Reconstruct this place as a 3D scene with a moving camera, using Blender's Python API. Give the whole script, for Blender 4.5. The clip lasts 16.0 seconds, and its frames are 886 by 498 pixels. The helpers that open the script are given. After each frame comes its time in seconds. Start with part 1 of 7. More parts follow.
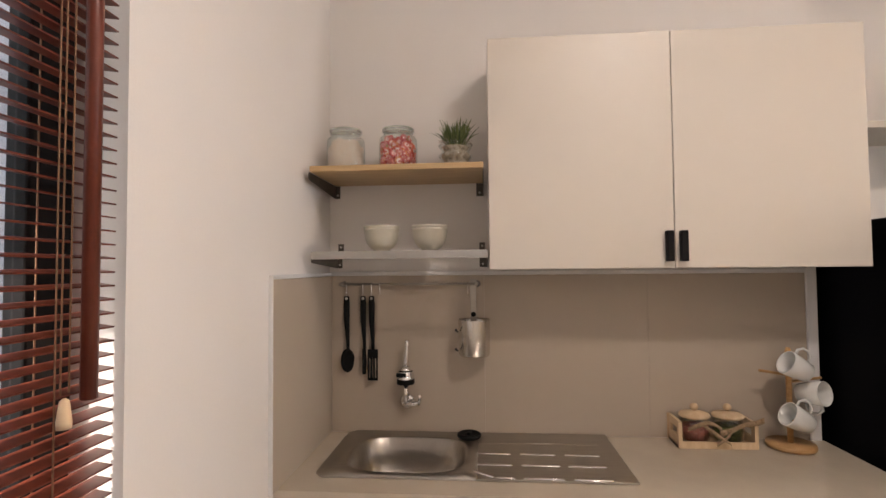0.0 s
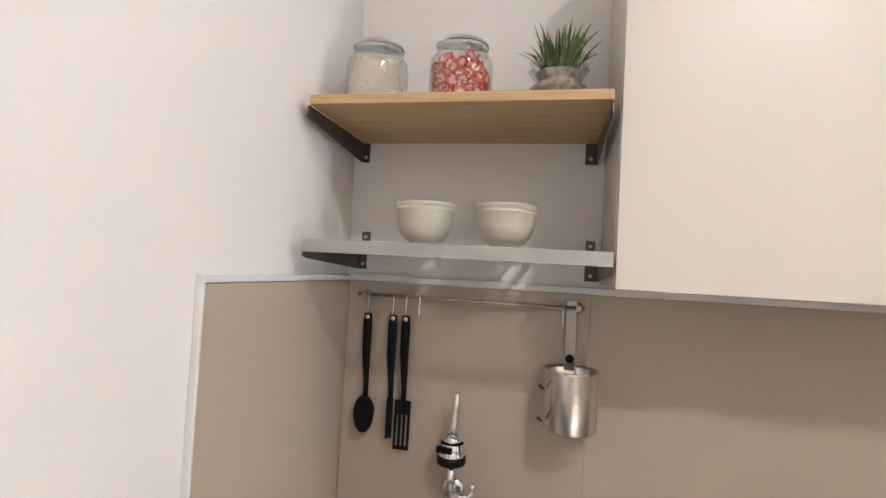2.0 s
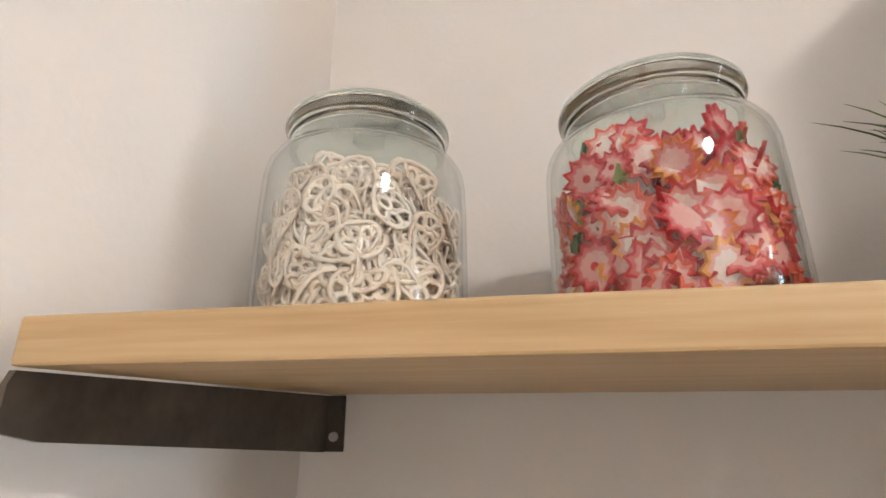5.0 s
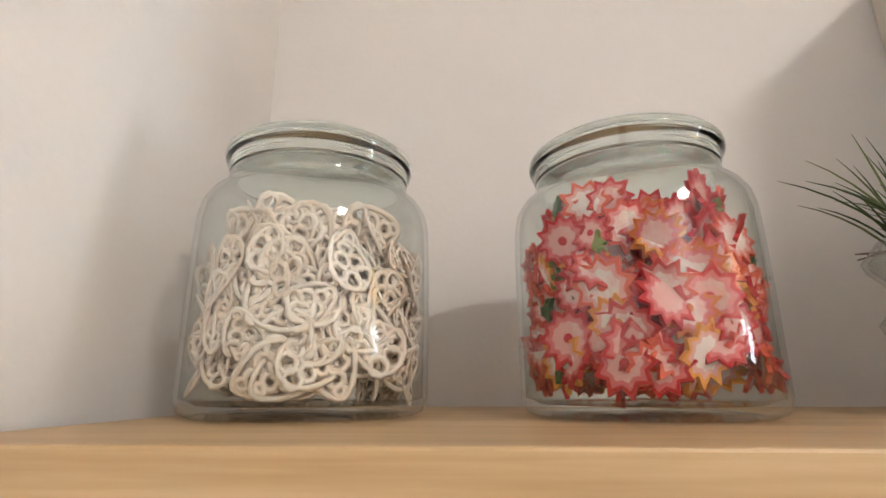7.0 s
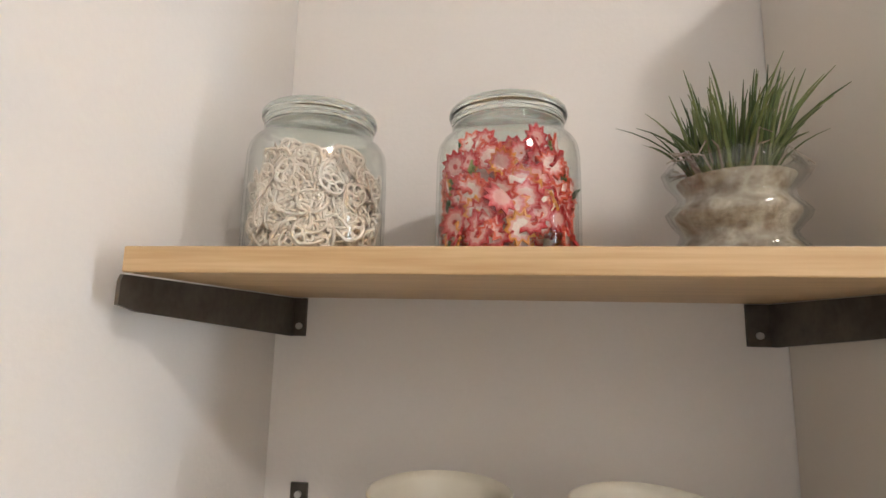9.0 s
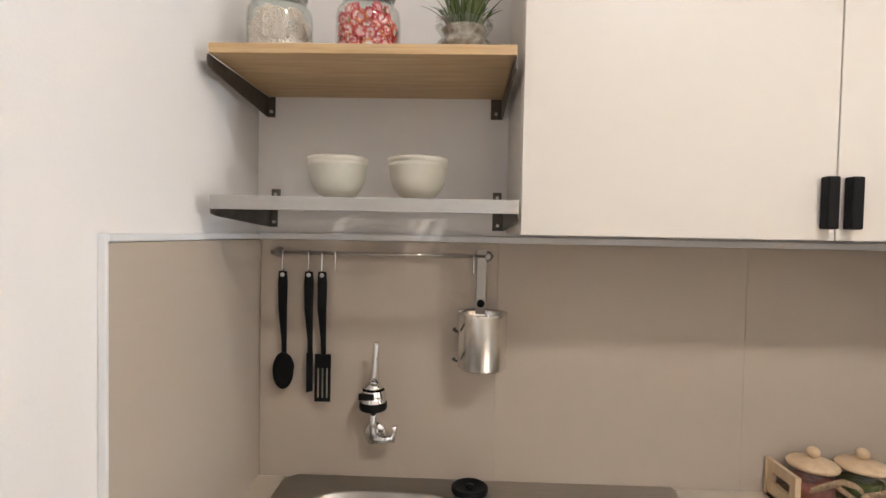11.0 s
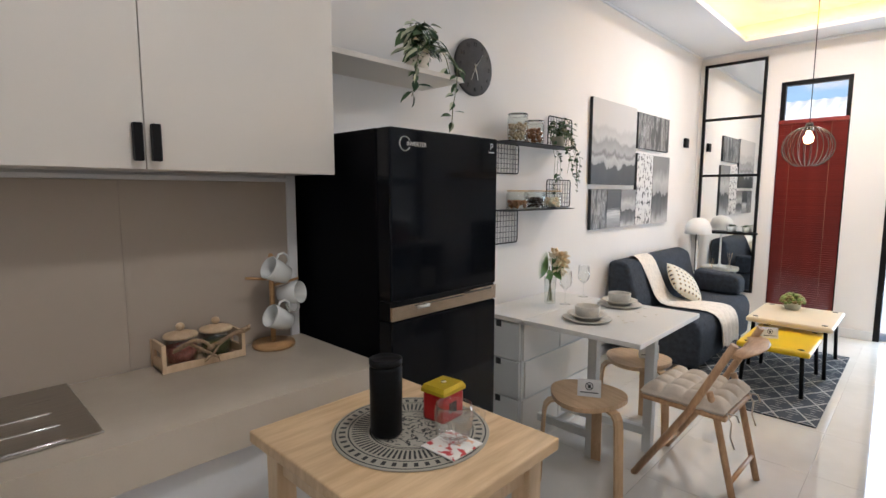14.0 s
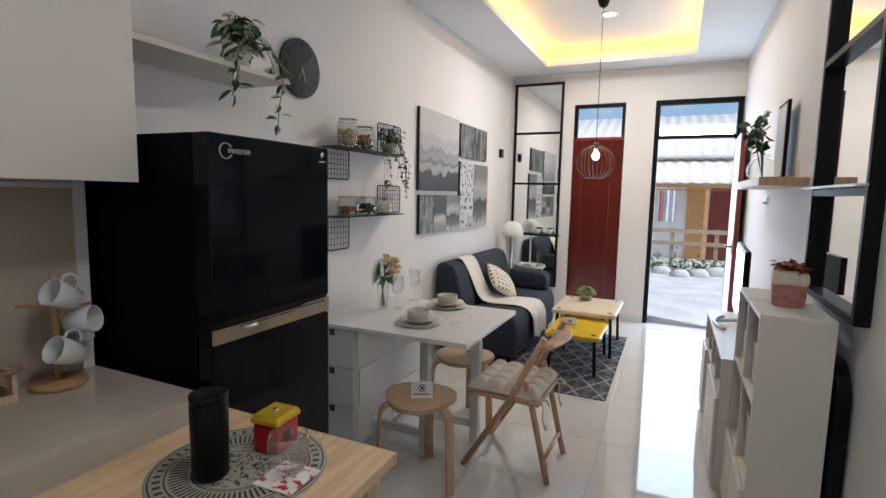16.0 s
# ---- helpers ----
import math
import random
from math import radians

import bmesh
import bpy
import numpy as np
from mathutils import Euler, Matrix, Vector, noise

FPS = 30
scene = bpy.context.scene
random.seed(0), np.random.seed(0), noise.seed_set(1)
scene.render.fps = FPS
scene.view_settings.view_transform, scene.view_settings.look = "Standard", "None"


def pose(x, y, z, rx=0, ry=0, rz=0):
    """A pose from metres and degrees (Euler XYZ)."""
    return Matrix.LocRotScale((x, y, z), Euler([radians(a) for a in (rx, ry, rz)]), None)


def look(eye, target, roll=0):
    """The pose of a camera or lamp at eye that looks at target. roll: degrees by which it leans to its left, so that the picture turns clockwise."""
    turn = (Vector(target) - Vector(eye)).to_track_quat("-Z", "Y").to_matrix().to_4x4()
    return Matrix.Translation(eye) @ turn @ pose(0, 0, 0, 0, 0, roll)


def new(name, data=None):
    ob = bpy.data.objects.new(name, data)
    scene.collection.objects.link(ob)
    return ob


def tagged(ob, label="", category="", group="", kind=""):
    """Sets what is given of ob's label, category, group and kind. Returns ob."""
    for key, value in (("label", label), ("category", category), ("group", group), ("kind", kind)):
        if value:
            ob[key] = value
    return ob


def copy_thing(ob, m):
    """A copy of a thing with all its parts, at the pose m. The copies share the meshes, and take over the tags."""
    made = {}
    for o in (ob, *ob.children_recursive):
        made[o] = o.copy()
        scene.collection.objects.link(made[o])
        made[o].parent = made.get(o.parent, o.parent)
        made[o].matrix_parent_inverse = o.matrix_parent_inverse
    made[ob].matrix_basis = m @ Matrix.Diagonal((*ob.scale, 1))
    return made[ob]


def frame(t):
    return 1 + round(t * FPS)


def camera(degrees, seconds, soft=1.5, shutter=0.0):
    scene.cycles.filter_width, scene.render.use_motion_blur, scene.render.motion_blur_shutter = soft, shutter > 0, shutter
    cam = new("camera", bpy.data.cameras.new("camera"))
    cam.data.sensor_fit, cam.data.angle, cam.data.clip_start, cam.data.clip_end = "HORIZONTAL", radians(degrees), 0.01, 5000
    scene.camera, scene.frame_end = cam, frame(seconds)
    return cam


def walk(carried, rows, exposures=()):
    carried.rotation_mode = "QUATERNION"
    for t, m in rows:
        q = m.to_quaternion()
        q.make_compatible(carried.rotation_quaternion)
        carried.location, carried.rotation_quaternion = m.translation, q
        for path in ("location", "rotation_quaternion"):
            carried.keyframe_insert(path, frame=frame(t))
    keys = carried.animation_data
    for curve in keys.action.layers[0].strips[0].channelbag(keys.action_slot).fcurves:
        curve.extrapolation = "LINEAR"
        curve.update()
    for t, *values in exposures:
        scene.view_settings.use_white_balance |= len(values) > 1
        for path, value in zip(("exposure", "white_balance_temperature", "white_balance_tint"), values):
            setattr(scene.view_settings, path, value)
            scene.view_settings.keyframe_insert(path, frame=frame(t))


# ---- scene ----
cam = camera(82.7, 16.0)
PATH = [
    (0, (0.573, -1.83, 1.498), (0.409, 0.161, 1.572), -0.5),
    (0.5, (0.553, -1.691, 1.492), (0.43, 0.305, 1.528), 0.3),
    (1, (0.504, -1.506, 1.476), (0.275, 0.481, 1.47), 1.1),
    (1.5, (0.524, -1.306, 1.509), (0.184, 0.665, 1.531), 2.2),
    (2, (0.485, -1.149, 1.509), (0.059, 0.803, 1.588), 3.2),
    (2.5, (0.382, -0.996, 1.516), (-0.121, 0.933, 1.673), 3.6),
    (3, (0.341, -0.812, 1.559), (-0.287, 1.072, 1.799), 3.9),
    (3.5, (0.296, -0.624, 1.647), (-0.399, 1.224, 1.984), 3.9),
    (4, (0.23, -0.548, 1.724), (-0.315, 1.33, 2.142), 1.1),
    (4.5, (0.214, -0.494, 1.754), (-0.245, 1.367, 2.318), 0.6),
    (5, (0.209, -0.443, 1.788), (-0.136, 1.427, 2.409), -0.1),
    (7.5, (0.193, -0.433, 1.837), (0.094, 1.51, 2.299), 0.0),
    (8, (0.205, -0.475, 1.837), (0.036, 1.48, 2.225), 0.0),
    (8.2, (0.22, -0.493, 1.829), (0.005, 1.46, 2.211), 0.1),
    (10.3, (0.422, -0.949, 1.602), (0.184, 1.036, 1.67), 1.9),
    (10.5, (0.448, -1.021, 1.564), (0.248, 0.969, 1.599), 2.1),
    (11, (0.477, -1.183, 1.49), (0.416, 0.814, 1.43), 1.1),
    (11.5, (0.456, -1.33, 1.435), (0.636, 0.653, 1.258), -0.3),
    (12, (0.519, -1.439, 1.408), (1.026, 0.48, 1.164), -0.7),
    (12.5, (0.632, -1.55, 1.416), (1.481, 0.235, 1.123), -0.4),
    (13, (0.688, -1.594, 1.411), (1.827, 0.023, 1.12), -0.3),
    (13.5, (0.716, -1.641, 1.423), (2.015, -0.144, 1.157), 0.0),
    (14, (0.737, -1.683, 1.436), (2.171, -0.309, 1.211), 0.1),
    (14.5, (0.738, -1.694, 1.458), (2.303, -0.468, 1.251), 0.2),
    (15, (0.733, -1.69, 1.471), (2.414, -0.627, 1.262), 0.8),
    (15.5, (0.739, -1.671, 1.473), (2.509, -0.763, 1.266), 1.2),
    (16, (0.741, -1.668, 1.477), (2.549, -0.842, 1.258), 1.2),
]
EXPOSURE = [(0.0, 0.6, 7000, 20), (0.5, 0.72, 6200, 18), (1.0, 0.95, 5900, 14), (2.0, 1.15, 6150, 14), (3.0, 1.14, 6300, 12), (5.0, 1.28, 6400, 13), (7.5, 1.2, 6400, 12), (8.2, 1.2, 6400, 12), (11.0, 1.2, 6200, 12), (12.0, 1.18, 6050, 12), (12.5, 0.95, 5950, 12), (13.0, 0.96, 5850, 12), (13.5, 0.53, 5850, 12), (14.5, 0.12, 5800, 10), (16.0, -0.26, 5700, 10)]
walk(cam, [(t, look(eye, target, roll)) for t, eye, target, roll in PATH], EXPOSURE)


# ---- world, sun, large lights ----
world = bpy.data.worlds.new("world")
scene.world = world
world.use_nodes = True
wn = world.node_tree
sky = wn.nodes.new("ShaderNodeTexSky")
sky.sky_type = "NISHITA"
sky.sun_disc = False
sky.sun_elevation = radians(51)
sky.sun_rotation = radians(-159)
wn.links.new(sky.outputs[0], wn.nodes["Background"].inputs[0])
wn.nodes["Background"].inputs[1].default_value = 0.15


def lamp(name, kind, m, energy, col, size=0.1, size_y=None, shape="RECTANGLE"):
    d = bpy.data.lights.new(name, kind)
    d.energy, d.color = energy, col
    if kind == "AREA":
        d.shape, d.size = shape, size
        if size_y:
            d.size_y = size_y
    elif kind == "SUN":
        d.angle = radians(0.5)
    else:
        d.shadow_soft_size = size
    ob = new(name, d)
    ob.matrix_world = m
    return ob


lamp("sun", "SUN", look((5.5, -9, 12), (9, 0, 0)), 5.0, (1.0, 0.95, 0.87))
# daylight through the open front door and its transom, and through the kitchen window
lamp("door_daylight", "AREA", look((7.16, -1.83, 1.2), (0, -1.5, 1.2)), 37, (0.76, 0.90, 1.0), 0.74, 2.2)
lamp("window_daylight", "AREA", look((-0.28, -1.62, 1.7), (3, -1.5, 1.2)), 2.5, (0.82, 0.95, 1.0), 0.9, 1.3)
# recessed ceiling downlight and pendant bulb
lamp("downlight_lamp", "AREA", look((5.73, -1.01, 3.12), (5.73, -1.011, 0)), 34, (1.0, 0.93, 0.84), 0.12, shape="DISK")
lamp("bulb_lamp", "POINT", pose(5.28, -1.02, 1.84), 12, (1.0, 0.74, 0.45), 0.03)

# unseen kitchen ceiling lamp, inferred from shelf shadows, placed to brighten the back wall
lamp("kitchen_lamp", "AREA", look((1.4, -1.75, 2.93), (1.4, -1.751, 0)), 4.5, (1.0, 0.94, 0.86), 0.28, shape="DISK")

# ---- materials ----


def mat(name, col, rough=0.5, metal=0.0, var=0.08, scale=6.0, stretch=(1, 1, 1), col2=None, bump=0.0, bscale=80.0, trans=0.0, ior=1.45, coat=0.0, island=0.0, emit=None, alpha=1.0):
    """A painted or natural surface: colour drift at two scales, uneven gloss, fine relief."""
    m = bpy.data.materials.new(name)
    m.use_nodes = True
    nt = m.node_tree
    b = nt.nodes["Principled BSDF"]
    b.inputs["Metallic"].default_value = metal
    b.inputs["Transmission Weight"].default_value = trans
    b.inputs["IOR"].default_value = ior
    b.inputs["Coat Weight"].default_value = coat
    if emit:
        b.inputs["Emission Color"].default_value = (*emit[0], 1)
        b.inputs["Emission Strength"].default_value = emit[1]
    tc = nt.nodes.new("ShaderNodeTexCoord")
    mp = nt.nodes.new("ShaderNodeMapping")
    mp.inputs["Scale"].default_value = stretch
    nt.links.new(tc.outputs["Object"], mp.inputs[0])
    n1 = nt.nodes.new("ShaderNodeTexNoise")
    n1.inputs["Scale"].default_value = scale
    n1.inputs["Detail"].default_value = 5
    nt.links.new(mp.outputs[0], n1.inputs[0])
    n2 = nt.nodes.new("ShaderNodeTexNoise")
    n2.inputs["Scale"].default_value = bscale
    n2.inputs["Detail"].default_value = 3
    nt.links.new(mp.outputs[0], n2.inputs[0])
    ramp = nt.nodes.new("ShaderNodeValToRGB")
    c2 = col2 if col2 else tuple(min(1, c * (1 + var)) for c in col)
    c1 = col if col2 else tuple(c * (1 - var) for c in col)
    ramp.color_ramp.elements[0].position, ramp.color_ramp.elements[1].position = 0.32, 0.68
    ramp.color_ramp.elements[0].color, ramp.color_ramp.elements[1].color = (*c1, 1), (*c2, 1)
    mx = nt.nodes.new("ShaderNodeMath")
    mx.operation = "MULTIPLY_ADD"
    mx.inputs[1].default_value = 0.3
    nt.links.new(n2.outputs[0], mx.inputs[0])
    sub = nt.nodes.new("ShaderNodeMath")
    sub.operation = "SUBTRACT"
    sub.inputs[1].default_value = 0.15
    nt.links.new(n1.outputs[0], sub.inputs[0])
    nt.links.new(sub.outputs[0], mx.inputs[2])
    fac = mx.outputs[0]
    if island:
        geo = nt.nodes.new("ShaderNodeNewGeometry")
        ad = nt.nodes.new("ShaderNodeMath")
        ad.operation = "MULTIPLY_ADD"
        ad.inputs[1].default_value = island
        nt.links.new(geo.outputs["Random Per Island"], ad.inputs[0])
        s2 = nt.nodes.new("ShaderNodeMath")
        s2.operation = "SUBTRACT"
        s2.inputs[1].default_value = island / 2
        nt.links.new(fac, s2.inputs[0])
        nt.links.new(s2.outputs[0], ad.inputs[2])
        fac = ad.outputs[0]
    nt.links.new(fac, ramp.inputs[0])
    nt.links.new(ramp.outputs[0], b.inputs["Base Color"])
    rr = nt.nodes.new("ShaderNodeMapRange")
    rr.inputs["To Min"].default_value, rr.inputs["To Max"].default_value = max(0.0, rough * 0.85), min(1, rough * 1.15)
    nt.links.new(n1.outputs[0], rr.inputs[0])
    nt.links.new(rr.outputs[0], b.inputs["Roughness"])
    if bump:
        bp = nt.nodes.new("ShaderNodeBump")
        bp.inputs["Strength"].default_value = bump
        bp.inputs["Distance"].default_value = 0.002
        nt.links.new(n2.outputs[0], bp.inputs["Height"])
        nt.links.new(bp.outputs[0], b.inputs["Normal"])
    return m


def piece_tint(m, amount):
    """Lets each separate piece differ a little in shade."""
    nt = m.node_tree
    b = nt.nodes["Principled BSDF"]
    link = b.inputs["Base Color"].links[0]
    src = link.from_socket
    oi = nt.nodes.new("ShaderNodeObjectInfo")
    hs = nt.nodes.new("ShaderNodeHueSaturation")
    mr = nt.nodes.new("ShaderNodeMapRange")
    mr.inputs["To Min"].default_value, mr.inputs["To Max"].default_value = 1 - amount, 1 + amount
    nt.links.new(oi.outputs["Random"], mr.inputs[0])
    nt.links.new(mr.outputs[0], hs.inputs["Value"])
    nt.links.new(src, hs.inputs["Color"])
    nt.links.new(hs.outputs[0], b.inputs["Base Color"])
    return m


def glass(name, col=(0.97, 0.99, 0.98), rough=0.0, ior=1.45):
    m = mat(name, col, rough=0.01, var=0.0, trans=1.0, ior=ior)
    m.node_tree.nodes["Principled BSDF"].inputs["Roughness"].default_value = rough
    for l in list(m.node_tree.nodes["Principled BSDF"].inputs["Roughness"].links):
        m.node_tree.links.remove(l)
    return m


def dull(m, level):
    """Less mirror-like surface: dark plastics and coated steel."""
    m.node_tree.nodes["Principled BSDF"].inputs["Specular IOR Level"].default_value = level
    return m


PAINT = mat("wall_paint", (0.80, 0.765, 0.73), 0.62, var=0.025, scale=1.2, bump=0.12, bscale=180)
CEIL = mat("ceiling_paint", (0.80, 0.80, 0.81), 0.8, var=0.02, scale=1.0, bump=0.05)
COUNTER = mat("cream_solid_surface", (0.52, 0.445, 0.355), 0.22, var=0.06, scale=5, bscale=260, coat=0.2)
SPLASH = piece_tint(mat("greige_stone_tile", (0.45, 0.378, 0.303), 0.42, var=0.02, scale=1.5, bscale=40, bump=0.02), 0.03)
GROUT = mat("grout", (0.44, 0.40, 0.35), 0.8)
TRIM = mat("white_edge_trim", (0.72, 0.71, 0.70), 0.35, var=0.03)
LAMINATE = mat("white_laminate", (0.68, 0.62, 0.545), 0.38, var=0.02, scale=2, bscale=300, bump=0.02)
BASEWHITE = mat("white_painted_base", (0.70, 0.69, 0.68), 0.5, var=0.04, scale=3)
BLACK_METAL = mat("black_powder_coat", (0.012, 0.011, 0.011), 0.42, var=0.2, bscale=300, bump=0.05)
BLACK_PLASTIC = mat("black_nylon", (0.008, 0.008, 0.008), 0.38, var=0.25, bscale=200, bump=0.03)
STEEL = mat("brushed_steel", (0.42, 0.39, 0.35), 0.3, 1.0, var=0.08, scale=9, stretch=(1, 14, 1), bscale=120, bump=0.02)
PAN_STEEL = mat("satin_pan_steel", (0.74, 0.72, 0.69), 0.24, 1.0, var=0.05, scale=8, stretch=(14, 14, 1), bscale=120, bump=0.02)
CHROME = mat("chrome", (0.82, 0.82, 0.83), 0.07, 1.0, var=0.03)
DARK_STEEL = mat("dark_bracket_steel", (0.12, 0.105, 0.088), 0.38, 0.75, var=0.35, scale=16, bscale=120, bump=0.04)
RACK_STEEL = mat("satin_rack_steel", (0.47, 0.455, 0.43), 0.62, 0.85, var=0.06, scale=12, stretch=(1, 6, 6))
RACK_BAR = mat("dark_rack_bar", (0.14, 0.13, 0.12), 0.4, 0.8, var=0.2, scale=14)
BAMBOO = mat("bamboo_board", (0.47, 0.30, 0.14), 0.42, scale=5, stretch=(1.2, 14, 30), col2=(0.60, 0.42, 0.23), bscale=16, bump=0.03)
BAMBOO_DARK = mat("bamboo_stand", (0.40, 0.22, 0.085), 0.45, scale=9, stretch=(3, 3, 22), col2=(0.52, 0.31, 0.14), bscale=60)
PINE = mat("pine_top", (0.56, 0.37, 0.20), 0.4, scale=3.2, stretch=(1.4, 12, 6), col2=(0.72, 0.52, 0.31), bscale=14, bump=0.02)
PINE_LEG = mat("pine_leg", (0.60, 0.42, 0.25), 0.45, scale=4, stretch=(9, 9, 1.2), col2=(0.72, 0.54, 0.35), bscale=14)
BIRCH = mat("birch_plywood", (0.50, 0.325, 0.18), 0.4, scale=4, stretch=(2, 12, 3), col2=(0.62, 0.43, 0.26), bscale=20)
BEECH = mat("beech_chair", (0.46, 0.26, 0.135), 0.42, scale=5, stretch=(2, 12, 3), col2=(0.60, 0.37, 0.2), bscale=20)
FRIDGE = mat("black_glass_fridge", (0.004, 0.005, 0.007), 0.10, var=0.1, scale=3, bscale=120, bump=0.05, coat=0.1)
FRIDGE_SIDE = mat("black_fridge_side", (0.004, 0.004, 0.005), 0.45, var=0.1, bscale=200, bump=0.05)
BRONZE = mat("champagne_handle", (0.78, 0.68, 0.56), 0.2, 1.0, var=0.08, scale=10)


def thin_glass(name, tint, power=5.0, base=0.05):
    """Blown glass too thin to bend what lies behind it: clear, with a Fresnel gloss."""
    m = bpy.data.materials.new(name)
    m.use_nodes = True
    nt = m.node_tree
    nt.nodes.remove(nt.nodes["Principled BSDF"])
    clear = nt.nodes.new("ShaderNodeBsdfTransparent")
    clear.inputs[0].default_value = (*tint, 1)
    gloss = nt.nodes.new("ShaderNodeBsdfGlossy")
    gloss.inputs["Roughness"].default_value = 0.015
    lw = nt.nodes.new("ShaderNodeLayerWeight")
    lw.inputs[0].default_value = 0.5
    edge = nt.nodes.new("ShaderNodeMath")
    edge.operation = "POWER"
    edge.inputs[1].default_value = power
    nt.links.new(lw.outputs["Facing"], edge.inputs[0])
    fres = nt.nodes.new("ShaderNodeMath")
    fres.operation = "MULTIPLY_ADD"
    fres.inputs[1].default_value, fres.inputs[2].default_value = 0.8, base
    nt.links.new(edge.outputs[0], fres.inputs[0])
    mix = nt.nodes.new("ShaderNodeMixShader")
    nt.links.new(fres.outputs[0], mix.inputs[0])
    nt.links.new(clear.outputs[0], mix.inputs[1])
    nt.links.new(gloss.outputs[0], mix.inputs[2])
    nt.links.new(mix.outputs[0], nt.nodes["Material Output"].inputs[0])
    return m


GLASS = thin_glass("clear_thin_glass", (0.968, 0.982, 0.974), 3.8, 0.05)
GLASS_GREEN = glass("greenish_glass_lid", (0.83, 0.90, 0.86))
GLASSWARE = thin_glass("drinking_glass", (0.985, 0.99, 0.987), 3.0, 0.06)
PANE = glass("window_pane", (0.97, 0.99, 0.99))
CERAMIC = mat("cream_ceramic", (0.64, 0.60, 0.50), 0.3, var=0.05, scale=9, coat=0.25)
WHITE_CERAMIC = mat("white_ceramic", (0.74, 0.74, 0.71), 0.16, var=0.02, coat=0.4)
GREY_CERAMIC = mat("grey_stoneware", (0.66, 0.61, 0.53), 0.35, var=0.08, scale=20)
CRACKER = mat("pale_cracker", (0.92, 0.76, 0.64), 0.6, col2=(0.95, 0.85, 0.76), scale=60, bscale=400, bump=0.3, island=0.5)
MIDC = mat("rose_cracker", (0.72, 0.16, 0.17), 0.5, col2=(0.86, 0.46, 0.42), scale=90, bscale=500, bump=0.2, island=0.8)
PINKC = mat("pink_cracker", (0.80, 0.40, 0.38), 0.5, col2=(0.92, 0.80, 0.75), scale=90, bscale=500, bump=0.2, island=0.7)
REDC = mat("red_cracker_edge", (0.58, 0.014, 0.02), 0.45, col2=(0.80, 0.12, 0.06), scale=50, bscale=400, bump=0.2, island=1.0)
ORANGEC = mat("orange_cracker_edge", (0.70, 0.14, 0.02), 0.45, col2=(0.85, 0.34, 0.06), scale=50, bscale=400, bump=0.2, island=0.8)
GREENC = mat("green_cracker", (0.05, 0.12, 0.04), 0.5, col2=(0.25, 0.30, 0.06), scale=50, island=0.8)
GRASS = mat("artificial_grass_blade", (0.05, 0.085, 0.02), 0.5, col2=(0.17, 0.21, 0.07), scale=40, island=0.8)
LEAF = mat("variegated_leaf", (0.022, 0.055, 0.02), 0.35, col2=(0.075, 0.135, 0.05), scale=30, island=0.7)
LEAF_PALE = mat("leaf_cream_stripe", (0.55, 0.58, 0.40), 0.45, var=0.1)
STEM = mat("plant_stem", (0.16, 0.17, 0.07), 0.6)
PEBBLE = mat("sand_and_pebbles", (0.22, 0.16, 0.11), 0.9, col2=(0.55, 0.48, 0.40), scale=70, bscale=300, bump=0.6)
BURLAP_BROWN = mat("brown_burlap_ribbon", (0.24, 0.155, 0.085), 0.9, col2=(0.40, 0.28, 0.17), scale=160, bscale=700, bump=0.6)
TILE = piece_tint(mat("polished_cream_floor_tile", (0.62, 0.59, 0.53), 0.035, col2=(0.70, 0.67, 0.62), scale=1.6, bscale=9, coat=0.4), 0.025)
WHITE_TOP = mat("white_lacquer", (0.76, 0.73, 0.68), 0.3, var=0.03, scale=3)
OFFWHITE_LEG = mat("white_lacquer_leg", (0.68, 0.68, 0.66), 0.4, var=0.03)
SOFA = mat("charcoal_sofa_fabric", (0.036, 0.043, 0.056), 0.95, var=0.3, scale=30, bscale=600, bump=0.6)
BLANKET = mat("cream_knit_blanket", (0.72, 0.66, 0.58), 0.95, var=0.1, scale=40, bscale=300, bump=0.8)
CUSHION = mat("oatmeal_cotton", (0.62, 0.53, 0.43), 0.9, var=0.08, scale=20, bscale=500, bump=0.5)
YELLOW = mat("yellow_lacquer", (0.78, 0.50, 0.005), 0.32, var=0.05, scale=4)
CREAMTOP = mat("cream_lacquer", (0.74, 0.62, 0.44), 0.32, var=0.05, scale=4)
MIRROR = mat("mirror_silver", (0.9, 0.91, 0.9), 0.015, 1.0, var=0.0)
BLIND = piece_tint(mat("red_brown_blind_slat", (0.13, 0.027, 0.014), 0.38, var=0.25, scale=12, stretch=(1, 4, 1), bscale=60), 0.12)
REDBLIND = piece_tint(mat("brick_red_blind_slat", (0.20, 0.022, 0.016), 0.42, var=0.12, scale=10), 0.06)
CORD = mat("tan_cord", (0.24, 0.13, 0.07), 0.8)
TIN_RED = mat("red_tin_paint", (0.42, 0.008, 0.008), 0.3, var=0.1, coat=0.4)
TIN_GOLD = mat("gold_tin_lid", (0.62, 0.43, 0.02), 0.35, 0.4, var=0.1)
PAPER = mat("white_card", (0.78, 0.76, 0.73), 0.6, var=0.03)
INK = mat("dark_print", (0.03, 0.03, 0.03), 0.6)
DARKGREY = mat("slate_clock_face", (0.075, 0.07, 0.068), 0.6, var=0.15, scale=20)
PALE_METAL = mat("pale_metal", (0.62, 0.60, 0.56), 0.35, 0.6, var=0.05)
WHITE_PLASTIC = mat("white_plastic", (0.78, 0.77, 0.75), 0.4, var=0.03)
FLOWER = mat("peach_petals", (0.88, 0.66, 0.40), 0.7, col2=(0.94, 0.86, 0.66), scale=40, island=0.6)
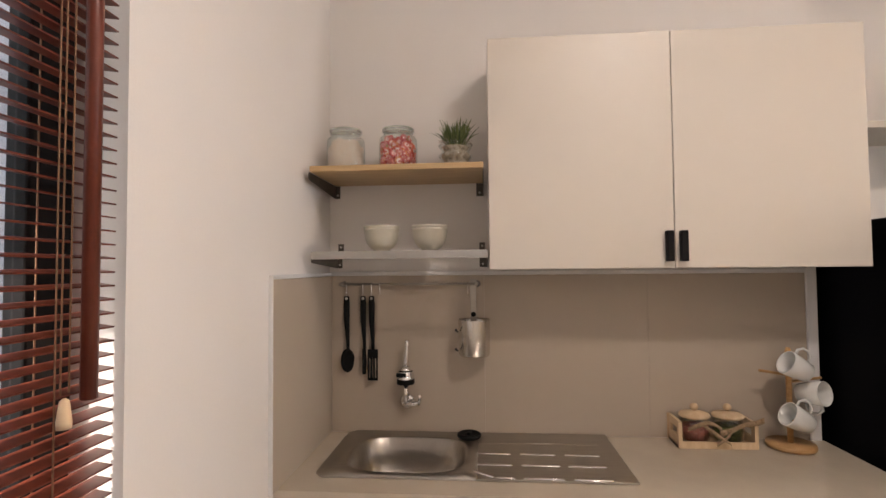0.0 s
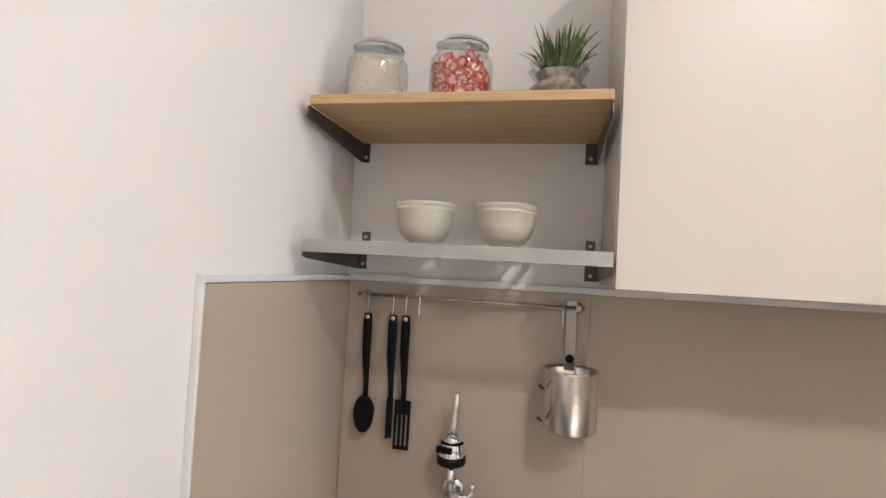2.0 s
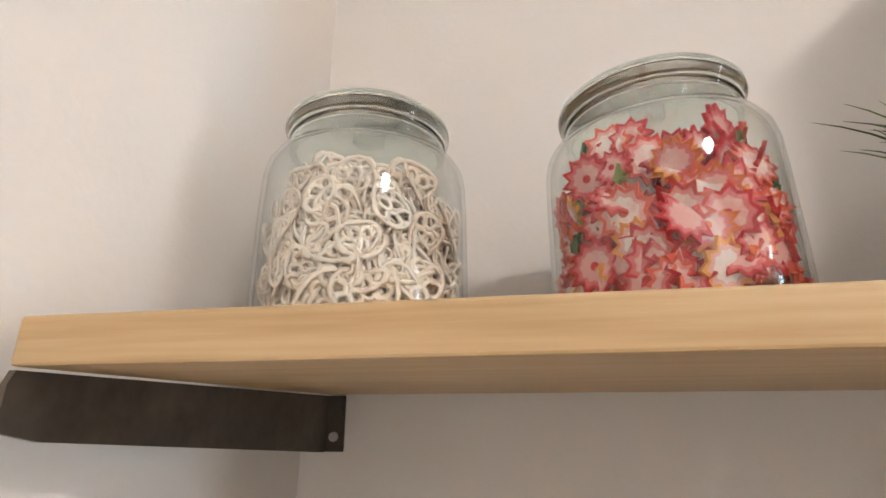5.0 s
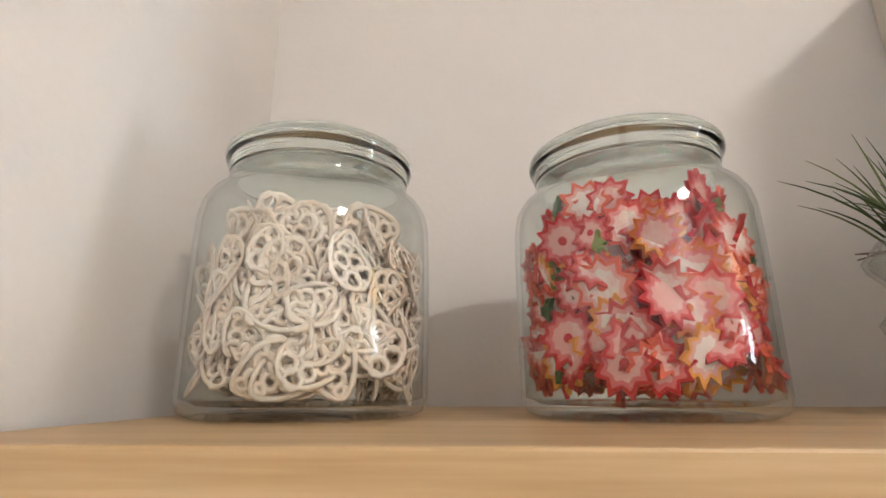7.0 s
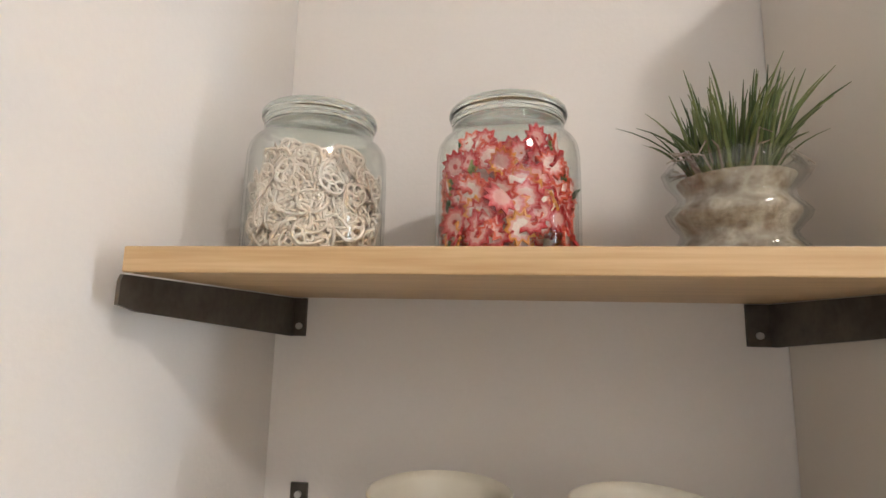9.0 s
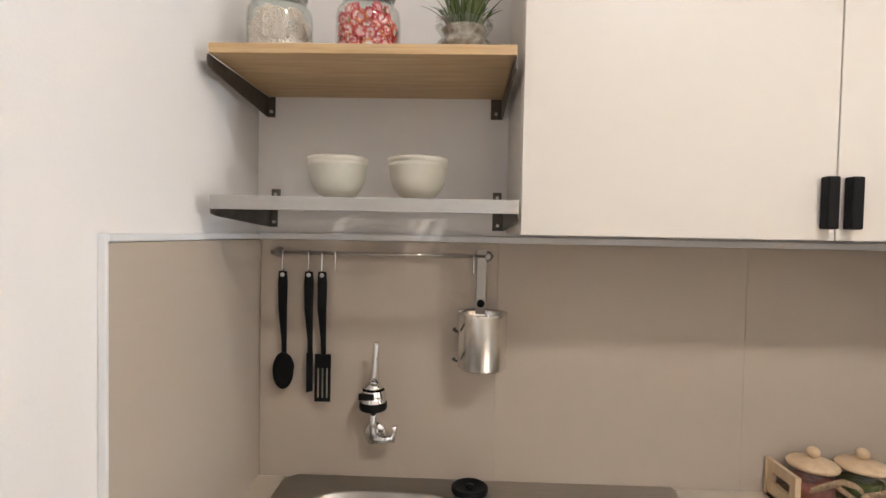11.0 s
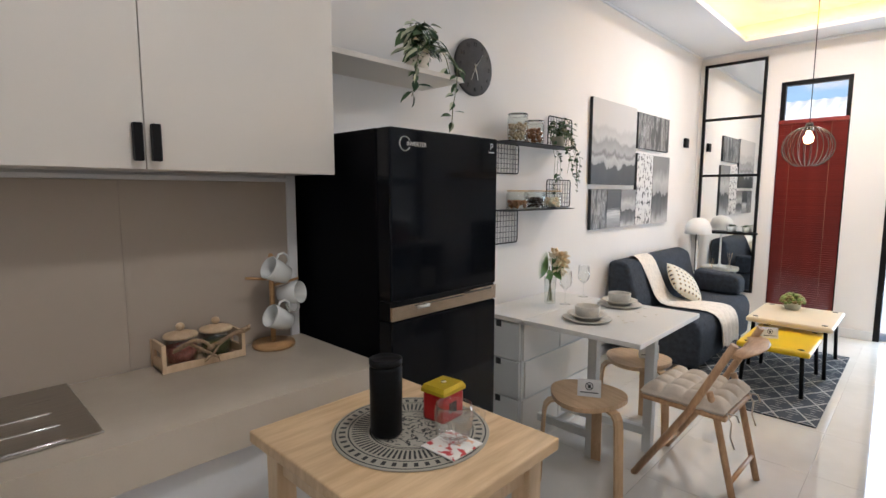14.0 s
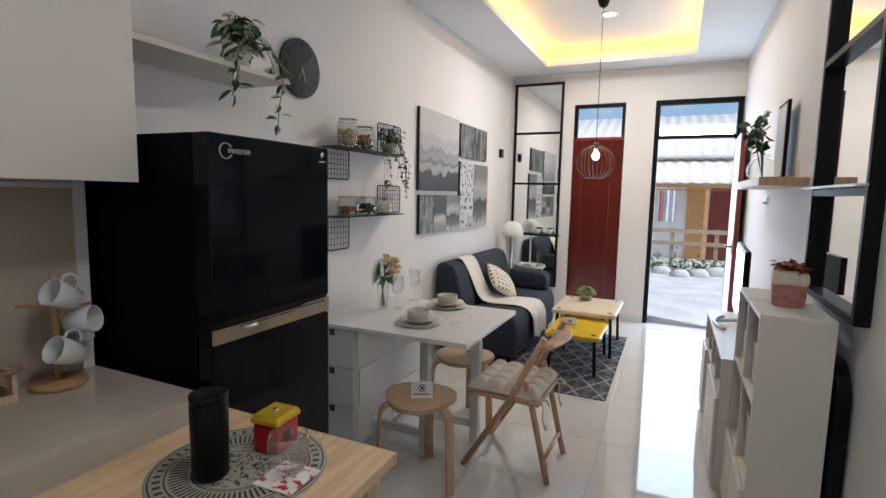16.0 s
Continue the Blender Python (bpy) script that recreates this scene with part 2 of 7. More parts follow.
PALM = mat("palm_leaf", (0.09, 0.19, 0.04), 0.45, var=0.3, scale=20)
SUCC = mat("brown_green_moss", (0.20, 0.13, 0.05), 0.85, col2=(0.20, 0.27, 0.07), scale=25, island=0.6)
TERRA = mat("stone_pot", (0.42, 0.40, 0.30), 0.8, var=0.15)
PINKWICK = mat("pink_wicker", (0.50, 0.23, 0.20), 0.7, var=0.2, scale=40, bscale=200, bump=0.5)
LINEN = mat("cream_liner_cloth", (0.68, 0.60, 0.48), 0.9, var=0.08, scale=30, bscale=300, bump=0.4)
REDFLOWER = mat("dried_red_petals", (0.20, 0.02, 0.025), 0.85, col2=(0.42, 0.13, 0.06), scale=30, island=0.6)
NUTS = mat("pale_nuts", (0.42, 0.29, 0.15), 0.6, col2=(0.66, 0.53, 0.34), scale=30, island=0.6)
ALMOND = mat("brown_nuts", (0.24, 0.09, 0.03), 0.6, col2=(0.42, 0.19, 0.06), scale=30, island=0.6)
COFFEE = mat("dark_beans", (0.03, 0.012, 0.006), 0.5, var=0.3, scale=30, island=0.6)
SPICE_RED = mat("red_brown_spice", (0.36, 0.11, 0.08), 0.8, var=0.35, scale=80, bscale=300, bump=0.5)
SPICE_GREEN = mat("dark_green_spice", (0.10, 0.115, 0.03), 0.8, var=0.35, scale=80, bscale=300, bump=0.5)
BULB = mat("lit_bulb", (1, 0.8, 0.5), 0.4, emit=((1.0, 0.66, 0.30), 14.0))
LED = mat("cove_led_strip", (1, 0.8, 0.4), 0.5, emit=((1.0, 0.50, 0.07), 18.0))
LAMPFACE = mat("downlight_face", (1, 1, 1), 0.5, emit=((1.0, 0.95, 0.88), 60.0))
CONCRETE = mat("pale_concrete", (0.60, 0.59, 0.57), 0.9, var=0.15, scale=2, bscale=60, bump=0.4)
FACADE = mat("pale_render", (0.84, 0.79, 0.72), 0.9, var=0.12, scale=2)
ORANGE_WOOD = mat("orange_brown_timber", (0.62, 0.33, 0.13), 0.7, var=0.2, scale=4, stretch=(1, 6, 6), bscale=40)
OLDWOOD = mat("weathered_wood", (0.46, 0.34, 0.22), 0.85, var=0.25, scale=6, stretch=(1, 8, 8))
ROOF = mat("pale_roof_sheet", (0.84, 0.80, 0.75), 0.7, var=0.08, scale=5)
BUSH = mat("shrub_leaf", (0.05, 0.11, 0.03), 0.6, col2=(0.13, 0.2, 0.06), scale=10, island=0.8)
CLOTH_RED = mat("red_laundry", (0.44, 0.16, 0.14), 0.9, var=0.1)
CLOTH_WHITE = mat("pale_laundry", (0.66, 0.64, 0.66), 0.9, var=0.1)
DOORRED = mat("red_brown_door", (0.22, 0.045, 0.03), 0.4, var=0.1, scale=4)
DOORCREAM = mat("cream_door_panel", (0.46, 0.38, 0.27), 0.45, var=0.04)
SCREEN = mat("tv_screen", (0.012, 0.013, 0.015), 0.08, var=0.05)


for m, level in ((FRIDGE, 0.16), (FRIDGE_SIDE, 0.05), (BLACK_PLASTIC, 0.12), (BLACK_METAL, 0.12), (DARKGREY, 0.2)):
    dull(m, level)


def value_mat(name, build, rough=0.55):
    m = bpy.data.materials.new(name)
    m.use_nodes = True
    nt = m.node_tree
    b = nt.nodes["Principled BSDF"]
    b.inputs["Roughness"].default_value = rough
    tc = nt.nodes.new("ShaderNodeTexCoord")
    sp = nt.nodes.new("ShaderNodeSeparateXYZ")
    nt.links.new(tc.outputs["Object"], sp.inputs[0])

    def op(kind, a, c=0.0, d=0.0):
        n = nt.nodes.new("ShaderNodeMath")
        n.operation = kind
        for i, v in enumerate((a, c, d)):
            if isinstance(v, (int, float)):
                n.inputs[i].default_value = v
            else:
                nt.links.new(v, n.inputs[i])
        return n.outputs[0]

    def noise_of(scale, stretch=(1, 1, 1), detail=5):
        mp = nt.nodes.new("ShaderNodeMapping")
        mp.inputs["Scale"].default_value = stretch
        nt.links.new(tc.outputs["Object"], mp.inputs[0])
        n = nt.nodes.new("ShaderNodeTexNoise")
        n.inputs["Scale"].default_value = scale
        n.inputs["Detail"].default_value = detail
        nt.links.new(mp.outputs[0], n.inputs[0])
        return n.outputs[0]

    def ramp(f, stops):
        r = nt.nodes.new("ShaderNodeValToRGB")
        e = r.color_ramp.elements
        while len(e) < len(stops):
            e.new(0.5)
        for el, (p, c) in zip(e, stops):
            el.position, el.color = p, (*c, 1)
        nt.links.new(f, r.inputs[0])
        return r.outputs[0]

    nt.links.new(build(op, noise_of, ramp, sp.outputs), b.inputs["Base Color"])
    return m


def g(v):
    return (v, v * 0.97, v * 0.94)


# misty hills: darker ridges towards the bottom; z runs 0 to 1 over the print's height
MISTY = value_mat("misty_hills_print", lambda op, no, ramp, p: ramp(
    op("MULTIPLY_ADD", no(6.5, (1, 1, 0.4), 8), 0.5, op("SUBTRACT", op("MULTIPLY", p[2], 1.45), 0.27)),
    [(0.0, g(0.035)), (0.32, g(0.06)), (0.345, g(0.30)), (0.44, g(0.40)), (0.50, g(0.17)), (0.56, g(0.34)), (0.70, g(0.28)), (0.76, g(0.46)), (0.9, g(0.42)), (1.0, g(0.52))]))
FOREST = value_mat("dark_forest_print", lambda op, no, ramp, p: ramp(
    op("MULTIPLY_ADD", no(14, (1, 1, 0.2)), 0.5, op("SUBTRACT", op("MULTIPLY", p[2], 1.3), 0.3)),
    [(0.0, g(0.45)), (0.2, g(0.16)), (0.5, g(0.06)), (0.52, g(0.30)), (0.75, g(0.42)), (1.0, g(0.2))]))
TRUNKS = value_mat("tree_trunks_print", lambda op, no, ramp, p: ramp(
    no(5, (3.0, 1, 0.22)), [(0.3, g(0.03)), (0.45, g(0.08)), (0.52, g(0.28)), (0.56, g(0.10)), (0.64, g(0.36)), (0.7, g(0.14))]))
LEAVES = value_mat("leaf_silhouette_print", lambda op, no, ramp, p: ramp(
    no(16, (1.5, 1, 0.9)), [(0.35, g(0.05)), (0.42, g(0.08)), (0.45, g(0.58)), (0.8, g(0.64))]))
WATER = value_mat("lake_and_boat_print", lambda op, no, ramp, p: ramp(
    op("MULTIPLY_ADD", no(8, (0.5, 1, 4)), 0.25, op("MULTIPLY", p[2], 0.8)),
    [(0.0, g(0.10)), (0.35, g(0.38)), (0.42, g(0.55)), (0.5, g(0.14)), (0.55, g(0.06)), (1.0, g(0.08))]))


def placemat(op, no, ramp, p):
    r = op("SQRT", op("ADD", op("MULTIPLY", p[0], p[0]), op("MULTIPLY", p[1], p[1])))
    a = op("ARCTAN2", p[1], p[0])
    spokes = op("GREATER_THAN", op("SINE", op("MULTIPLY", a, 72)), 0.1)
    beads = op("GREATER_THAN", op("SINE", op("MULTIPLY", a, 44)), 0.3)

    def ring(lo, hi):
        return op("MULTIPLY", op("GREATER_THAN", r, lo), op("LESS_THAN", r, hi))

    d = op("MULTIPLY", spokes, ring(0.098, 0.132))
    d = op("MAXIMUM", d, op("MULTIPLY", beads, ring(0.146, 0.160)))
    for lo, hi in ((0.166, 0.169), (0.138, 0.141), (0.090, 0.093), (0.085, 0.087)):
        d = op("MAXIMUM", d, ring(lo, hi))
    scroll = op("GREATER_THAN", op("SINE", op("MULTIPLY_ADD", no(34), 34, op("MULTIPLY", r, 90))), 0.72)
    d = op("MAXIMUM", d, op("MULTIPLY", scroll, op("LESS_THAN", r, 0.078)))
    return ramp(d, [(0.0, (0.34, 0.31, 0.25)), (1.0, (0.025, 0.024, 0.022))])


MAT_PRINT = value_mat("printed_placemat", placemat, 0.75)


def rug_print(op, no, ramp, p):
    u = op("ADD", op("MULTIPLY", p[0], 3.1), op("MULTIPLY", p[1], 5.2))
    v = op("SUBTRACT", op("MULTIPLY", p[0], 3.1), op("MULTIPLY", p[1], 5.2))
    lu = op("LESS_THAN", op("ABSOLUTE", op("SUBTRACT", op("FRACT", u), 0.5)), 0.035)
    lv = op("LESS_THAN", op("ABSOLUTE", op("SUBTRACT", op("FRACT", v), 0.5)), 0.035)
    fine = op("GREATER_THAN", op("SINE", op("MULTIPLY", p[0], 150)), 0.55)
    check = op("GREATER_THAN", op("MULTIPLY", op("SINE", op("MULTIPLY", u, 6.283)), op("SINE", op("MULTIPLY", v, 6.283))), 0.0)
    d = op("MAXIMUM", op("MAXIMUM", lu, lv), op("MULTIPLY", op("MULTIPLY", fine, check), 0.55))
    d = op("MULTIPLY", d, op("MULTIPLY_ADD", no(60), 0.8, 0.5))
    return ramp(d, [(0.0, (0.045, 0.05, 0.06)), (1.0, (0.42, 0.41, 0.38))])


RUG = value_mat("grey_diamond_rug", rug_print, 0.95)
COASTER = value_mat("floral_coaster_print", lambda op, no, ramp, p: ramp(
    no(38), [(0.0, (0.45, 0.01, 0.02)), (0.40, (0.5, 0.03, 0.03)), (0.44, (0.74, 0.70, 0.64)), (0.62, (0.76, 0.73, 0.68)), (0.66, (0.7, 0.3, 0.12)), (0.72, (0.76, 0.73, 0.68))]), 0.35)
PILLOW = value_mat("patterned_pillow_cotton", lambda op, no, ramp, p: ramp(
    op("MULTIPLY", op("ADD", op("SINE", op("MULTIPLY", p[0], 120)), op("SINE", op("MULTIPLY_ADD", p[2], 135, op("MULTIPLY", no(5), 3)))), 0.5),
    [(0.0, (0.72, 0.67, 0.56)), (0.50, (0.72, 0.67, 0.56)), (0.53, (0.66, 0.42, 0.10)), (0.68, (0.66, 0.42, 0.10)), (0.70, (0.05, 0.06, 0.09)), (1.0, (0.05, 0.06, 0.09))]), 0.9)

# ---- helpers of form ----


def box(bm, a, b, bev=0.0, m=None):
    r = bmesh.ops.create_cube(bm, size=1)
    vs = r["verts"]
    for v in vs:
        v.co = Vector([(a[i] + b[i]) / 2 + v.co[i] * (b[i] - a[i]) for i in range(3)])
    if bev:
        es = list({e for v in vs for e in v.link_edges})
        rb = bmesh.ops.bevel(bm, geom=es, offset=bev, segments=2, affect="EDGES", profile=0.5)
        vs = rb["verts"]
    if m is not None:
        for v in set(vs):
            v.co = m @ v.co
    return vs


def tube(bm, pts, rad, seg=8, flat=1.0, caps=True):
    """A round or flattened tube along points; rad is a number or one for each point."""
    pts = [Vector(p) for p in pts]
    rs = rad if isinstance(rad, (list, tuple)) else [rad] * len(pts)
    rings, up = [], None
    for i, p in enumerate(pts):
        d = (pts[min(i + 1, len(pts) - 1)] - pts[max(i - 1, 0)]).normalized()
        if up is None:
            up = Vector((0, 0, 1)) if abs(d.z) < 0.9 else Vector((0, 1, 0))
        side = d.cross(up).normalized()
        up = side.cross(d).normalized()
        rings.append([bm.verts.new(p + side * (math.cos(2 * math.pi * k / seg) * rs[i]) + up * (math.sin(2 * math.pi * k / seg) * rs[i] * flat)) for k in range(seg)])
    for a, b in zip(rings, rings[1:]):
        for k in range(seg):
            f = bm.faces.new((a[k], a[(k + 1) % seg], b[(k + 1) % seg], b[k]))
            f.smooth = True
    if caps:
        bm.faces.new(list(reversed(rings[0])))
        bm.faces.new(rings[-1])
    return rings


def lathe(bm, profile, seg=32, at=(0, 0, 0), m=None, close=False):
    """Turns (radius, height) pairs about the upright axis."""
    m = m or Matrix.Translation(at)
    rings = []
    for r, z in profile:
        if r < 1e-6:
            rings.append([bm.verts.new(m @ Vector((0, 0, z)))])
        else:
            rings.append([bm.verts.new(m @ Vector((r * math.cos(2 * math.pi * k / seg), r * math.sin(2 * math.pi * k / seg), z))) for k in range(seg)])
    pairs = list(zip(rings, rings[1:]))
    if close:
        pairs.append((rings[-1], rings[0]))
    for a, b in pairs:
        for k in range(seg):
            j = (k + 1) % seg
            if len(a) == 1 and len(b) == 1:
                continue
            if len(a) == 1:
                f = bm.faces.new((a[0], b[j], b[k]))
            elif len(b) == 1:
                f = bm.faces.new((a[k], a[j], b[0]))
            else:
                f = bm.faces.new((a[k], a[j], b[j], b[k]))
            f.smooth = True


def prism(bm, outline, z0, z1, m=None):
    m = m or Matrix()
    lo = [bm.verts.new(m @ Vector((x, y, z0))) for x, y in outline]
    hi = [bm.verts.new(m @ Vector((x, y, z1))) for x, y in outline]
    n = len(outline)
    bm.faces.new(list(reversed(lo)))
    bm.faces.new(hi)
    for k in range(n):
        bm.faces.new((lo[k], lo[(k + 1) % n], hi[(k + 1) % n], hi[k]))


def blob(bm, at, r, sub=2, squash=(1, 1, 1), rough=0.0):
    res = bmesh.ops.create_icosphere(bm, subdivisions=sub, radius=1)
    for v in res["verts"]:
        k = 1 + rough * noise.noise(v.co * 2.3 + Vector(at) * 9)
        v.co = Vector(at) + Vector([v.co[i] * r * squash[i] * k for i in range(3)])
    for f in {f for v in res["verts"] for f in v.link_faces}:
        f.smooth = True


def part(name, bm, material, parent=None, label="", smooth=None):
    me = bpy.data.meshes.new(name)
    bmesh.ops.recalc_face_normals(bm, faces=bm.faces)
    bm.to_mesh(me)
    bm.free()
    for m in (material if isinstance(material, (list, tuple)) else [material]):
        me.materials.append(m)
    ob = new(name, me)
    if parent is not None:
        ob.parent = parent
    if label:
        ob["label"] = label
    return ob


def thing(name, label, category, group="", at=(0, 0, 0), rz=0):
    ob = new(name)
    ob.empty_display_size = 0.05
    ob.matrix_world = pose(*at, 0, 0, rz)
    return tagged(ob, label, category, group)


def bx(name, a, b, material, parent=None, bev=0.0, label="", m=None):
    bm = bmesh.new()
    box(bm, a, b, bev, m)
    return part(name, bm, material, parent, label)


def structure(ob, label, category):
    return tagged(ob, label, category, kind="structure")


def words(name, body, size, m, material, parent, depth=0.0006):
    cu = bpy.data.curves.new(name, "FONT")
    cu.body, cu.size, cu.extrude = body, size, depth
    cu.align_x, cu.align_y = "CENTER", "CENTER"
    cu.materials.append(material)
    ob = new(name, cu)
    ob.parent = parent
    ob.matrix_local = m
    return ob


def leaf(bm, base, way, length, width, up=Vector((0, 0, 1)), bend=0.25, mats=(0, 0)):
    """A pointed leaf in two halves with a fold along its rib."""
    way = way.normalized()
    side = way.cross(up)
    side = side.normalized() if side.length > 1e-3 else Vector((1, 0, 0))
    nor = side.cross(way).normalized()
    rib, lf, rt = [], [], []
    for k, w in ((0, 0.0), (0.25, 0.8), (0.55, 1.0), (0.82, 0.5), (1.0, 0.0)):
        c = base + way * (length * k) - nor * (bend * length * k * k)
        rib.append(bm.verts.new(c))
        if 0 < k < 1:
            lf.append(bm.verts.new(c + side * (w * width / 2) + nor * (width * 0.12)))
            rt.append(bm.verts.new(c - side * (w * width / 2) + nor * (width * 0.12)))
    for edge, mi in ((lf, mats[0]), (rt, mats[1])):
        fs = [bm.faces.new((rib[0], rib[1], edge[0])), bm.faces.new((rib[1], rib[2], edge[1], edge[0])), bm.faces.new((rib[2], rib[3], edge[2], edge[1])), bm.faces.new((rib[3], rib[4], edge[2]))]
        for f in fs:
            f.material_index, f.smooth = mi, True

# ---- the rooms ----
H = 2.95
EX, SY, NY = 7.07, -2.28, 0.30


def wall(name, boxes, material, label):
    bm = bmesh.new()
    for a, b in boxes:
        box(bm, a, b)
    return structure(part(name, bm, material), label, "wall")


floor = structure(bx("floor", (-0.2, SY - 0.15, -0.15), (EX + 0.15, NY + 0.15, -0.006), GROUT), "polished cream porcelain tiled floor", "floor")
wall_kitchen = wall("wall_kitchen", [((-0.15, 0.0, 0), (1.707, NY + 0.15, H))], PAINT, "white painted kitchen wall with stone backsplash")
wall("wall_north", [((1.707, NY, 0), (EX, NY + 0.15, H))], PAINT, "white painted living room wall with canvas prints")
# west wall: opening for the kitchen window
WY0, WY1, WZ0, WZ1 = -2.10, -1.067, 0.88, 2.45
wall_west = wall("wall_west", [((-0.15, WY1, 0), (0, 0, H)), ((-0.15, SY, 0), (0, WY0, H)), ((-0.15, WY0, 0), (0, WY1, WZ0)), ((-0.15, WY0, WZ1), (0, WY1, H))], PAINT, "white painted wall with a window and wooden blind")
wall("wall_south", [((-0.15, SY - 0.15, 0), (EX + 0.15, SY, H))], PAINT, "white painted wall with tall black mirror")
# east wall: openings for the blind window and the front door
wall("wall_east", [((EX, -0.49, 0), (EX + 0.15, NY + 0.15, H)), ((EX, -1.08, 0), (EX + 0.15, -0.49, 0.20)), ((EX, -1.08, 2.575), (EX + 0.15, -0.49, H)),
                   ((EX, -1.40, 0), (EX + 0.15, -1.08, H)), ((EX, SY, 2.575), (EX + 0.15, -1.40, H))], PAINT, "white painted end wall with front door")
# ceiling with a raised tray and a hidden cove
TX0, TX1, TY0, TY1 = 4.05, 6.63, -1.77, -0.235
bm = bmesh.new()
for a, b in [((-0.15, SY, H), (TX0, NY, H + 0.03)), ((TX1, SY, H), (EX, NY, H + 0.03)), ((TX0, SY, H), (TX1, TY0, H + 0.03)), ((TX0, TY1, H), (TX1, NY, H + 0.03))]:
    box(bm, a, b)
C = 0.16
for a, b in [((TX0 - C, TY0 - C, H + 0.19), (TX1 + C, TY1 + C, H + 0.22)), ((TX0 - C - 0.03, TY0 - C, H + 0.03), (TX0 - C, TY1 + C, H + 0.22)), ((TX1 + C, TY0 - C, H + 0.03), (TX1 + C + 0.03, TY1 + C, H + 0.22)),
             ((TX0 - C, TY0 - C - 0.03, H + 0.03), (TX1 + C, TY0 - C, H + 0.22)), ((TX0 - C, TY1 + C, H + 0.03), (TX1 + C, TY1 + C + 0.03, H + 0.22))]:
    box(bm, a, b)
# shallow lip round the tray and a cornice along the walls
for a, b in [((TX0 - 0.03, TY0 - 0.03, H - 0.010), (TX1 + 0.03, TY0 + 0.004, H + 0.034)), ((TX0 - 0.03, TY1 - 0.004, H - 0.010), (TX1 + 0.03, TY1 + 0.03, H + 0.032)), ((TX0 - 0.03, TY0 + 0.0045, H - 0.0105), (TX0 + 0.004, TY1 - 0.0045, H + 0.0345)), ((TX1 - 0.004, TY0 + 0.0045, H - 0.0105), (TX1 + 0.03, TY1 - 0.0045, H + 0.0345))]:
    box(bm, a, b)
structure(part("ceiling", bm, CEIL), "white plaster ceiling with lit tray recess", "ceiling")
bm = bmesh.new()
for a, b in [((1.707, NY, 0), (EX, NY - 0.02, 0)), ((EX, NY, 0), (EX - 0.02, SY, 0)), ((EX, SY, 0), (2, SY + 0.02, 0))]:
    lo, hi = [min(a[i], b[i]) for i in range(2)], [max(a[i], b[i]) for i in range(2)]
    box(bm, (lo[0], lo[1], H - 0.02), (hi[0], hi[1], H - 0.001), 0.006)
structure(part("trim", bm, CEIL), "white plaster cornice along the ceiling", "trim")
bm = bmesh.new()
for a, b in [((2.3, NY - 0.012, 0), (EX - 0.012, NY, 0.09)), ((EX - 0.012, -1.40, 0), (EX, NY, 0.09)), ((1.0, SY, 0), (EX, SY + 0.012, 0.09))]:
    box(bm, a, b, 0.003)
structure(part("baseboard", bm, TRIM), "cream tile baseboard along the walls", "baseboard")
# unseen slab, added so that its overhang blocks sun at the kitchen window
structure(bx("roof", (-0.85, SY - 0.15, H + 0.26), (EX + 0.15, NY + 0.15, H + 0.36), CONCRETE), "unseen flat concrete slab added to keep sun off the kitchen window", "roof")
# LED strip lying in the cove
strip = thing("cove_light", "warm yellow LED strip hidden in the ceiling tray", "light strip", at=(0, 0, 0))
for a, b in [((TX0 - 0.09, TY0 - 0.09, H + 0.031), (TX1 + 0.09, TY0 - 0.06, H + 0.045)), ((TX0 - 0.09, TY1 + 0.06, H + 0.031), (TX1 + 0.09, TY1 + 0.09, H + 0.045)),
             ((TX0 - 0.09, TY0 - 0.055, H + 0.031), (TX0 - 0.06, TY1 + 0.055, H + 0.045)), ((TX1 + 0.06, TY0 - 0.055, H + 0.031), (TX1 + 0.09, TY1 + 0.055, H + 0.045))]:
    bx("strip", a, b, LED, strip)
# the second fixture is unseen, added round the kitchen lamp
for at in ((5.73, -1.01, H + 0.19, 1.0), (1.4, -1.75, H, 2.4)):
    dl = thing("downlight", "round white recessed ceiling downlight, switched on", "ceiling light", "ceiling downlights", at=at[:3])
    bm = bmesh.new()
    r = at[3]
    lathe(bm, [(0.055 * r, 0.0), (0.075 * r, 0.0), (0.075 * r, -0.012), (0.055 * r, -0.008)], 36, close=True)
    part("rim", bm, WHITE_PLASTIC, dl)
    bm = bmesh.new()
    lathe(bm, [(0.0, -0.004), (0.054 * r, -0.004), (0.054 * r, -0.001), (0.0, -0.001)], 36)
    part("diffuser", bm, LAMPFACE, dl)

# window frames, panes and the front door


def frame_bars(parent, bars, material=BLACK_METAL):
    for a, b in bars:
        bx("window_frame", a, b, material, parent, 0.004)


win = structure(new("window_1"), "tall black framed window with clear transom and closed red blind", "window")
x0, x1 = EX + 0.02, EX + 0.09
frame_bars(win, [((x0, -0.53, 0.2), (x1, -0.49, 2.575)), ((x0, -1.08, 0.2), (x1, -1.04, 2.575)), ((x0, -1.04, 2.535), (x1, -0.53, 2.575)), ((x0, -1.04, 2.15), (x1, -0.53, 2.185)), ((x0, -1.04, 0.2), (x1, -0.53, 0.235))])
for z0, z1 in ((2.185, 2.535), (0.235, 2.15)):
    p = bx("pane", (EX + 0.05, -1.04, z0), (EX + 0.056, -0.53, z1), PANE, win)
    p.visible_shadow = False
blind = thing("window_blind", "closed brick red aluminium venetian blind over the window", "blind", at=(EX - 0.012, -0.785, 0))
bx("head_rail", (-0.02, -0.29, 2.14), (0.02, 0.29, 2.18), REDBLIND, blind, 0.004)
bm = bmesh.new()
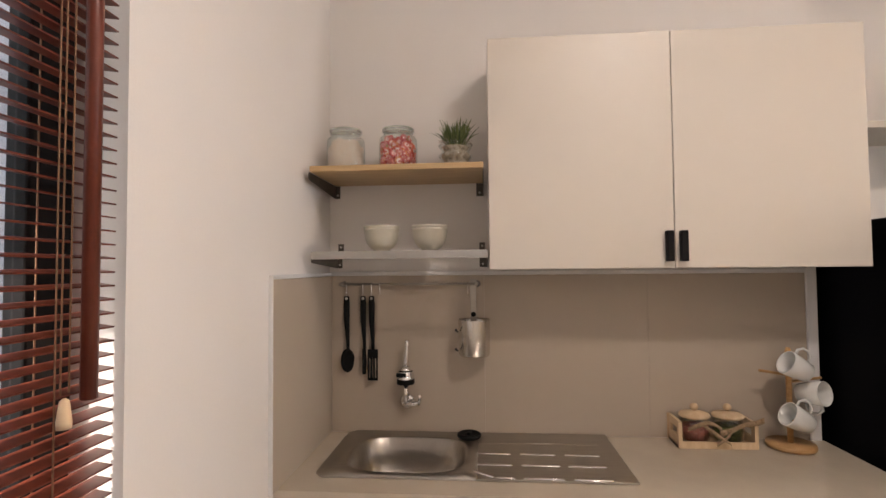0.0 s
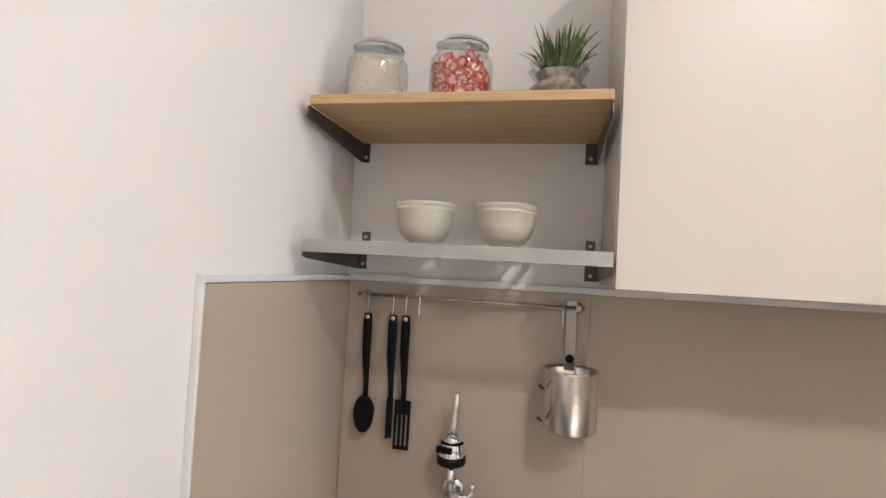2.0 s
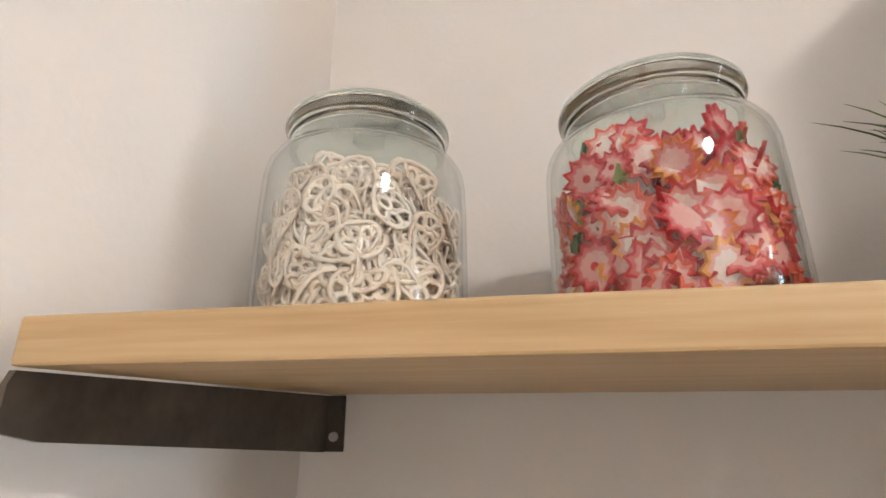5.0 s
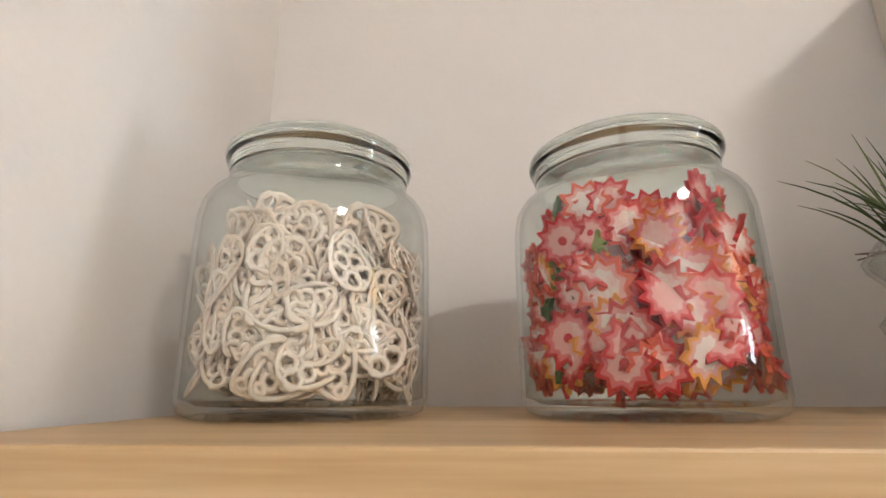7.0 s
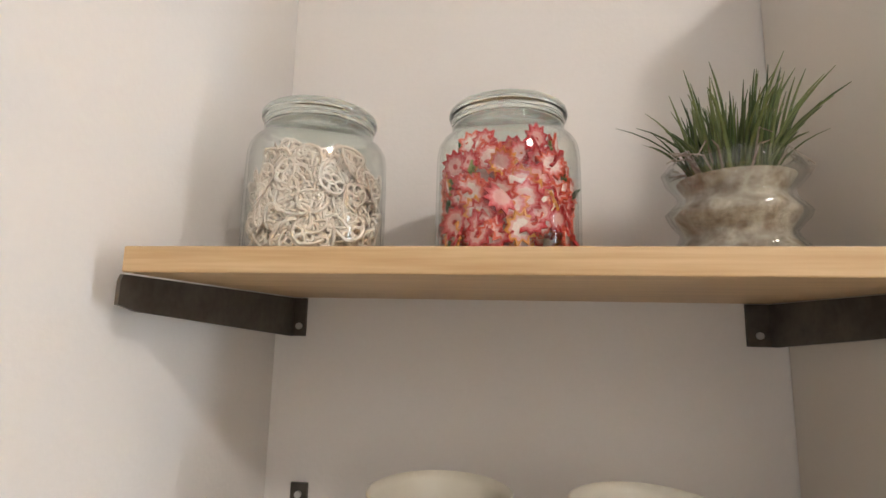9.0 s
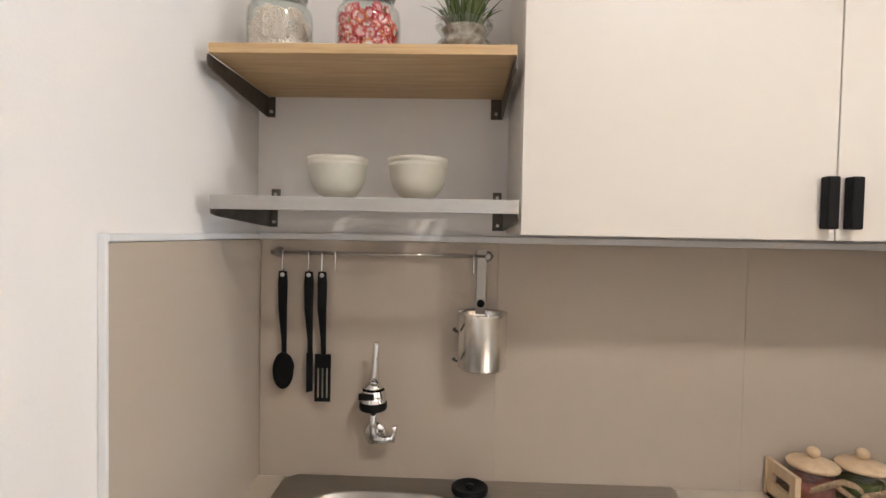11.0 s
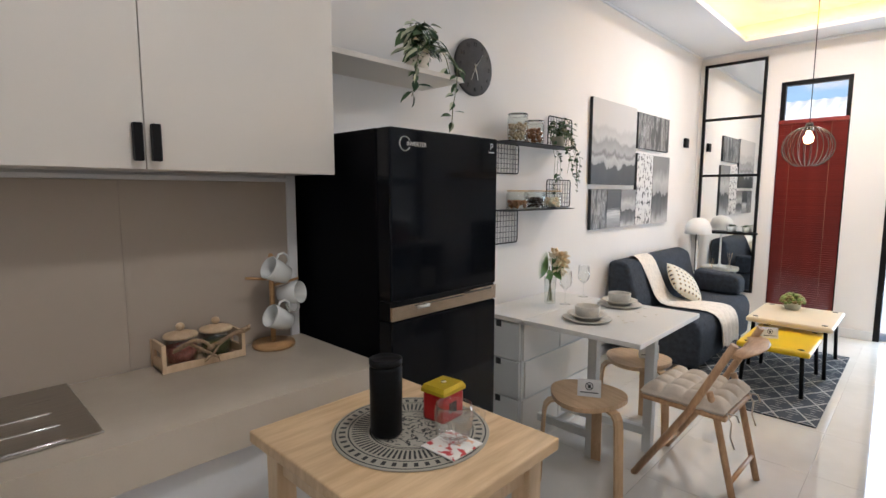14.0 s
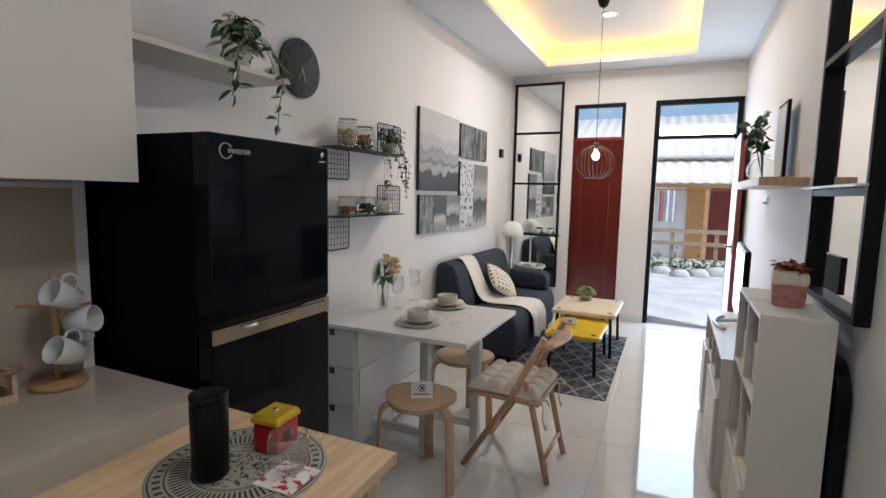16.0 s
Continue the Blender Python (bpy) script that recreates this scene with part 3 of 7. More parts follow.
box(bm, (-0.013, -0.285, -0.0012), (0.013, 0.285, 0.0012), 0, pose(0, 0, 0, 0, 62, 0))
s = part("slat", bm, REDBLIND, blind)
s.location = (0, 0, 0.23)
for k in range(1, 84):
    c = s.copy()
    scene.collection.objects.link(c)
    c.location = (0, 0, 0.23 + k * 0.0229)
for y in (-0.16, 0.17):
    bm = bmesh.new()
    tube(bm, [(-0.017, y, 2.14), (-0.019, y, 0.22)], 0.0016, 5)
    part("cord", bm, CORD, blind)

door = structure(new("door_1"), "black framed front doorway with glass transom, door standing open", "door")
for a, b in [((x0 - 0.03, -1.45, 0), (x1, -1.40, 2.575)), ((x0 - 0.03, -2.27, 0), (x1, -2.22, 2.575)), ((x0 - 0.03, -2.22, 2.525), (x1, -1.45, 2.575)), ((x0 - 0.03, -2.22, 2.14), (x1, -1.45, 2.18))]:
    bx("door_frame", a, b, BLACK_METAL, door, 0.005)
p = bx("pane", (EX + 0.05, -2.22, 2.18), (EX + 0.056, -1.45, 2.525), PANE, door)
p.visible_shadow = False
leafm = pose(EX - 0.02, -2.235, 0, 0, 0, -1.5)
lf = thing("front_door", "open tan and red-brown wooden door leaf with black handle", "door leaf")
lf.matrix_world = leafm
bx("panel", (-0.76, -0.018, 0.01), (-0.01, 0.018, 2.12), DOORCREAM, lf, 0.003)
bx("edge_strip", (-0.80, -0.022, 0.01), (-0.762, 0.022, 2.12), DOORRED, lf, 0.003)
bm = bmesh.new()
tube(bm, [(-0.70, 0.02, 1.02), (-0.70, 0.065, 1.02), (-0.60, 0.068, 1.02)], 0.009, 8)
box(bm, (-0.72, 0.0185, 0.94), (-0.68, 0.026, 1.09), 0.003)
part("handle", bm, BLACK_METAL, lf, "black lever handle")

# kitchen window with wooden blind
kw = structure(new("window_2"), "kitchen window behind a dark wooden venetian blind", "window")
for a, b in [((-0.13, WY0, WZ0), (-0.09, WY0 + 0.05, WZ1)), ((-0.13, WY1 - 0.085, WZ0), (-0.09, WY1, WZ1)), ((-0.13, WY0 + 0.05, WZ0), (-0.09, WY1 - 0.085, WZ0 + 0.05)), ((-0.13, WY0 + 0.05, WZ1 - 0.05), (-0.09, WY1 - 0.085, WZ1)), ((-0.13, -1.72, WZ0 + 0.05), (-0.09, -1.68, WZ1 - 0.05))]:
    bx("window_frame", a, b, BLACK_METAL, kw, 0.004)
bx("window_sill", (-0.15, WY0, WZ0 - 0.02), (0.015, WY1, WZ0), TRIM, kw, 0.003)
p = bx("pane", (-0.115, WY0 + 0.05, WZ0 + 0.05), (-0.109, WY1 - 0.05, WZ1 - 0.05), PANE, kw)
p.visible_shadow = False
kb = thing("wooden_blind", "half-open dark red-brown wooden venetian blind in the window reveal", "blind", at=(-0.016, -1.577, 0))
bx("head_rail", (-0.03, -0.48, 2.39), (0.03, 0.48, 2.44), BLIND, kb, 0.004)
bx("bottom_rail", (-0.025, -0.48, 0.89), (0.025, 0.48, 0.905), BLIND, kb, 0.003)
bm = bmesh.new()
box(bm, (-0.0135, -0.490, -0.0012), (0.0135, 0.490, 0.0012), 0, pose(0, 0, 0, 0, 8, 0))
s = part("slat", bm, BLIND, kb)
s.location = (0, 0, 0.925)
for k in range(1, 69):
    c = s.copy()
    scene.collection.objects.link(c)
    c.location = (0, 0, 0.925 + k * 0.0212)
for y in (-0.36, 0.16, 0.38):
    for dx in (-0.015, 0.015):
        bm = bmesh.new()
        tube(bm, [(dx, y, 2.39), (dx, y, 0.9)], 0.0013, 5)
        part("ladder_cord", bm, CORD, kb)
bm = bmesh.new()
tube(bm, [(0.037, 0.414, 2.38), (0.038, 0.411, 1.32)], 0.011, 10)
part("tilt_wand", bm, BLIND, kb, "red-brown wooden tilt wand")
for y in (0.372, 0.386):
    bm = bmesh.new()
    tube(bm, [(0.032, y, 2.38), (0.034, y - 0.004, 1.335)], 0.0013, 5)
    part("pull_cord", bm, CORD, kb)
bm = bmesh.new()
lathe(bm, [(0.002, 0.04), (0.006, 0.036), (0.0095, 0.01), (0.009, 0.0), (0.0, 0.0)], 12, at=(0.034, 0.375, 1.29))
part("tassel", bm, PINE_LEG, kb, "pale wooden cord tassel")

# ---- kitchen ----
# backsplash tiles
for k, (a, b) in enumerate([((0.012, -0.01, 0.905), (0.5698, -0.0005, 1.470)), ((0.5702, -0.01, 0.905), (1.1398, -0.0005, 1.470)), ((1.1402, -0.01, 0.905), (1.663, -0.0005, 1.470))]):
    bx("tile", a, b, SPLASH, wall_kitchen, 0.0005)
bx("tile", (0.0005, -0.527, 0.905), (0.0105, -0.0005, 1.470), SPLASH, wall_west, 0.0012)
bm = bmesh.new()
box(bm, (0.0, -0.014, 1.471), (1.6635, -0.0005, 1.486), 0.002)
box(bm, (0.0005, -0.527, 1.471), (0.0125, -0.0145, 1.482), 0.0015)
box(bm, (0.0005, -0.5335, 0.905), (0.0125, -0.5275, 1.482), 0.0015)
box(bm, (1.664, -0.016, 0.905), (1.698, -0.0005, H - 0.9), 0.002)
structure(part("trim", bm, TRIM), "white edge trim round the backsplash", "trim")

# worktop with a cut-out for the bowl
zt, zb = 0.905, 0.80
wt = thing("worktop", "cream solid surface kitchen worktop with thick front edge", "worktop")
for a, b in [((0.001, -0.50, zb), (0.115, -0.011, zt)), ((0.525, -0.50, zb), (1.705, -0.011, zt)), ((0.115, -0.50, zb), (0.525, -0.402, zt)), ((0.115, -0.065, zb), (0.525, -0.011, zt))]:
    bx("slab", a, b, COUNTER, wt)
base = thing("base_cabinet", "white painted kitchen base under the worktop", "cabinet")
bx("body", (0.002, -0.45, 0.08), (1.70, -0.02, 0.799), BASEWHITE, base)
bx("plinth", (0.002, -0.40, 0.0), (1.70, -0.02, 0.08), BASEWHITE, base)
bx("front_panel", (0.004, -0.468, 0.085), (1.70, -0.4505, 0.7985), BASEWHITE, base, 0.002)


def make_sink():
    t = thing("kitchen_sink", "brushed steel single bowl sink with ribbed drainer", "sink", at=(0.5325, -0.212, 0.906))
    # plate and bowl, local to the sink's middle
    x0, x1, y0, y1 = -0.4525, 0.4525, -0.199, 0.200
    bx0, bx1, by0, by1 = -0.388, -0.022, -0.172, 0.130
    n = 56
    cx, cy, rx, ry = (bx0 + bx1) / 2, (by0 + by1) / 2, (bx1 - bx0) / 2, (by1 - by0) / 2

    def loop(scale, z, power):
        out = []
        for k in range(n):
            a = 2 * math.pi * k / n
            c, s = math.cos(a), math.sin(a)
            out.append(bm.verts.new((cx + rx * scale * math.copysign(abs(c) ** (2 / power), c), cy + ry * scale * math.copysign(abs(s) ** (2 / power), s), z)))
        return out

    def rect(z, gx1):
        out = []
        for k in range(n):
            a = 2 * math.pi * k / n
            c, s = math.cos(a), math.sin(a)
            f = min((gx1 - cx if c > 0 else cx - x0) / max(abs(c), 1e-6), (y1 - cy if s > 0 else cy - y0) / max(abs(s), 1e-6))
            out.append(bm.verts.new((cx + c * f, cy + s * f, z)))
        return out

    bm = bmesh.new()
    gx = 0.012
    rings = [rect(0.0, gx), rect(0.006, gx), loop(1.05, 0.006, 3.2), loop(1.02, 0.009, 3.2), loop(0.985, 0.004, 3.2), loop(0.93, -0.06, 3.2), loop(0.86, -0.125, 3.0), loop(0.70, -0.145, 2.6), loop(0.1, -0.15, 2.0)]
    for a, b in zip(rings, rings[1:]):
        for k in range(n):
            f = bm.faces.new((a[k], a[(k + 1) % n], b[(k + 1) % n], b[k]))
            f.smooth = True
    bm.faces.new(rings[-1])
    part("bowl", bm, STEEL, t)
    bx("drainer", (gx + 0.0002, y0, 0), (x1, y1, 0.006), STEEL, t, 0.002)
    for y, xs in ((-0.006, ((0.003, 0.115), (0.14, 0.253), (0.276, 0.388))), (-0.095, ((0.003, 0.116), (0.138, 0.255), (0.274, 0.390))), (-0.188, ((0.058, 0.119), (0.137, 0.255), (0.274, 0.389)))):
        for a, b in xs:
            bm = bmesh.new()
            tube(bm, [(a + 0.004, y, 0.0058), (a + 0.012, y, 0.0064), (b - 0.008, y - 0.002, 0.0064), (b, y - 0.002, 0.0058)], [0.0025, 0.0052, 0.0052, 0.0025], 8, 0.55)
            part("rib", bm, CHROME, t)
    bm = bmesh.new()
    tube(bm, [(0.0, -0.142, 0.0058), (0.008, -0.149, 0.0064), (0.058, -0.188, 0.0064)], [0.0025, 0.005, 0.005], 8, 0.55)
    part("rib", bm, CHROME, t)
    bm = bmesh.new()
    tube(bm, [(0.02, 0.085, 0.0052), (0.20, 0.095, 0.0058), (0.40, 0.09, 0.0052)], 0.004, 8, 0.4)
    part("rib", bm, STEEL, t)
    bm = bmesh.new()
    lathe(bm, [(0.0, -0.146), (0.035, -0.1455), (0.04, -0.148)], 24, at=(cx, cy, 0))
    part("drain", bm, CHROME, t)
    return t


make_sink()
st = thing("sink_strainer", "round black rubber sink stopper lying on the rim", "stopper", at=(0.513, -0.07, 0.913))
bm = bmesh.new()
lathe(bm, [(0.0, 0.0), (0.036, 0.0), (0.041, 0.004), (0.041, 0.012), (0.036, 0.015), (0.030, 0.010), (0.0, 0.008)], 28)
part("cup", bm, BLACK_PLASTIC, st)
bm = bmesh.new()
lathe(bm, [(0.0, 0.008), (0.008, 0.008), (0.010, 0.016), (0.0, 0.018)], 14)
part("knob", bm, BLACK_PLASTIC, st)

fa = thing("faucet", "chrome wall tap with black and chrome filter nozzle", "tap", at=(0.291, -0.010, 1.02))
bm = bmesh.new()
lathe(bm, [(0.0, 0.0), (0.026, 0.0), (0.028, 0.006), (0.020, 0.012), (0.012, 0.014), (0.0, 0.014)], 24, m=pose(0, 0, 0, 90, 0, 0))
tube(bm, [(0, -0.012, 0), (0, -0.05, 0)], 0.012, 14)
tube(bm, [(0, -0.044, 0.0), (0.03, -0.046, 0.0), (0.046, -0.046, 0.003)], [0.010, 0.009, 0.008], 12)
part("body", bm, CHROME, fa)
bm = bmesh.new()
tube(bm, [(0.044, -0.046, -0.004), (0.05, -0.046, 0.02), (0.048, -0.046, 0.032)], [0.006, 0.005, 0.008], 10)
part("lever", bm, CHROME, fa)
bm = bmesh.new()
tube(bm, [(0, -0.046, 0.0), (0.001, -0.047, 0.072)], 0.0085, 14)
part("riser", bm, CHROME, fa)
bm = bmesh.new()
tube(bm, [(0.001, -0.047, 0.125), (0.002, -0.048, 0.15), (0.005, -0.052, 0.19), (0.008, -0.06, 0.225)], [0.013, 0.010, 0.0075, 0.006], 14)
part("spout", bm, CHROME, fa)
bm = bmesh.new()
lathe(bm, [(0.0, 0.07), (0.030, 0.07), (0.032, 0.074), (0.031, 0.088), (0.0, 0.088)], 24, at=(0, -0.047, 0))
part("collar", bm, BLACK_PLASTIC, fa, "black nozzle collar")
bm = bmesh.new()
lathe(bm, [(0.029, 0.088), (0.029, 0.104), (0.0, 0.104)], 24, at=(0, -0.047, 0))
lathe(bm, [(0.0, 0.114), (0.023, 0.114), (0.014, 0.13), (0.0, 0.132)], 24, at=(0, -0.047, 0))
part("nozzle", bm, CHROME, fa)
bm = bmesh.new()
lathe(bm, [(0.029, 0.1035), (0.0255, 0.1145)], 24, at=(0, -0.047, 0))
part("sleeve", bm, CHROME, fa)
bx("slot", (-0.029, -0.077, 0.098), (0.006, -0.066, 0.112), BLACK_PLASTIC, fa, 0.002, "black switch slot on the nozzle")

# hanging rail with utensils
rail = thing("utensil_rail", "thin steel hanging rail on the backsplash", "rail", at=(0.05, -0.011, 1.440))
bm = bmesh.new()
tube(bm, [(-0.007, -0.016, 0), (0.507, -0.016, 0)], 0.0042, 10)
part("rod", bm, STEEL, rail)
for x in (0.008, 0.495):
    bm = bmesh.new()
    tube(bm, [(x, 0, 0), (x, -0.022, 0)], 0.006, 10)
    lathe(bm, [(0.0, 0.0), (0.012, 0.0), (0.012, 0.004), (0.0, 0.005)], 16, m=pose(x, 0.0005, 0, 90, 0, 0))
    part("bracket", bm, STEEL, rail)


def hook(x):
    t = thing("s_hook", "small bent steel hook on the hanging rail", "hook", "hooks on the rail", at=(x, -0.027, 1.440))
    bm = bmesh.new()
    pts = [(0, 0.006 * math.cos(a), 0.0066 * math.sin(a)) for a in [math.radians(k) for k in range(-30, 181, 30)]]
    pts += [(0, -0.008, -0.015)] + [(0, -0.001 + 0.008 * math.cos(a), -0.034 + 0.009 * math.sin(a)) for a in [math.radians(k) for k in range(180, 331, 30)]]
    tube(bm, pts, 0.0016, 6)
    part("wire", bm, CHROME, t)


for x in (0.072, 0.133, 0.164, 0.195, 0.513):
    hook(x)


def utensil(name, label, x, kind):
    t = thing(name, label, "utensil", "hanging utensils", at=(x, -0.031, 1.389))
    bm = bmesh.new()
    # handle with a hanging eye
    tube(bm, [(0, 0, 0.008), (0, 0, -0.02), (0.0, 0, -0.08), (0.004, 0, -0.15), (0.006, -0.004, -0.185)], [0.0095, 0.0115, 0.0105, 0.0065, 0.006], 10, 0.45)
    part("handle", bm, BLACK_PLASTIC, t)
    bm = bmesh.new()
    lathe(bm, [(0.0, -0.0048), (0.0052, -0.0048), (0.0052, 0.0048), (0.0, 0.0048)], 12, m=pose(0, 0, 0.0, 90, 0, 0))
    part("eye", bm, PALE_METAL, t)
    bm = bmesh.new()
    if kind == "spoon":
        out = [(0.027 * math.sin(math.radians(a)) * (1.0 if abs(a) < 90 else 0.9), 0.043 * math.cos(math.radians(a))) for a in range(0, 360, 15)]
        top = [bm.verts.new((0.005 + x, -0.006, -0.222 + z)) for x, z in out]
        mid = [bm.verts.new((0.005 + x * 0.6, 0.004, -0.222 + z * 0.6)) for x, z in out]
        low = [bm.verts.new((0.005 + x, -0.009, -0.222 + z)) for x, z in out]
        lm = [bm.verts.new((0.005 + x * 0.6, 0.001, -0.222 + z * 0.6)) for x, z in out]
        n = len(out)
        for a, b in ((top, mid), (low, lm), (top, low)):
            for k in range(n):
                bm.faces.new((a[k], a[(k + 1) % n], b[(k + 1) % n], b[k])).smooth = True
        bm.faces.new(mid)
        bm.faces.new(lm)
    elif kind == "turner":
        box(bm, (-0.007, -0.006, -0.272), (0.010, -0.002, -0.18), 0.0015, pose(0, 0, 0, 0, 0, 50))
    else:
        box(bm, (-0.014, -0.007, -0.215), (0.024, -0.003, -0.182), 0.0015)
        for k in range(4):
            box(bm, (-0.014 + k * 0.0103, -0.007, -0.288), (-0.0075 + k * 0.0103, -0.003, -0.21), 0.001)
        box(bm, (-0.014, -0.007, -0.293), (0.0234, -0.003, -0.284), 0.001)
    part("head", bm, BLACK_PLASTIC, t)


utensil("serving_spoon", "black nylon serving spoon hanging on a hook", 0.072, "spoon")
utensil("kitchen_turner", "black nylon turner hanging edge-on by its hook", 0.133, "turner")
utensil("slotted_spatula", "black nylon slotted spatula hanging on a hook", 0.164, "fork")

pot = thing("saucepan", "small shiny steel saucepan hanging by its flat handle", "pan", at=(0.531, -0.056, 1.256))
bm = bmesh.new()
lathe(bm, [(0.0, -0.062), (0.049, -0.063), (0.0535, -0.058), (0.0545, 0.056), (0.0562, 0.060), (0.0545, 0.062), (0.052, 0.055), (0.051, -0.055), (0.0, -0.058)], 40, m=pose(0.003, -0.012, 0.0, 0, 0, 0))
part("pot", bm, PAN_STEEL, pot)
bx("handle", (-0.011, 0.036, 0.05), (0.011, 0.0395, 0.2), STEEL, pot, 0.001)
bm = bmesh.new()
lathe(bm, [(0.0, -0.004), (0.009, -0.004), (0.009, 0.004), (0.0, 0.004)], 14, m=pose(0, 0.034, 0.075, 90, 0, 0))
part("rivet", bm, BLACK_PLASTIC, pot)
for z in (-0.045, 0.02):
    bm = bmesh.new()
    tube(bm, [(-0.052, -0.03, z), (-0.061, -0.036, z + 0.006), (-0.058, -0.044, z + 0.01)], 0.003, 6)
    part("spout_mark", bm, INK, pot)

# shelves over the sink
SD = 0.293
sh = thing("wooden_shelf", "light bamboo wall shelf on dark steel brackets", "shelf", at=(0.026, 0, 1.804))
bx("board", (0, -SD, 0), (0.547, -0.001, 0.018), BAMBOO, sh, 0.0012)


def bracket(parent, x, drop, material, face):
    """A tapering side plate with a screw flange on the wall."""
    bm = bmesh.new()
    prof = [(-SD + 0.004, -0.001), (-SD + 0.002, -0.006), (-SD + 0.002, -0.022), (-SD + 0.02, -0.026), (-0.012, -drop), (-0.002, -drop), (-0.002, -0.001)]
    a = [bm.verts.new((x, y, z)) for y, z in prof]
    b = [bm.verts.new((x + 0.003, y, z)) for y, z in prof]
    bm.faces.new(a)
    bm.faces.new(list(reversed(b)))
    for k in range(len(prof)):
        bm.faces.new((a[k], a[(k + 1) % len(prof)], b[(k + 1) % len(prof)], b[k]))
    br = part("bracket", bm, material, parent)
    fx0, fx1 = (x + 0.003, x + 0.018) if face > 0 else (x - 0.024, x)
    bx("flange", (fx0, -0.005, -drop), (fx1, -0.001, -0.001), material, br)
    bm = bmesh.new()
    tube(bm, [((fx0 + fx1) / 2, -0.0045, -drop + 0.012), ((fx0 + fx1) / 2, -0.0085, -drop + 0.012)], 0.004, 8)
    part("screw", bm, PALE_METAL, br)
    return br


bracket(sh, -0.004, 0.047, DARK_STEEL, 1)
bracket(sh, 0.544, 0.047, DARK_STEEL, -1)

rack = thing("plate_rack", "stainless steel slatted plate rack on brackets", "rack", at=(0.03, 0, 1.548))
bx("front_rail", (0, -SD, -0.021), (0.552, -SD + 0.004, 0.004), RACK_STEEL, rack, 0.001)
bx("back_rail", (0, -0.022, -0.006), (0.552, -0.006, 0.0), RACK_BAR, rack, 0.001)
bm = bmesh.new()
box(bm, (-0.007, -SD + 0.0045, -0.004), (0.007, -0.0065, 0.0025), 0.002)
s = part("slat", bm, RACK_BAR, rack)
s.location = (0.02, 0, 0)
for k in range(1, 14):
    c = s.copy()
    scene.collection.objects.link(c)
    c.location = (0.02 + k * 0.0394, 0, 0)
for x in (0.0, 0.549):
    br = bracket(rack, x, 0.042, DARK_STEEL, 1 if x == 0 else -1)
    br.location = (0, 0, -0.007)
    xa = 0.004 if x == 0 else 0.525
    tab = bx("tab", (xa, -0.005, 0.003), (xa + 0.02, -0.001, 0.04), DARK_STEEL, rack)
    bm = bmesh.new()
    tube(bm, [(xa + 0.01, -0.0045, 0.028), (xa + 0.01, -0.0085, 0.028)], 0.004, 8)
    part("screw", bm, PALE_METAL, tab)


def bowl_mesh():
    bm = bmesh.new()
    lathe(bm, [(0.0, 0.004), (0.022, 0.004), (0.0235, 0.0), (0.029, 0.0), (0.0285, 0.009), (0.038, 0.013), (0.049, 0.025), (0.0555, 0.042), (0.0580, 0.062), (0.0595, 0.064), (0.0605, 0.069), (0.058, 0.070), (0.0555, 0.062), (0.050, 0.042), (0.038, 0.022), (0.02, 0.012), (0.0, 0.011)], 40)
    for v in bm.verts:
        v.co.z *= 1.1
    return bm


b0 = tagged(part("bowl", bowl_mesh(), CERAMIC), "cream glazed ceramic bowl stacked on the steel rack", "bowl", "stacked bowls")
b0.location = (0.230, -0.165, 1.551)
for x, z in ((0.230, 1.562), (0.393, 1.551), (0.393, 1.562)):
    copy_thing(b0, pose(x, -0.165 if x < 0.3 else -0.168, z, 0, 0, 40 * x))

# glass jars with crackers


SHELF_TOP = 1.8225
JAR_A, JAR_B = (0.105, -0.155), (0.285, -0.152)


def make_jar(x, y):
    t = thing("glass_jar", "clear glass storage jar with a glass lid", "jar", "jars on the wooden shelf", at=(x, y, SHELF_TOP))
    outer = [(0.0, 0.003), (0.050, 0.002), (0.057, 0.0), (0.0625, 0.0025), (0.0650, 0.009), (0.0652, 0.045), (0.0650, 0.085), (0.0645, 0.103), (0.0630, 0.1105), (0.0598, 0.1160), (0.0550, 0.1190), (0.0514, 0.1208), (0.0497, 0.1230), (0.0497, 0.1275), (0.0512, 0.1300)]
    inner = [(max(0.0, r - 0.0026), z + (0.006 if z < 0.004 else 0.0)) for r, z in reversed(outer)]
    bm = bmesh.new()
    lathe(bm, outer + inner, 72)
    part("body", bm, GLASS, t)
    bm = bmesh.new()
    lathe(bm, [(0.0, 0.1303), (0.0495, 0.1303), (0.0512, 0.1318), (0.0518, 0.1345), (0.0518, 0.1368), (0.0535, 0.1385), (0.0545, 0.1410), (0.0543, 0.1440), (0.0525, 0.1464), (0.046, 0.1478), (0.026, 0.1488), (0.0, 0.1492)], 64)
    lid = part("lid", bm, GLASS_GREEN, t, "flat greenish glass lid")
    bm = bmesh.new()
    lathe(bm, [(0.0, 0.1493), (0.010, 0.1493), (0.0085, 0.1515), (0.012, 0.1545), (0.0115, 0.1575), (0.007, 0.1592), (0.0, 0.1596)], 24)
    part("knob", bm, GLASSWARE, lid, "low round glass knob")
    return t


make_jar(*JAR_A)
make_jar(*JAR_B)


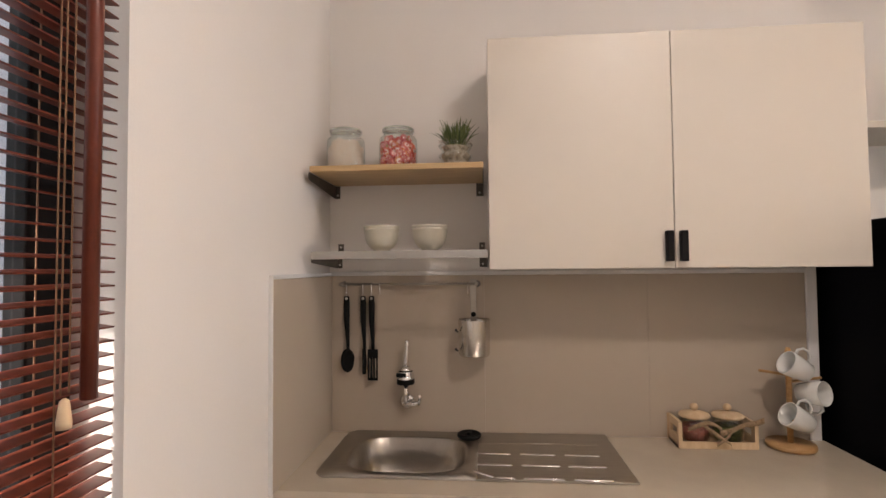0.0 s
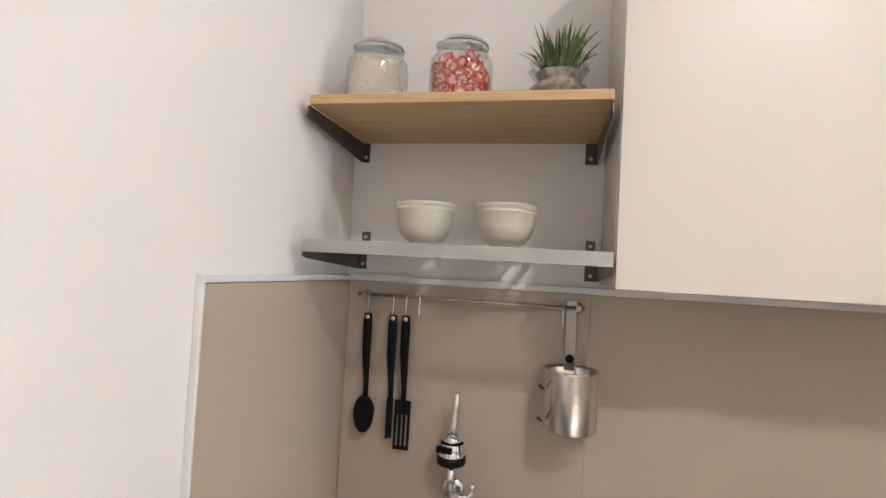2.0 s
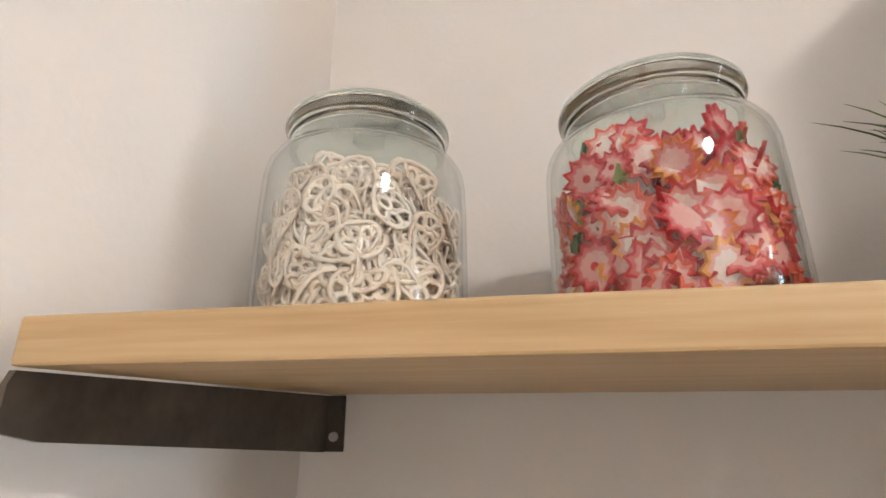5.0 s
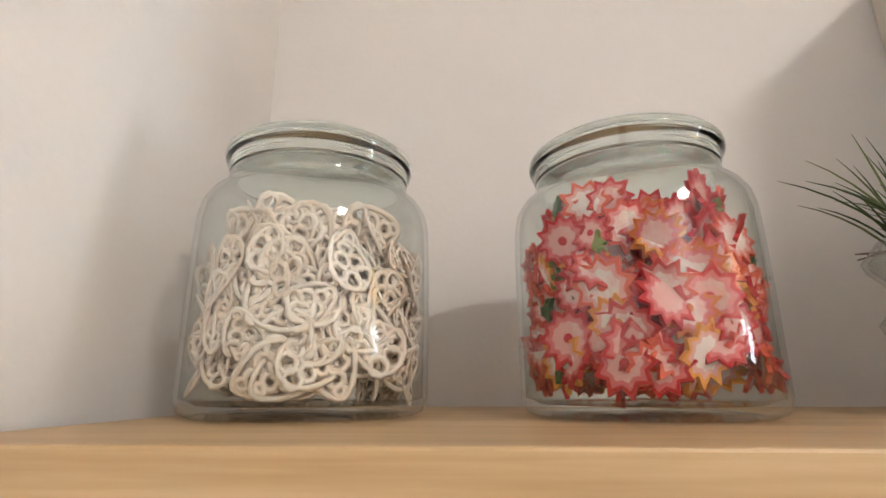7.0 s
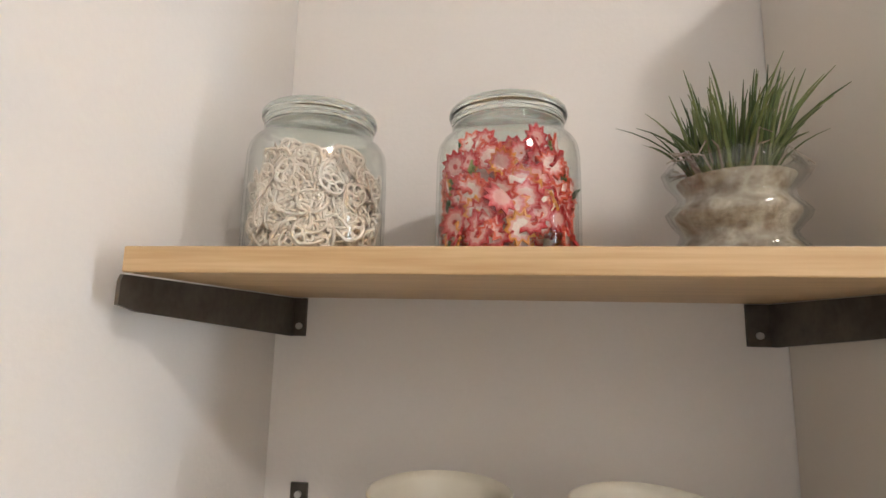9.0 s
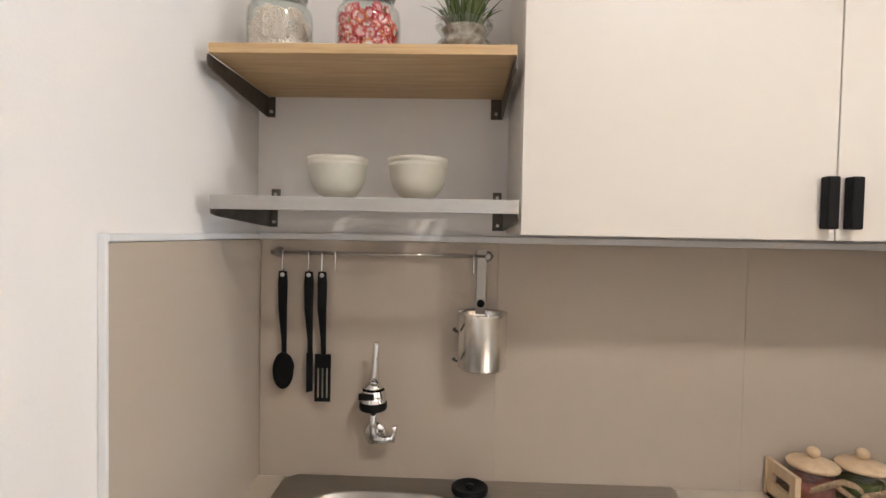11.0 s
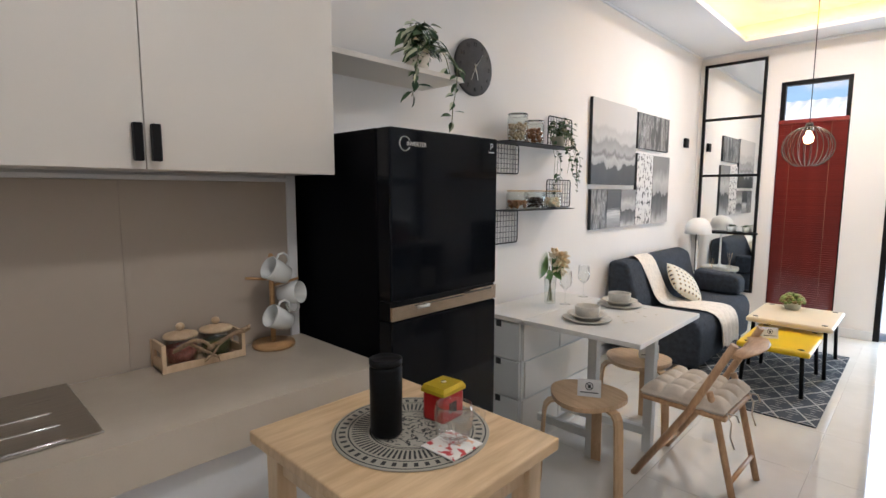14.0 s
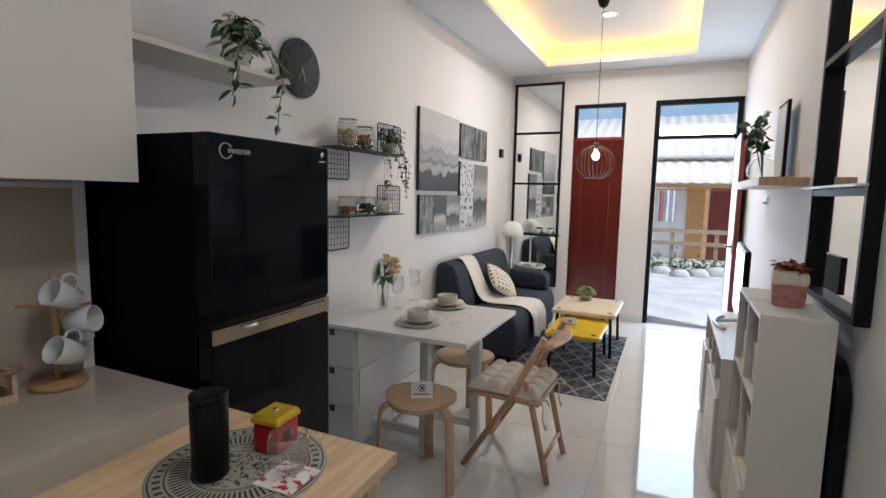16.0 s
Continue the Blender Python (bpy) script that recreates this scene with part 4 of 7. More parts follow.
def ring_piece(bm, m, r, thick):
    """A lacy fan cracker: rows of joined rings that shrink towards the tip, bound by a close rim."""
    def hoop(c, ra, rb, wide, seg, taper=0.0):
        rings = []
        for k in range(seg):
            a = 2 * math.pi * k / seg
            d = Vector((math.cos(a), math.sin(a), 0))
            p = Vector((c[0] + ra * d.x * (1 + taper * d.y), c[1] + rb * d.y, 0))
            bend = 7.0 * p.x * p.x - 4.0 * p.y * p.y
            rings.append([bm.verts.new(m @ (p + d * u + Vector((0, 0, w + bend)))) for u, w in ((wide, 0), (0, thick), (-wide, 0), (0, -thick))])
        for k in range(seg):
            j = (k + 1) % seg
            for q in range(4):
                bm.faces.new((rings[k][q], rings[j][q], rings[j][(q + 1) % 4], rings[k][(q + 1) % 4])).smooth = True
    hoop((0, -0.02 * r), r * 0.74, r * 0.98, r * 0.10, 16, 0.36)
    for x, y, q in ((-0.50, 0.44, 0.31), (0.0, 0.66, 0.31), (0.50, 0.44, 0.31), (-0.26, 0.02, 0.27), (0.26, 0.02, 0.27), (0.0, -0.42, 0.24), (0.0, -0.76, 0.16)):
        hoop((r * x, r * y), r * q * 1.06, r * q * 0.94, r * 0.125, 8)


def star_piece(bm, m, r, rnd):
    """A thin toothed star: pale middle, coloured toothed rim, slightly cupped."""
    n = rnd.choice((9, 10, 11))
    zt = 0.0011
    cup = rnd.uniform(-9, 14)
    outer, inner, mid, core = [], [], [], []
    for k in range(2 * n):
        a = math.pi * k / n
        rr = r * (1.0 if k % 2 == 0 else 0.70) * rnd.uniform(0.93, 1.05)
        for lst, q in ((outer, rr), (inner, min(rr * 0.84, r * 0.76)), (mid, min(rr * 0.66, r * 0.54)), (core, r * 0.15)):
            x, y = q * math.cos(a), q * math.sin(a)
            lst.append((x, y, cup * (x * x - 0.5 * y * y)))
    hole = rnd.random() < 0.3
    vs = {}
    for nm, lst in (("o", outer), ("i", inner), ("m", mid), ("c", core)):
        for s in (1, -1):
            vs[nm, s] = [bm.verts.new(m @ Vector((x, y, z + s * zt))) for x, y, z in lst]
    N = 2 * n
    for k in range(N):
        j = (k + 1) % N
        for s in (1, -1):
            bm.faces.new((vs["o", s][k], vs["o", s][j], vs["i", s][j], vs["i", s][k])).material_index = 1
            bm.faces.new((vs["i", s][k], vs["i", s][j], vs["m", s][j], vs["m", s][k])).material_index = 2
            bm.faces.new((vs["m", s][k], vs["m", s][j], vs["c", s][j], vs["c", s][k])).material_index = 0
        bm.faces.new((vs["o", 1][k], vs["o", 1][j], vs["o", -1][j], vs["o", -1][k])).material_index = 1
    for s in (1, -1):
        bm.faces.new(vs["c", s]).material_index = 1 if hole else 0


def heap(rnd, count, top, rmax, flat=0.56, lean=20):
    """Poses for pieces heaped in a jar: flat to the glass outside, at all angles within."""
    out = []
    for k in range(count):
        h = 0.018 + (top - 0.018) * (k + rnd.random()) / count
        a = rnd.uniform(0, 2 * math.pi)
        edge = rnd.random() < flat
        r = rmax * (rnd.uniform(0.86, 0.97) if edge else math.sqrt(rnd.random()) * 0.72)
        if h > top * 0.82:
            r *= 0.82
        p = Matrix.Translation((r * math.cos(a), r * math.sin(a), h))
        if edge:
            turn = Matrix.Rotation(a, 4, "Z") @ Matrix.Rotation(radians(90 + rnd.uniform(-lean, lean)), 4, "Y") @ Matrix.Rotation(rnd.uniform(-0.4, 0.4), 4, "X")
        else:
            turn = Euler((rnd.uniform(0, 6.3), rnd.uniform(0, 6.3), rnd.uniform(0, 6.3))).to_matrix().to_4x4()
        out.append(p @ turn @ Matrix.Rotation(rnd.uniform(0, 6.3), 4, "Z"))
    return out


rnd = random.Random(4)
bm = bmesh.new()
for m in heap(rnd, 560, 0.096, 0.0575, 0.5, 24):
    ring_piece(bm, m, rnd.uniform(0.0120, 0.0165), 0.0008)
ob = tagged(part("lace_crackers", bm, CRACKER), "pale lace-shaped crackers heaped inside a glass jar", "crackers", kind="stuff")
ob.location = (*JAR_A, SHELF_TOP + 0.002)
bm = bmesh.new()
for m in heap(rnd, 400, 0.106, 0.0580, 0.42, 30):
    star_piece(bm, m, rnd.uniform(0.0105, 0.0165), rnd)
ob = tagged(part("star_crackers", bm, [PINKC, REDC, MIDC]), "red and pink star-shaped crackers heaped inside a glass jar", "crackers", kind="stuff")
ob.location = (*JAR_B, SHELF_TOP + 0.002)
bm = bmesh.new()
for m in heap(rnd, 40, 0.106, 0.0590):
    star_piece(bm, m @ Matrix.Scale(0.4, 4, (0, 1, 0)), 0.014, rnd)
ob = tagged(part("green_crackers", bm, [GREENC, GREENC, GREENC]), "green cracker bits between the red ones in the jar", "crackers", kind="stuff")
ob.location = (*JAR_B, SHELF_TOP + 0.002)
bm = bmesh.new()
for m in heap(rnd, 90, 0.106, 0.0580, 0.5, 26):
    star_piece(bm, m, rnd.uniform(0.012, 0.016), rnd)
ob = tagged(part("orange_crackers", bm, [PINKC, ORANGEC, MIDC]), "orange-rimmed star crackers among the red ones in the jar", "crackers", kind="stuff")
ob.location = (*JAR_B, SHELF_TOP + 0.002)

# grass in a wavy glass pot
gp = thing("potted_grass", "artificial grass in a wavy clear pot with sand", "plant", at=(0.480, -0.15, SHELF_TOP), rz=20)
prof = [(0.0, 0.0), (0.044, 0.0), (0.050, 0.006), (0.0535, 0.016), (0.045, 0.026), (0.043, 0.033), (0.052, 0.044), (0.0535, 0.050), (0.044, 0.060), (0.043, 0.067), (0.053, 0.080), (0.055, 0.086), (0.047, 0.096)]
bm = bmesh.new()
n = 28
rings = []
for r, z in prof + [(rr - 0.003 if rr > 0.01 else 0.0, zz + (0.003 if zz < 0.002 else 0)) for rr, zz in reversed(prof)]:
    if r < 0.001:
        rings.append([bm.verts.new((0, 0, z))])
        continue
    ring = []
    for k in range(n):
        a = 2 * math.pi * k / n
        q = 1 + 0.07 * math.cos(2 * a + z * 9) ** 2 + 0.02 * math.sin(9 * a + z * 160)
        ring.append(bm.verts.new((r * q * math.cos(a), r * q * math.sin(a), z)))
    rings.append(ring)
for a, b in zip(rings, rings[1:]):
    for k in range(n):
        j = (k + 1) % n
        if len(a) == 1:
            bm.faces.new((a[0], b[j], b[k])).smooth = True
        elif len(b) == 1:
            bm.faces.new((a[k], a[j], b[0])).smooth = True
        else:
            bm.faces.new((a[k], a[j], b[j], b[k])).smooth = True
part("pot", bm, GLASS, gp, "wavy clear glass pot")
bm = bmesh.new()
lathe(bm, [(0.0, 0.005), (0.040, 0.005), (0.046, 0.010), (0.048, 0.017), (0.040, 0.027), (0.039, 0.033), (0.047, 0.045), (0.048, 0.050), (0.039, 0.061), (0.038, 0.067), (0.046, 0.079), (0.0, 0.082)], 32)
for v in bm.verts:
    v.co += Vector((1, 1, 0.4)) * (0.003 * noise.noise(v.co * 140))
part("sand", bm, PEBBLE, gp, "banded sand and pebbles")
rnd = random.Random(8)
bm, rb = bmesh.new(), bmesh.new()
for k in range(170):
    a, r = rnd.uniform(0, 6.28), 0.032 * math.sqrt(rnd.random())
    lean = rnd.uniform(0.03, 0.40) if rnd.random() < 0.72 else rnd.uniform(0.4, 0.95)
    L = rnd.uniform(0.05, 0.10)
    twist = rnd.uniform(-0.5, 0.5)
    p = Vector((r * math.cos(a), r * math.sin(a), 0.078))
    pts = [p]
    for q in range(1, 7):
        s = q / 6
        ang = lean * (0.35 + 0.95 * s)
        d = Vector((math.cos(a + twist * s), math.sin(a + twist * s), 0))
        pts.append(pts[-1] + (d * math.sin(ang) + Vector((0, 0, math.cos(ang)))) * (L / 6))
    tube(bm, pts, [0.0018, 0.0019, 0.0018, 0.0016, 0.0014, 0.0010, 0.0003], 4, 0.45, caps=False)
for k in range(26):
    a = rnd.uniform(0, 6.28)
    d = Vector((math.cos(a), math.sin(a), 0))
    p = Vector((0.03 * math.cos(a), 0.03 * math.sin(a), 0.082))
    tube(rb, [p, p + d * 0.012 + Vector((0, 0, rnd.uniform(0.012, 0.03))), p + d * 0.028 + Vector((0, 0, rnd.uniform(-0.002, 0.02)))], [0.0012, 0.001, 0.0005], 4, caps=False)
part("blades", bm, GRASS, gp, "thin green plastic blades")
part("root_fibres", rb, PEBBLE, gp, "pale dry root fibres")

# wall cabinet
cab = thing("wall_cabinet", "white laminate two-door wall cabinet with black handles", "cabinet", at=(0.588, 0, 1.494))
bx("body", (0, -0.251, 0.0), (1.110, -0.002, 0.72), LAMINATE, cab, 0.001)
for k in range(2):
    a = k * 0.5555
    d = bx("door", (a + 0.0008, -0.270, -0.003), (a + 0.5538, -0.2515, 0.72), LAMINATE, cab, 0.0012)
    hx = 0.536 if k == 0 else 0.577
    bx("handle", (hx - 0.0105, -0.292, 0.017), (hx + 0.0105, -0.2705, 0.109), BLACK_METAL, d, 0.003, "black square bar handle")

# spice crate
cr = thing("spice_crate", "small bamboo crate holding two spice jars", "crate", at=(1.318, -0.066, 0.906))
bx("bottom", (-0.115, -0.05, 0.0), (0.115, 0.05, 0.008), PINE_LEG, cr)
for x in (-0.115, 0.107):
    bm = bmesh.new()
    box(bm, (x, -0.052, 0.0), (x + 0.008, -0.03, 0.085))
    box(bm, (x, 0.03, 0.0), (x + 0.008, 0.052, 0.085))
    box(bm, (x, -0.03, 0.0), (x + 0.008, 0.03, 0.035))
    box(bm, (x, -0.03, 0.06), (x + 0.008, 0.03, 0.085))
    part("end_panel", bm, PINE_LEG, cr)
for y in (-0.053, 0.047):
    bx("front_bar", (-0.107, y, 0.0), (0.107, y + 0.006, 0.022), PINE_LEG, cr)
    bx("post", (-0.118, y, 0.0), (-0.107, y + 0.006, 0.085), PINE_LEG, cr)
    bx("post", (0.107, y, 0.0), (0.118, y + 0.006, 0.085), PINE_LEG, cr)


def spice_jar(x, material, name, label):
    t = thing("spice_jar", label, "jar", "jars in the crate", at=(1.318 + x, -0.066, 0.9145))
    bm = bmesh.new()
    lathe(bm, [(0.0, 0.0), (0.040, 0.0), (0.045, 0.008), (0.046, 0.06), (0.042, 0.075), (0.036, 0.08), (0.034, 0.08), (0.039, 0.073), (0.0435, 0.058), (0.0425, 0.009), (0.0, 0.004)], 32)
    part("body", bm, GLASS, t)
    bm = bmesh.new()
    lathe(bm, [(0.0, 0.005), (0.042, 0.009), (0.043, 0.052), (0.0, 0.056)], 28)
    part("spice", bm, material, t)
    bm = bmesh.new()
    lathe(bm, [(0.0, 0.081), (0.048, 0.081), (0.05, 0.086), (0.046, 0.091), (0.02, 0.097), (0.008, 0.1), (0.0, 0.1)], 32)
    blob(bm, (0, 0, 0.112), 0.0135, 2, (1, 1, 0.95))
    part("lid", bm, PINE_LEG, t, "pale wooden lid with a round knob")
    return t


spice_jar(-0.053, SPICE_RED, "spice_jar", "glass jar of red-brown spice with wooden lid")
spice_jar(0.053, SPICE_GREEN, "spice_jar", "glass jar of dark green spice with wooden lid")
cr.scale = (1.05, 1.0, 1.0)
rib = thing("ribbon_bow", "brown burlap ribbon bow draped over the spice jars", "ribbon", at=(1.318, -0.066, 0.906))


def band(name, pts, width):
    """A soft ribbon of even width along points, standing on edge."""
    bm = bmesh.new()
    rows = []
    for k, p in enumerate(pts):
        w = Vector((0, -0.35 * width * math.cos(k * 0.9), width * (0.8 + 0.2 * math.sin(k * 1.7))))
        rows.append([bm.verts.new(Vector(p) + w * u + Vector((0, e, 0))) for e in (0.0, 0.0016) for u in (-0.5, 0.0, 0.5)])
    for a, b in zip(rows, rows[1:]):
        for i in (0, 1, 3, 4):
            bm.faces.new((a[i], a[i + 1], b[i + 1], b[i])).smooth = True
        bm.faces.new((a[0], a[3], b[3], b[0]))
        bm.faces.new((a[2], a[5], b[5], b[2]))
    part(name, bm, BURLAP_BROWN, rib)


band("loop", [(-0.095, -0.057, 0.062), (-0.07, -0.064, 0.075), (-0.04, -0.070, 0.088), (-0.015, -0.072, 0.082), (0.008, -0.066, 0.062)], 0.018)
band("loop", [(0.008, -0.068, 0.060), (0.035, -0.074, 0.066), (0.06, -0.072, 0.078), (0.085, -0.066, 0.085), (0.118, -0.060, 0.086), (0.14, -0.058, 0.094)], 0.018)
band("tail", [(-0.05, -0.060, 0.078), (-0.025, -0.070, 0.060), (0.005, -0.073, 0.040), (0.03, -0.071, 0.022), (0.034, -0.069, 0.012)], 0.014)
band("tail", [(0.045, -0.060, 0.075), (0.03, -0.072, 0.052), (0.012, -0.074, 0.036), (-0.012, -0.070, 0.018)], 0.014)
bm = bmesh.new()
blob(bm, (0.008, -0.074, 0.058), 0.011, 2, (1.2, 0.6, 0.9), 0.3)
part("knot", bm, BURLAP_BROWN, rib)

# mug tree
mt = thing("mug_tree", "bamboo mug tree standing on the worktop", "mug stand", at=(1.556, -0.088, 0.906))
bm = bmesh.new()
lathe(bm, [(0.0, 0.0), (0.068, 0.0), (0.072, 0.006), (0.070, 0.016), (0.0, 0.017)], 36)
part("base", bm, BAMBOO_DARK, mt)
bm = bmesh.new()
lathe(bm, [(0.0, 0.01), (0.009, 0.01), (0.009, 0.312), (0.006, 0.322), (0.0, 0.322)], 16)
part("pole", bm, BAMBOO_DARK, mt)
for (dx, dy, z) in ((-0.093, -0.004, 0.248), (0.097, -0.006, 0.226), (0.004, -0.06, 0.262), (0.012, -0.055, 0.10)):
    bm = bmesh.new()
    tube(bm, [(0, 0, z - 0.015), (dx, dy, z)], 0.0045, 8)
    part("arm", bm, BAMBOO_DARK, mt)


def mug(m):
    t = thing("mug", "white glazed ceramic mug hanging on the bamboo mug tree", "mug", "mugs on the stand")
    t.matrix_world = m
    bm = bmesh.new()
    lathe(bm, [(0.0, 0.0), (0.026, 0.0), (0.030, 0.003), (0.036, 0.04), (0.039, 0.078), (0.0375, 0.08), (0.036, 0.077), (0.033, 0.04), (0.027, 0.007), (0.0, 0.006)], 36)
    part("cup", bm, WHITE_CERAMIC, t)
    bm = bmesh.new()
    tube(bm, [(0.032, 0, 0.016), (0.05, 0, 0.016), (0.063, 0, 0.03), (0.064, 0, 0.048), (0.052, 0, 0.062), (0.036, 0, 0.062)], 0.005, 10, 0.8)
    part("handle", bm, WHITE_CERAMIC, t)
    return t


def hang(x, y, z, heading, tilt):
    """A mug lying on its side below its handle."""
    return Matrix.Translation((x, y, z)) @ Matrix.Rotation(radians(heading), 4, "Z") @ Matrix.Rotation(radians(tilt), 4, "Y")


mug(hang(1.592, -0.128, 1.152, 6, -62))
mug(hang(1.592, -0.128, 0.990, 6, -62))
mug(hang(1.597, -0.072, 1.078, -62, 80))

# fridge
fr = thing("refrigerator", "tall glossy black two-door refrigerator with champagne handles", "refrigerator", at=(1.737, 0, 0))
bx("body", (0, -0.435, 0.03), (0.53, 0.19, 1.633), FRIDGE_SIDE, fr, 0.004)
lo = bx("lower_door", (0.001, -0.50, 0.06), (0.529, -0.437, 1.025), FRIDGE, fr, 0.005)
up = bx("upper_door", (0.001, -0.50, 1.09), (0.529, -0.437, 1.633), FRIDGE, fr, 0.005)
hb = bx("handle_bar", (0.003, -0.492, 1.027), (0.527, -0.44, 1.088), BLACK_PLASTIC, fr)
bm = bmesh.new()
vs = [(0.004, 1.030), (0.526, 1.030), (0.526, 1.082), (0.40, 1.082), (0.34, 1.074), (0.004, 1.074)]
a = [bm.verts.new((x, -0.503, z)) for x, z in vs]
b = [bm.verts.new((x, -0.4925, z)) for x, z in vs]
bm.faces.new(a)
bm.faces.new(list(reversed(b)))
for k in range(len(vs)):
    bm.faces.new((a[k], a[(k + 1) % len(vs)], b[(k + 1) % len(vs)], b[k]))
part("handle_strip", bm, BRONZE, hb, "champagne metal grip")
# raised dark strips stand for the shade inside the grip's recess
bx("grip_shade_strip", (0.10, -0.5045, 1.0655), (0.34, -0.5025, 1.070), DARK_STEEL, hb, 0.0005, "dark strip on the grip standing for its shaded recess")
bx("grip_shade_strip", (0.345, -0.5045, 1.070), (0.50, -0.5025, 1.0775), DARK_STEEL, hb, 0.0005)
bm = bmesh.new()
tube(bm, [(0.11, -0.507, 1.062), (0.135, -0.511, 1.061), (0.16, -0.507, 1.062)], 0.006, 8)
part("latch", bm, PALE_METAL, hb)
# maker's marks, as plain shapes
bm = bmesh.new()
pts = [(0.062 + 0.022 * math.cos(math.radians(a)), -0.5012, 1.585 + 0.022 * math.sin(math.radians(a))) for a in range(30, 331, 15)]
tube(bm, pts, 0.0035, 5, 0.3)
part("badge", bm, PALE_METAL, up, "pale round badge")
words("badge", "INVERTER", 0.019, pose(0.112, -0.5016, 1.585, 90, 0, 0), PALE_METAL, up)
bm = bmesh.new()
tube(bm, [(0.488, -0.5012, 1.592 + 0.0), (0.488, -0.5012, 1.612), (0.498, -0.5012, 1.612), (0.5, -0.5012, 1.604), (0.49, -0.5012, 1.6)], 0.0022, 5, 0.4)
part("badge", bm, PALE_METAL, up)
bx("badge", (0.476, -0.5014, 1.579), (0.508, -0.5004, 1.583), PALE_METAL, up)

# floating shelf over the fridge, with pothos
fs = tagged(bx("floating_shelf", (1.716, 0.0, 1.967), (2.64, NY - 0.001, 1.989), LAMINATE, None, 0.0015), "white laminate floating shelf above the refrigerator", "shelf")
po = thing("pothos_plant", "trailing variegated pothos in a grey pot on the shelf", "plant", at=(2.45, 0.13, 1.990))
bm = bmesh.new()
lathe(bm, [(0.0, 0.0), (0.045, 0.0), (0.05, 0.004), (0.062, 0.11), (0.058, 0.112), (0.047, 0.01), (0.0, 0.008)], 28)
part("pot", bm, GREY_CERAMIC, po, "light grey pot")
rnd = random.Random(21)
bm, sm = bmesh.new(), bmesh.new()


def vine(pts, count, lo_l, hi_l):
    pts = [Vector(p) for p in pts]
    tube(sm, pts, 0.0022, 5)
    for k in range(count):
        s = (k + rnd.random()) / count * (len(pts) - 1)
        i = min(int(s), len(pts) - 2)
        p = pts[i].lerp(pts[i + 1], s - i)
        a = rnd.uniform(0, 6.28)
        d = Vector((math.cos(a), math.sin(a) * 0.7 - 0.35, rnd.uniform(-1.0, 0.15)))
        L = 1.3 * rnd.uniform(lo_l, hi_l)
        pale = rnd.random() < 0.6
        leaf(bm, p + d * 0.008, d, L, L * 0.44, Vector((rnd.uniform(-0.3, 0.3), -0.6, 0.8)), 0.3, (1 if pale else 0, 0))


for k in range(32):
    a = rnd.uniform(0, 6.28)
    r, h = rnd.uniform(0.02, 0.09), rnd.uniform(0.13, 0.26)
    vine([(0, 0, 0.1), (r * 0.5 * math.cos(a), r * 0.5 * math.sin(a), h), (r * math.cos(a) * 1.25 + 0.03, r * math.sin(a), h - rnd.uniform(0.0, 0.06))], 5, 0.045, 0.075)
vine([(-0.03, -0.05, 0.13), (-0.10, -0.12, 0.08), (-0.15, -0.155, 0.0), (-0.165, -0.16, -0.08), (-0.18, -0.155, -0.14)], 12, 0.045, 0.06)
vine([(0.05, -0.03, 0.15), (0.12, -0.08, 0.13), (0.13, -0.14, 0.03), (0.11, -0.155, -0.05), (0.085, -0.155, -0.15), (0.08, -0.15, -0.25)], 15, 0.035, 0.055)
vine([(0.04, 0.0, 0.18), (0.12, -0.02, 0.17), (0.17, -0.03, 0.10), (0.19, -0.04, 0.02)], 12, 0.05, 0.07)
part("leaves", bm, [LEAF, LEAF_PALE], po, "dark green leaves with cream stripes")
part("stems", sm, STEM, po)

# wall clock
ck = thing("wall_clock", "round slate-grey wall clock with pale hands", "clock", at=(3.045, NY, 2.155))
bm = bmesh.new()
lathe(bm, [(0.0, 0.002), (0.156, 0.002), (0.16, 0.006), (0.16, 0.022), (0.156, 0.026), (0.0, 0.026)], 64, m=pose(0, 0, 0, 90, 0, 0))
part("face", bm, DARKGREY, ck)
for k in range(1, 13):
    a = radians(90 - 30 * k)
    words("numeral", str(k), 0.034, pose(0.126 * math.cos(a), -0.0268, 0.126 * math.sin(a), 90, 0, 0), BLACK_METAL, ck)
for L, w, ang in ((0.075, 0.004, 162), (0.10, 0.003, 40), (0.085, 0.0018, 205)):
    a = radians(90 - ang)
    bm = bmesh.new()
    tube(bm, [(-0.02 * math.cos(a), -0.031, -0.02 * math.sin(a)), (L * math.cos(a), -0.031, L * math.sin(a))], w, 6, 0.4)
    part("hand_bar", bm, PALE_METAL, ck, "pale clock pointer")


